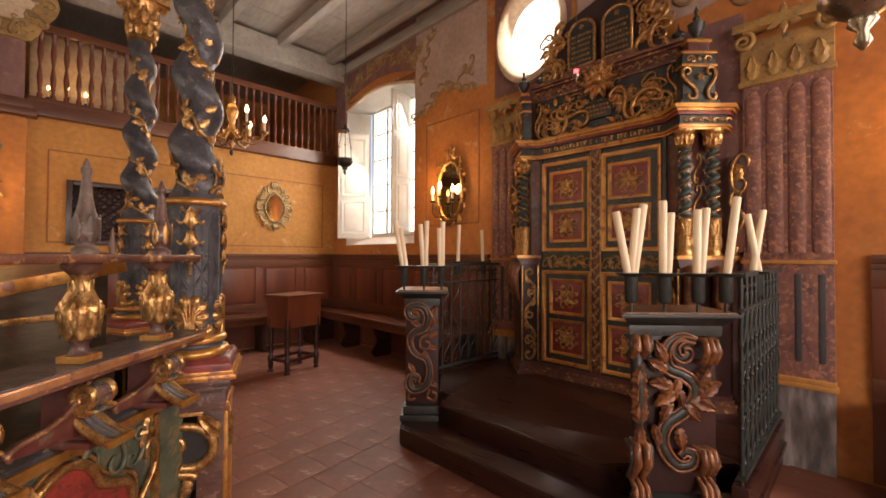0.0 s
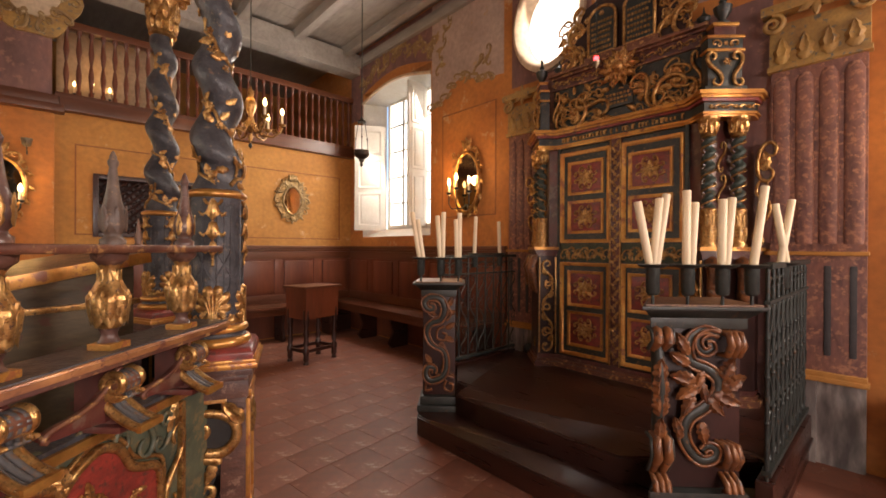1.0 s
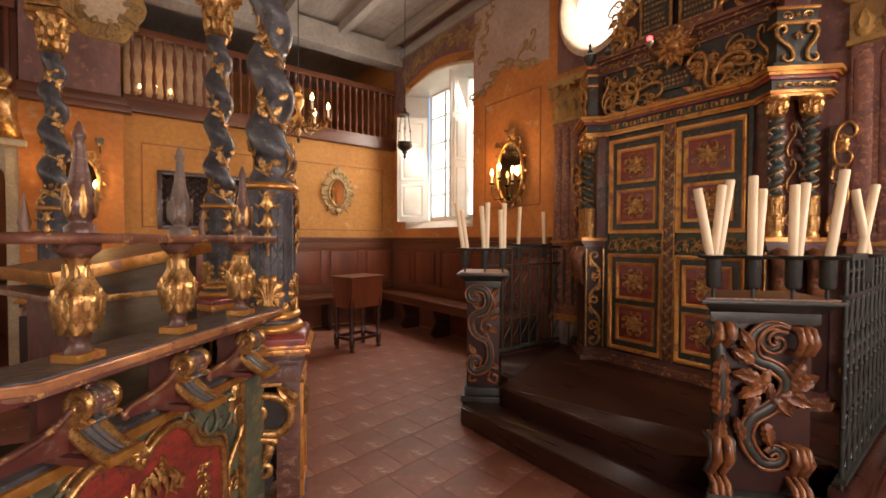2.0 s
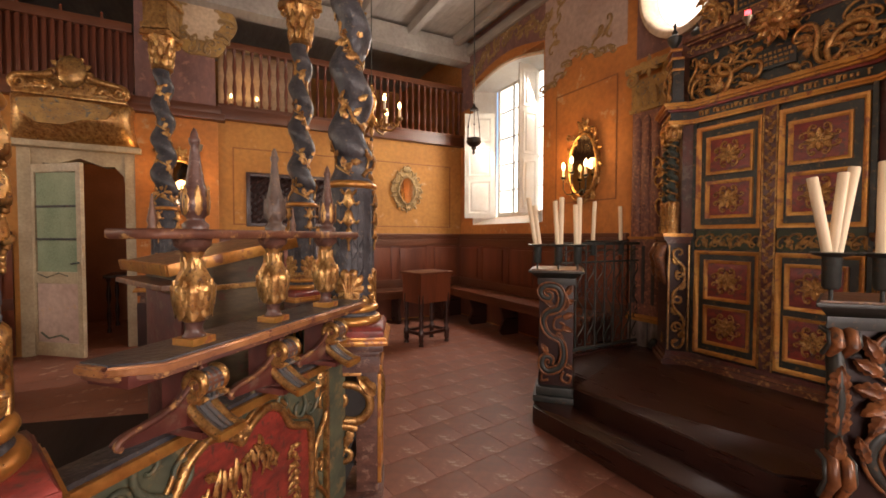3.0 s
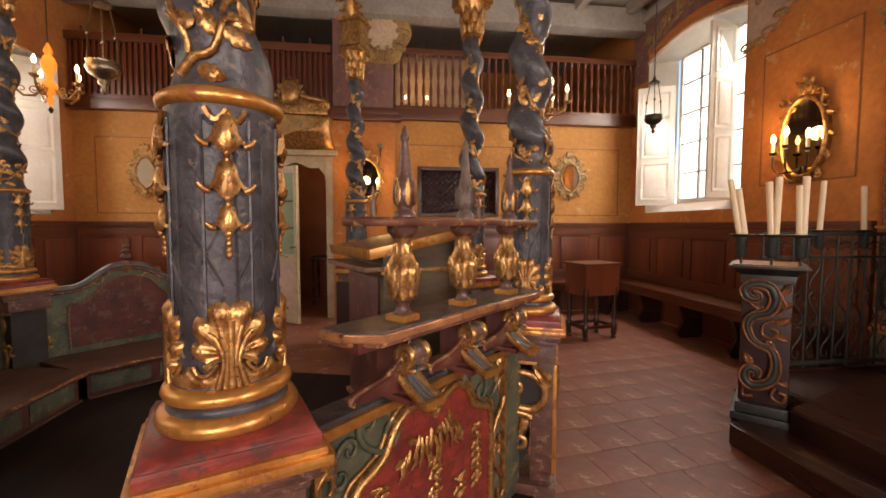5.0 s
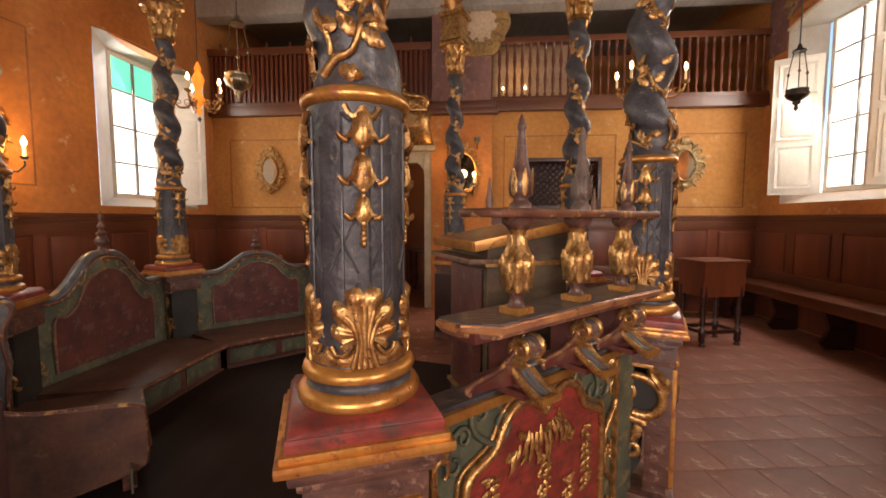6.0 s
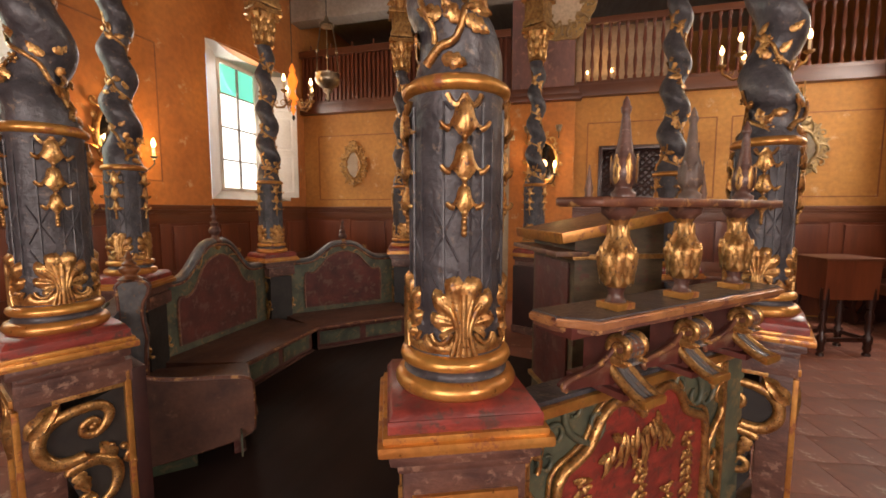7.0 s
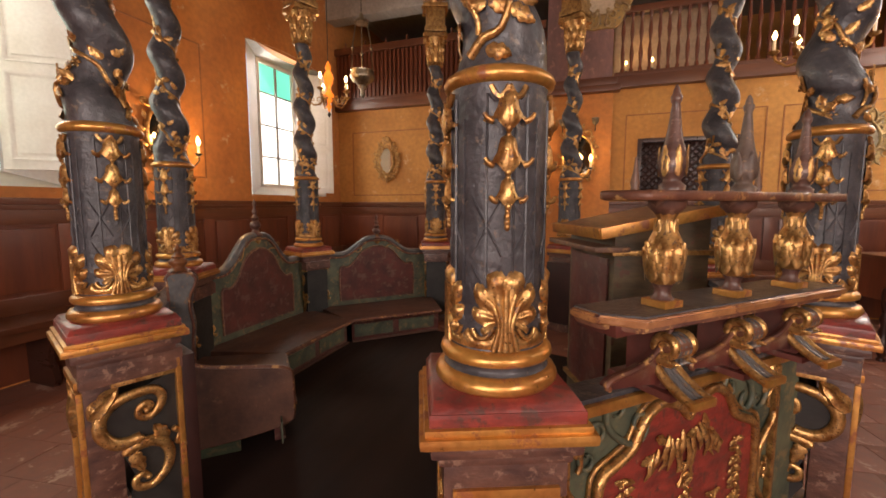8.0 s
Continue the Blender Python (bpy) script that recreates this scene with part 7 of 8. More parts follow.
for u, z in ((3.86, 3.55), (3.80, 3.75), (3.72, 3.95), (3.66, 4.15), (3.05, 3.42), (3.2, 3.36)):
    add_scroll(bm, "S", 9, 0.22, 0.10, -u, z, 0.014, -0.008, rr.uniform(-30, 30), 1, 30, 6)
    leaf(bm, 0, 0, 0.07, 0.12, 0, 4, 0.2, pose(-u, -0.006, z, 0, rr.uniform(-150, 150), 0))
part("wavy_border", bm, SCROLLP, orn)
bm = BM()
for u, z, w in ((0.8, 3.25, 0.4), (0.45, 3.1, 0.35), (0.1, 3.2, 0.4), (1.2, 3.5, 0.4)):
    add_scroll(bm, "C", 9, w, w * 0.5, -u, z, 0.024, -0.008, rr.uniform(30, 120), 1, 36, 6)
part("upper_scrolls", bm, SCROLLP, orn)
rim = thing("window_arch_moulding", pose(XE, WIN_E[1], WIN_E[2], 0, 0, -90), "cream moulded arch edge of the tall window", "moulding")
WE = WIN_E[1] - WIN_E[0]
part("arch_edge", tube(BM(), [(WE * i / 16, -0.012, 2.06 + 0.14 * math.sin(math.pi * i / 16)) for i in range(17)], 0.022, 7), CREAM, rim)

# ---- mirrors, sconces, chandeliers, hanging lamps ----


def bulb(parent, x, y, z, s=1.0, m=None):
    part("candle_tube", lathe(BM(), [(0.010 * s, -0.085 * s), (0.010 * s, -0.005)], 10), WAX, parent, m=pose(x, y, z))
    part("bulb", lathe(BM(), [(0.006 * s, -0.006), (0.013 * s, 0.012 * s), (0.014 * s, 0.024 * s), (0.008 * s, 0.044 * s), (0.001, 0.058 * s)], 10), FLAME, parent, "lit warm candle bulb", m=pose(x, y, z))


def cartouche(m, w, h, mt, label):
    """Wall mirror in a carved rocaille frame; local front is -y, centre at the origin."""
    c = thing("wall_mirror", m, label, "mirror", "rocaille wall mirrors")
    N = 32
    o = [(w * 0.27 * math.cos(2 * math.pi * i / N) * (1 + 0.08 * math.cos(8 * math.pi * i / N)), h * 0.30 * math.sin(2 * math.pi * i / N) - h * 0.05) for i in range(N)]
    part("glass", plate(BM(), o, -0.03, -0.02), MIRROR, c)
    f = [(w * 0.47 * math.cos(2 * math.pi * i / N) * (1 + 0.10 * math.cos(12 * math.pi * i / N)), h * 0.44 * math.sin(2 * math.pi * i / N) * (1 + 0.05 * math.cos(10 * math.pi * i / N)) - h * 0.03) for i in range(N)]
    part("backboard", plate(BM(), f, -0.02, 0.0), mt, c)
    bm = tube(BM(), [(x, -0.035, z) for x, z in o + o[:1]], 0.014, 7)
    r = random.Random(4)
    for i in range(10):
        a = 2 * math.pi * i / 10
        add_scroll(bm, "C", 9, h * 0.20, w * 0.17, w * 0.38 * math.cos(a), h * 0.37 * math.sin(a) - h * 0.04, 0.011, -0.028, math.degrees(a) + 90, 1 if i % 2 else -1, 26, 6)
        leaf(bm, 0, 0, 0.05, 0.075, 0, 3, 0.3, pose(w * 0.40 * math.cos(a + 0.3), -0.022, h * 0.40 * math.sin(a + 0.3) - h * 0.04, 0, -math.degrees(a + 0.3) + 90, 0))
    for k in (-1, 0, 1):
        leaf(bm, 0, 0, w * 0.22, h * 0.15, 0, 4, 0.3, pose(0, -0.03, h * 0.36, 0, k * 32, 0))
    leaf(bm, 0, 0, w * 0.2, h * 0.10, 0, 4, 0.3, pose(0, -0.03, -h * 0.40, 0, 180, 0))
    part("carved_frame", bm, mt, c)
    return c


def sconce_arms(c, bulbs, z0, root=(0, -0.03)):
    for x, y, z in bulbs:
        part("arm", tube(BM(), [(root[0], root[1], z0), (x * 0.35, y * 0.5, z0 - 0.05), (x * 0.8, y * 0.9, z0 - 0.055), (x, y, z0), (x, y, z - 0.10)], 0.007, 6), IRON, c)
        part("drip_cup", lathe(BM(), [(0.008, -0.03), (0.028, -0.010), (0.032, 0.002), (0.012, 0.004)], 12), IRON, c, m=pose(x, y, z - 0.088))
        bulb(c, x, y, z, 1.4)


cartouche(pose(2.48, YN, 2.01), 0.50, 0.68, SILVER_GILT, "small silver-gilt rocaille wall mirror")
cartouche(pose(-3.25, YN, 1.98), 0.42, 0.66, GOLD_OLD, "small dull gilt rocaille wall mirror")


def oval_mirror(m, label, w, h, bulbs, z0):
    c = thing("mirror_sconce", m, label, "mirror sconce", "oval gilt mirrors with lights")
    N = 36
    o = [(w * 0.36 * math.cos(2 * math.pi * i / N), h * 0.38 * math.sin(2 * math.pi * i / N) - h * 0.08) for i in range(N)]
    part("glass", plate(BM(), o, -0.035, -0.025), MIRROR_DARK, c)
    part("backboard", plate(BM(), [(x * 1.15, z * 1.12) for x, z in o], -0.025, 0.0), GOLD_OLD, c)
    bm = tube(BM(), [(x * 1.06, -0.04, z * 1.05) for x, z in o + o[:1]], 0.020, 8)
    for i in range(14):
        a = 2 * math.pi * i / 14
        leaf(bm, 0, -0.02, 0.055, 0.085, 0, 4, 0.35, pose(w * 0.42 * math.cos(a), -0.035, h * 0.43 * math.sin(a) - h * 0.08, 0, 90 - math.degrees(a) + 40, 0))
    for s in (-1, 1):
        add_scroll(bm, "S", 10, 0.17, 0.08, s * w * 0.30, h * 0.27, 0.014, -0.04, s * 40, s, 30, 7)
        add_scroll(bm, "C", 9, 0.14, 0.07, s * w * 0.20, -h * 0.46, 0.012, -0.04, s * 60, s, 30, 7)
    for k in (-1, 0, 1):
        leaf(bm, 0, -0.02, 0.075, 0.15, 0, 4, 0.3, pose(0, -0.04, h * 0.36, 0, k * 35, 0))
    blob(bm, 0, -0.05, h * 0.36, 0.03, 0.02, 0.03)
    part("carved_frame", bm, GOLD, c)
    sconce_arms(c, bulbs, z0)
    return c


oval_mirror(pose(XE, 3.35, 2.12, 0, 0, -90), "oval gilt mirror with lit candle sconce", 0.52, 0.86, [(-0.16, -0.16, -0.10), (0.0, -0.20, -0.06), (0.13, -0.13, -0.10)], -0.32)
lamp("sconce_glow_east", "POINT", pose(XE - 0.24, 3.40, 2.10), 12.0, WARM, 0.06)
oval_mirror(pose(-0.46, YN - 0.06, 1.95), "oval gilt mirror with glass candle cups on the pier", 0.50, 0.70, [(-0.15, -0.14, -0.12), (0.16, -0.14, -0.12)], -0.28)
lamp("sconce_glow_pier", "POINT", pose(-0.46, YN - 0.28, 1.90), 9.0, WARM, 0.06)
oval_mirror(pose(XW, 3.05, 1.98, 0, 0, 90), "oval gilt mirror with lit candle sconce", 0.48, 0.66, [(-0.20, -0.15, -0.15), (0.24, -0.15, -0.12)], -0.28)
lamp("sconce_glow_west", "POINT", pose(XW + 0.26, 3.08, 1.88), 16.0, WARM, 0.06)
oval_mirror(pose(XE, -0.45, 2.0, 0, 0, -90), "oval gilt mirror with lit candle sconce", 0.50, 0.80, [(-0.15, -0.16, -0.10), (0.15, -0.16, -0.10)], -0.32)
lamp("sconce_glow_south", "POINT", pose(XE - 0.30, -0.40, 2.05), 7.0, WARM, 0.06)
# glass cups above the pier mirror
for x in (-0.20, 0.20):
    g = thing("glass_cup", pose(-0.46 + x, YN - 0.17, 2.28), "small clear glass oil cup on the pier", "glass cup")
    part("cup", lathe(BM(), [(0.02, 0), (0.035, 0.02), (0.045, 0.08), (0.042, 0.082), (0.03, 0.025)], 14), SILVER, g)
    part("arm", tube(BM(), [(0, 0, 0), (0, 0.05, -0.05), (0, 0.11, -0.06)], 0.006, 5), IRON, g)


def chandelier(m, drop, n, r, mt, label, lit):
    c = thing("chandelier", m, label, "chandelier", "hanging chandeliers")
    part("stem", lathe(BM(), [(0.004, -0.30), (0.018, -0.27), (0.03, -0.24), (0.012, -0.21), (0.05, -0.16), (0.06, -0.12), (0.03, -0.08), (0.02, -0.04), (0.045, 0.02), (0.058, 0.07), (0.04, 0.12), (0.022, 0.15), (0.035, 0.18), (0.018, 0.22), (0.006, 0.25)], 18), mt, c, "turned gilded stem")
    part("chain", tube(BM(), [(0, 0, 0.25), (0, 0, drop)], 0.005, 5), IRON, c)
    for i in range(n):
        a = 2 * math.pi * i / n + 0.3
        ca, sa = math.cos(a), math.sin(a)
        pts = [(q * ca, q * sa, z) for q, z in ((0.04, -0.14), (0.10, -0.22), (r * 0.7, -0.23), (r * 0.95, -0.17), (r, -0.11))]
        bm = tube(BM(), pts, [0.011, 0.012, 0.011, 0.010, 0.008], 7)
        for q, z in ((0.10, -0.21), (r * 0.75, -0.22)):
            b0 = [(px * ca, px * sa, pz) for px, _, pz in spiral(q, z + 0.045, 0.035, 0.008, -math.pi / 2, 1.2, 16)]
            tube(bm, b0, 0.006, 5)
        part("arm", bm, GOLD_OLD, c)
        part("drip_cup", lathe(BM(), [(0.01, -0.02), (0.034, -0.004), (0.038, 0.01), (0.012, 0.01)], 12), GOLD_OLD, c, m=pose(r * ca, r * sa, -0.105))
        part("candle_tube", lathe(BM(), [(0.011, -0.095), (0.011, -0.004)], 10), WAX, c, m=pose(r * ca, r * sa, 0.0))
        part("bulb", lathe(BM(), [(0.007, -0.006), (0.016, 0.014), (0.018, 0.03), (0.010, 0.055), (0.001, 0.072)], 10), FLAME if i in lit else BULB_OFF, c, "candle bulb", m=pose(r * ca, r * sa, 0.0))
    part("pendant", lathe(BM(), [(0.004, -0.36), (0.02, -0.33), (0.006, -0.30)], 10), IRON, c)
    return c


chandelier(pose(1.36, 4.30, 2.62, 0, 0, 20), ZC - 2.62, 6, 0.29, GOLD, "gilded wooden chandelier with lit candle bulbs", (0, 1, 2, 3, 4, 5))
lamp("chandelier_glow_a", "POINT", pose(1.36, 4.30, 2.80), 6, WARM, 0.2)
chandelier(pose(-3.12, 4.30, 2.62, 0, 0, 50), ZC - 2.62, 5, 0.24, AMBER, "chandelier with amber glass stem and lit bulbs", (0, 1, 2, 3, 4))
lamp("chandelier_glow_b", "POINT", pose(-3.12, 4.30, 2.80), 7, WARM, 0.2)


def hanging_lamp(m, drop, s, mt, label):
    h = thing("hanging_lamp", m, label, "hanging lamp", "hanging sanctuary lamps")
    part("bowl", lathe(BM(), [(r * s, z * s) for r, z in ((0.004, -0.12), (0.018, -0.10), (0.010, -0.075), (0.030, -0.055), (0.026, -0.04), (0.070, -0.01), (0.085, 0.02), (0.075, 0.04), (0.080, 0.055), (0.050, 0.06))], 20), mt, h)
    part("cap", lathe(BM(), [(r * s, z * s) for r, z in ((0.05, 0.36), (0.045, 0.375), (0.02, 0.39), (0.012, 0.42), (0.004, 0.43))], 16), mt, h)
    for k in range(3):
        a = k * 2 * math.pi / 3
        part("chain", tube(BM(), [(0.078 * s * math.cos(a), 0.078 * s * math.sin(a), 0.05 * s), (0.07 * s * math.cos(a), 0.07 * s * math.sin(a), 0.20 * s), (0.04 * s * math.cos(a), 0.04 * s * math.sin(a), 0.365 * s)], 0.004 * s, 5), mt, h)
        part("bead", blob(BM(), 0.07 * s * math.cos(a), 0.07 * s * math.sin(a), 0.19 * s, 0.012 * s, 0.012 * s, 0.014 * s), mt, h)
    part("hanging_rod", tube(BM(), [(0, 0, 0.42 * s), (0, 0, drop)], 0.005, 5), IRON, h)
    return h


hanging_lamp(pose(2.27, 3.74, 2.24), ZC - 2.24, 0.95, IRON_LAMP, "dark bronze hanging lamp on a thin rod")
hanging_lamp(pose(-2.80, 4.50, 2.70), ZC - 2.70, 1.7, SILVER, "tarnished silver hanging lamp on chains")
hanging_lamp(pose(2.15, 0.00, 2.24), ZC - 2.24, 1.5, SILVER, "tarnished silver hanging lamp on chains")
# lights in the gallery
for x, y, z in ((0.10, 6.35, 3.12), (0.26, 6.30, 3.15), (0.42, 6.4, 3.14)):
    g = thing("gallery_candle", pose(x, y, z), "small lit candle bulb in the gallery", "candle light")
    bulb(g, 0, 0, 0, 0.9)
    part("stand", lathe(BM(), [(0.03, 2.86 - z), (0.01, 2.90 - z), (0.008, -0.10), (0.02, -0.09), (0.012, -0.08)], 10), IRON, g)
lamp("gallery_glow", "POINT", pose(0.3, 6.25, 3.35), 1.0, WARM, 0.1)

# ---- door on the gallery wall ----
dr = tagged(new("door_1"), "cream double door frame with shaped head, standing open", "door", "", "structure")
dr.matrix_basis = pose(-1.39, YN, 0)
bm = BM()
for s in (-1, 1):
    box(bm, s * 0.45 - 0.055, s * 0.45 + 0.055, -0.05, 0.20, 0, 2.20, 0.010)
o = [(-0.40, 1.80), (-0.38, 1.95), (-0.30, 2.05), (-0.20, 2.04), (-0.10, 2.08), (0, 2.12)]
o = o + [(-x, z) for x, z in o[-2::-1]] + [(0.40, 2.20), (-0.40, 2.20)]
plate(bm, o, -0.03, 0.12)
part("door_frame", bm, CREAM_PAINT, dr, "cream painted moulded frame")
part("lintel", bx(-0.56, 0.56, -0.14, 0.0, 2.20, 2.27, 0.02), CREAM_PAINT, dr)
# open leaf swung into the room, with panes above and a panel below
leafm = pose(-0.40, -0.02, 0, 0, 0, -40)
bm = BM()
W = 0.66
for a in ((0, 0.06, 0.02, 2.02), (W - 0.06, W, 0.02, 2.02), (0.06, W - 0.06, 0.02, 0.16), (0.06, W - 0.06, 0.78, 0.90), (0.06, W - 0.06, 1.93, 2.02)):
    box(bm, a[0], a[1], -0.02, 0.02, a[2], a[3], 0.005)
lf = part("door_leaf", bm, CREAM_PAINT, dr, "cream door leaf with green-tinted panes", m=leafm)
part("lower_panel", bx(0.06, W - 0.06, -0.010, 0.010, 0.16, 0.78, 0.004), PINK, lf)
bm = BM()
for z in (1.24, 1.58):
    box(bm, 0.06, W - 0.06, -0.012, 0.012, z - 0.012, z + 0.012, 0.003)
part("glazing_bar", bm, IRON_PAINT, lf)
part("pane", bx(0.06, W - 0.06, -0.003, 0.003, 0.90, 1.93), GREEN_GLASS, lf)
bm = tube(BM(), [(0.10, -0.014, 0.26), (0.20, -0.014, 0.20), (0.36, -0.014, 0.24), (0.46, -0.014, 0.20)], 0.010, 6)
tube(bm, [(0.08, -0.014, 0.88), (0.2, -0.014, 0.84), (0.36, -0.014, 0.89), (0.48, -0.014, 0.86)], 0.010, 6)
part("leaf_moulding", bm, GREEN, lf)
part("door_handle", tube(BM(), [(W - 0.03, -0.02, 1.0), (W - 0.03, -0.05, 1.0), (W - 0.09, -0.055, 0.99)], 0.009, 6), IRON, lf)
# carved canopy above the door
cn = thing("door_canopy", pose(-1.39, YN, 0), "gilded carved canopy with cartouche above the door", "canopy")
secs = [(0.54, 0.16, 2.27), (0.52, 0.22, 2.34), (0.50, 0.30, 2.44), (0.49, 0.33, 2.54), (0.50, 0.30, 2.64), (0.51, 0.26, 2.70)]
bm = BM()
rings = []
for hw, dp, z in secs:
    rings.append([bm.verts.new((hw * x, -dp * y, z)) for x, y in ((-1, 0), (-1, 0.55), (-0.93, 0.85), (-0.75, 1), (-0.4, 1.04), (0, 1.06), (0.4, 1.04), (0.75, 1), (0.93, 0.85), (1, 0.55), (1, 0))])
for a, b in zip(rings, rings[1:]):
    for i in range(10):
        bm.faces.new((a[i], a[i + 1], b[i + 1], b[i]))
bm.faces.new(rings[0][::-1])
bm.faces.new(rings[-1])
part("canopy_body", bm, GOLD, cn)
part("inscription_scroll", plate(BM(), [(-0.40, 2.62), (-0.1, 2.66), (0.25, 2.64), (0.36, 2.60), (0.30, 2.50), (0.10, 2.47), (-0.05, 2.40), (-0.25, 2.40), (-0.38, 2.50)], -0.375, -0.345), CAPOCHRE, cn, "worn cream scroll with faint lettering bars")
for i, (x0, x1) in enumerate(((-0.28, 0.26), (-0.32, 0.24), (-0.27, 0.05), (-0.2, -0.05))):
    x, bm = x0, BM()
    while x < x1:
        box(bm, x, x + 0.03, -0.379, -0.374, 2.61 - i * 0.055, 2.618 - i * 0.055)
        x += 0.042
    part("lettering_bars", bm, GOLD_OLD, cn)
bm = BM()
for s in (-1, 1):
    pts = spiral(s * 0.40, 2.80, 0.075, 0.015, math.pi / 2, -1.5 * s, 34, -0.26)
    tube(bm, pts, [0.032 - 0.016 * i / 34 for i in range(35)], 9)
    tube(bm, [(s * 0.14, -0.27, 2.93), (s * 0.22, -0.27, 2.90), (s * 0.32, -0.27, 2.885), (s * 0.40, -0.26, 2.875)], [0.04, 0.036, 0.034, 0.032], 9)
    for i in range(4):
        leaf(bm, 0, -0.03, 0.07, 0.12, 0, 4, 0.3, pose(s * (0.16 + 0.06 * i), -0.27, 2.79, 0, s * (40 + 30 * i), 0))
box(bm, -0.46, 0.46, -0.28, 0, 2.70, 2.74, 0.012)
part("pediment_scroll", bm, GOLD, cn)
bm = blob(BM(), 0, -0.26, 2.97, 0.13, 0.05, 0.17, 2)
for a in range(12):
    leaf(bm, 0, 0.10, 0.06, 0.09, 0, 4, 0.3, pose(0, -0.25, 2.97, 0, a * 30, 0))
part("crest_boss", bm, GOLD_OLD, cn, "worn gilded oval boss with leaves")
part("pediment_back", bx(-0.42, 0.42, -0.24, 0, 2.74, 2.90, 0.01), GOLD_OLD, cn)

# painted and carved cartouche on the upper pier
ct = thing("pier_cartouche", pose(-0.22, YN - 0.08, 3.86), "ochre and cream carved cartouche on the pier", "cartouche")
N = 30
f = [(0.36 * math.cos(2 * math.pi * i / N) * (1 + 0.08 * math.cos(10 * math.pi * i / N)), 0.44 * math.sin(2 * math.pi * i / N) * (1 + 0.06 * math.cos(12 * math.pi * i / N))) for i in range(N)]
part("shield", plate(BM(), f, -0.04, 0.0), CAPOCHRE, ct)
part("inner_field", plate(BM(), [(x * 0.55, z * 0.6) for x, z in f], -0.055, -0.04), CREAM, ct)
bm = BM()
for i in range(10):
    a = 2 * math.pi * i / 10
    add_scroll(bm, "C", 9, 0.18, 0.09, 0.27 * math.cos(a), 0.33 * math.sin(a), 0.016, -0.05, math.degrees(a) + 90, 1 if i % 2 else -1, 28, 6)
    leaf(bm, 0, 0, 0.06, 0.10, 0, 3, 0.3, pose(0.17 * math.cos(a), -0.055, 0.20 * math.sin(a), 0, 90 - math.degrees(a), 0))
part("scroll_edge", bm, SCROLLP, ct)

# lattice in the opening
gr = thing("lattice_grille", pose(0.25, YN, 1.40), "dark wooden diagonal lattice grille in the wall opening", "grille")
GW, GH = 1.17, 0.70
bm = BM()
for a in ((0, 0.05, 0, GH), (GW - 0.05, GW, 0, GH), (0.05, GW - 0.05, 0, 0.05), (0.05, GW - 0.05, GH - 0.05, GH)):
    box(bm, a[0], a[1], -0.012, 0.06, a[2], a[3], 0.006)
part("grille_frame", bm, WOOD_DARK, gr)
def clip_bar(x0, s):
    """Ends of a 45-degree bar through (x0, 0.05) with slope s, inside the frame."""
    pts = []
    for z in (0.05, GH - 0.05):
        pts.append((x0 + s * (z - 0.05), z))
    (xa, za_), (xb, zb_) = pts
    lo, hi = 0.05, GW - 0.05
    t0, t1 = 0.0, 1.0
    dx = xb - xa
    for bound, sign in ((lo, 1), (hi, -1)):
        fa, fb = sign * (xa - bound), sign * (xb - bound)
        if fa < 0 and fb < 0:
            return None
        if fa < 0:
            t0 = max(t0, fa / (fa - fb))
        if fb < 0:
            t1 = min(t1, fa / (fa - fb))
    if t1 - t0 < 0.05:
        return None
    return [(xa + dx * t, za_ + (zb_ - za_) * t) for t in (t0, t1)]
for s, y in ((1, 0.016), (-1, 0.028)):
    x0 = -0.7
    while x0 < GW + 0.7:
        c = clip_bar(x0, s)
        if c:
            (xa, z1), (xb, z2) = c
            part("lattice_bar", tube(BM(), [(xa, y, z1), (xb, y, z2)], 0.011, 4), WOOD_DARK, gr)
        x0 += 0.085
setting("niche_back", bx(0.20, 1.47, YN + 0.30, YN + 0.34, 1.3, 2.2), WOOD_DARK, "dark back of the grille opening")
# room seen through the door
setting("back_room_wall", bx(-2.6, -0.4, YN + 1.9, YN + 2.0, 0, 2.7), TERRA, "red-brown plaster wall of the room beyond")
setting("back_room_side", bx(-2.7, -2.6, YN + 0.35, YN + 2.0, 0, 2.7), TERRA, "red-brown plaster side wall of the room beyond")
setting("back_room_side_b", bx(-0.5, -0.4, YN + 0.35, YN + 1.9, 0, 2.7), TERRA, "red-brown plaster side wall of the room beyond")
# added fill that brightens the room beyond, without a fitting
lamp("back_room_lamp", "POINT", pose(-1.9, YN + 1.0, 2.2), 5, WARM, 0.1)
t2 = thing("side_table", pose(-1.0, YN + 1.2, 0), "dark wooden table in the room beyond", "table")
part("tabletop", bx(-0.4, 0.4, -0.3, 0.3, 0.72, 0.76, 0.008), WOOD_DARK, t2)
for x in (-0.35, 0.35):
    for y in (-0.25, 0.25):
        part("leg", lathe(BM(), baluster_prof(0.72, 0.03), 10), WOOD_DARK, t2, m=pose(x, y, 0))

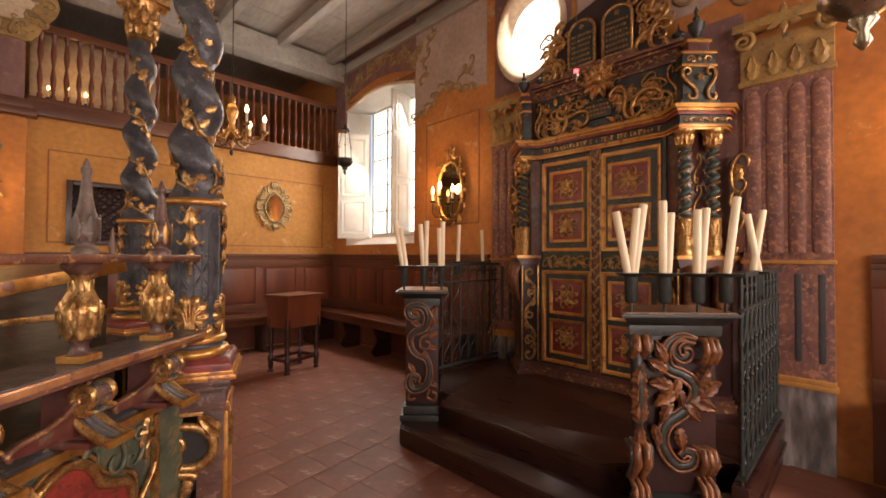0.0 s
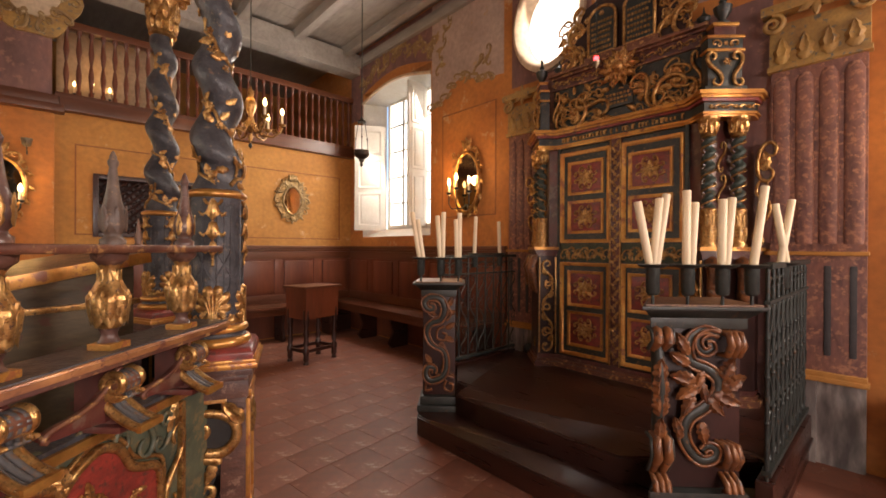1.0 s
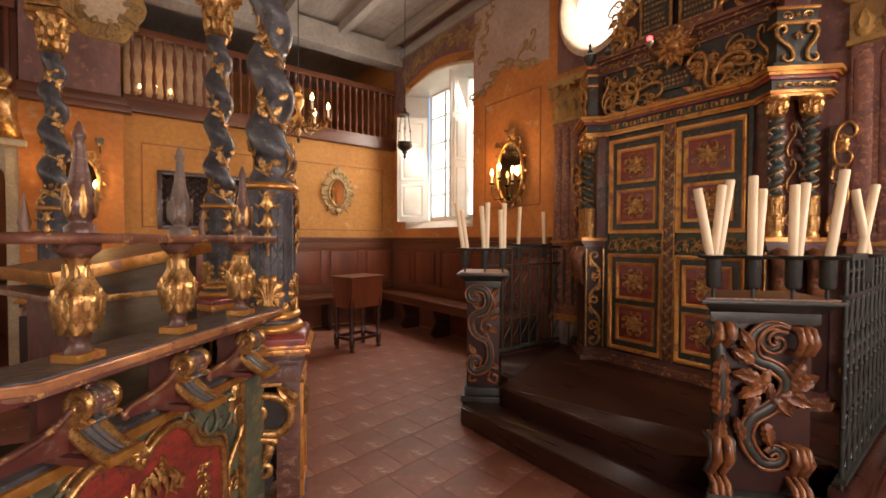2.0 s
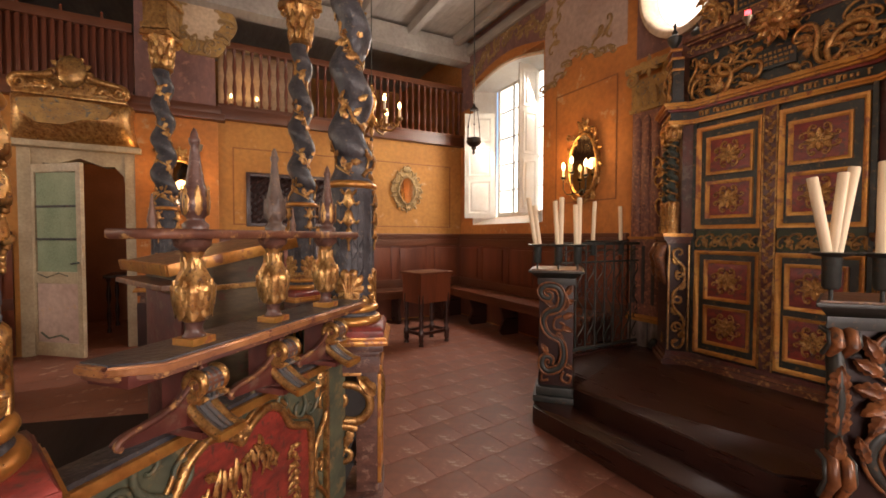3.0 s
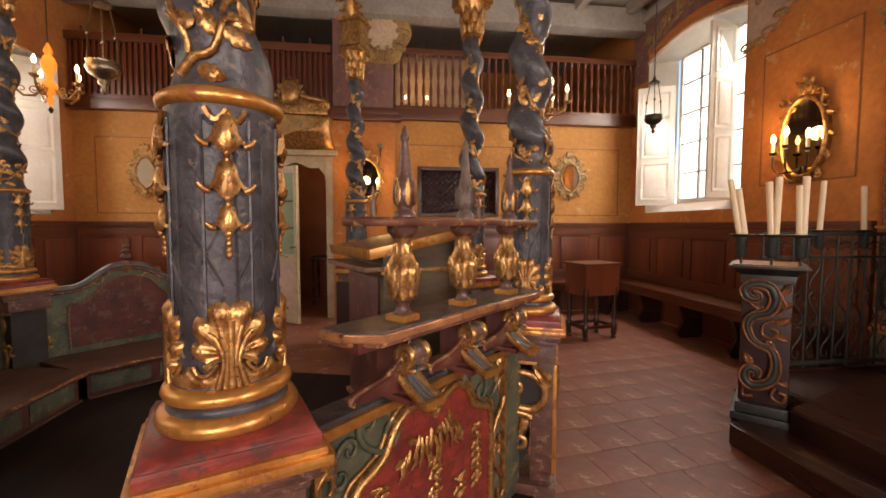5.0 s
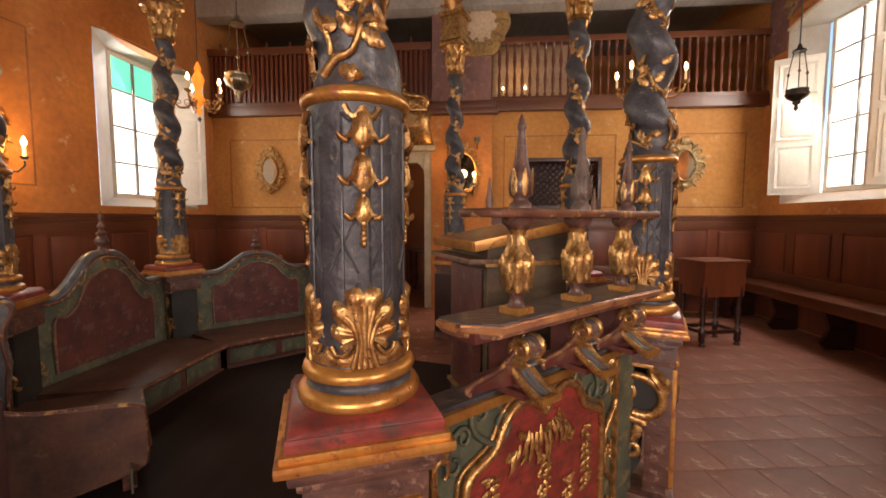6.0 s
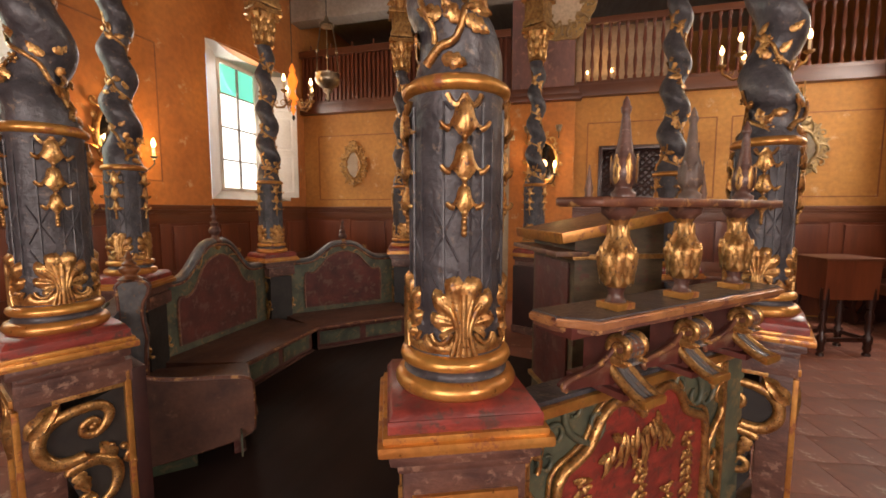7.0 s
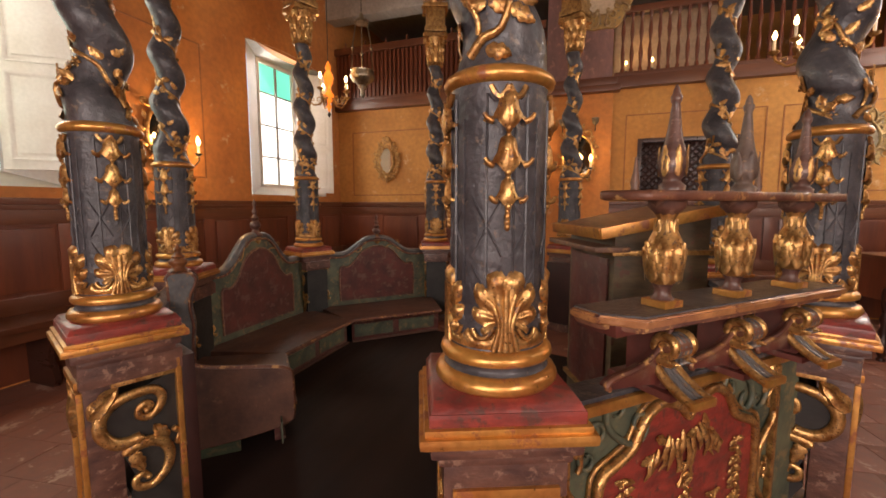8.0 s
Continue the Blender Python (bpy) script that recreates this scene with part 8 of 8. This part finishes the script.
# ---- low stool-desk ----
st = thing("wooden_stand", pose(2.15, 4.60, 0, 0, 0, 14), "dark walnut stand with sloping box on turned legs", "stand")
bm = BM()
w0, d0 = 0.23, 0.17
o = [(-d0, 0.50), (d0, 0.50), (d0 + 0.01, 0.84), (-d0 - 0.01, 0.84)]
plate(bm, o, -w0, w0, pose(0, 0, 0, 0, 0, 90))
part("box", bm, WOOD, st)
bm = bx(-w0 - 0.03, w0 + 0.03, -d0 - 0.03, d0 + 0.03, 0.84, 0.862, 0.006)
part("lid", bm, WOOD_H, st)
prof = [(0.022, 0), (0.024, 0.015), (0.014, 0.03), (0.024, 0.06), (0.020, 0.10), (0.026, 0.12), (0.026, 0.17), (0.014, 0.19), (0.024, 0.24), (0.016, 0.29), (0.025, 0.34), (0.016, 0.40), (0.024, 0.46), (0.026, 0.52), (0.026, 0.60)]
for x in (-0.20, 0.20):
    for y in (-0.14, 0.14):
        part("leg", lathe(BM(), [(r * 1.35, z) for r, z in prof], 12), WOOD_DARK, st, m=pose(x, y, 0))
for a in ((-0.20, 0.20, -0.155, -0.125), (-0.20, 0.20, 0.125, 0.155)):
    part("stretcher", bx(a[0], a[1], a[2], a[3], 0.125, 0.16, 0.005), WOOD_DARK, st)
for x in (-0.20, 0.20):
    part("stretcher", bx(x - 0.015, x + 0.015, -0.125, 0.125, 0.125, 0.16, 0.005), WOOD_DARK, st)
# small dark ball-like weight beside the ark
tagged(part("door_weight", blob(BM(), 3.36, 2.44, 0.322, 0.05, 0.05, 0.055, 2), IRON), "small dark round weight on the ark platform", "weight")

# ---- terracotta floor tiles, laid last ----
TS = 0.27
floor_ob = bpy.data.objects["floor"]
rr = random.Random(17)
tile_meshes = []
for k in range(4):
    b = bx(-TS / 2 + 0.0025, TS / 2 - 0.0012, -TS / 2 + 0.0025, TS / 2 - 0.0012, -0.02, 0.0, 0.0007)
    tile_meshes.append(link_mesh("tile", b, TILE))
rest = BM()
count = 0
ca, sa = math.cos(radians(8)), math.sin(radians(8))
for i in range(-30, 30):
    for j in range(-30, 30):
        u, v = i * TS + (TS / 2 if j % 2 else 0), j * TS
        x, y = u * ca - v * sa, u * sa + v * ca + 2.0
        if not (XW - 0.1 < x < XE + 0.1 and YS < y < YN + 2.0):
            continue
        tilt = (rr.uniform(-0.10, 0.10), rr.uniform(-0.10, 0.10), 8 + rr.uniform(-0.8, 0.8))
        dz = rr.uniform(-0.0005, 0.0004)
        near = 0.2 < x < 3.4 and 1.0 < y < 5.9
        if near and count < 300:
            ob = new("tile", tile_meshes[rr.randrange(4)])
            ob.parent = floor_ob
            ob.matrix_basis = pose(x, y, dz, *tilt)
            count += 1
        else:
            box(rest, -TS / 2 + 0.0025, TS / 2 - 0.0012, -TS / 2 + 0.0025, TS / 2 - 0.0012, -0.02, 0.0, 0, pose(x, y, dz, *tilt))
ob = part("tile_field", rest, TILE_ISLAND, floor_ob)
ob["kind"] = "stuff"
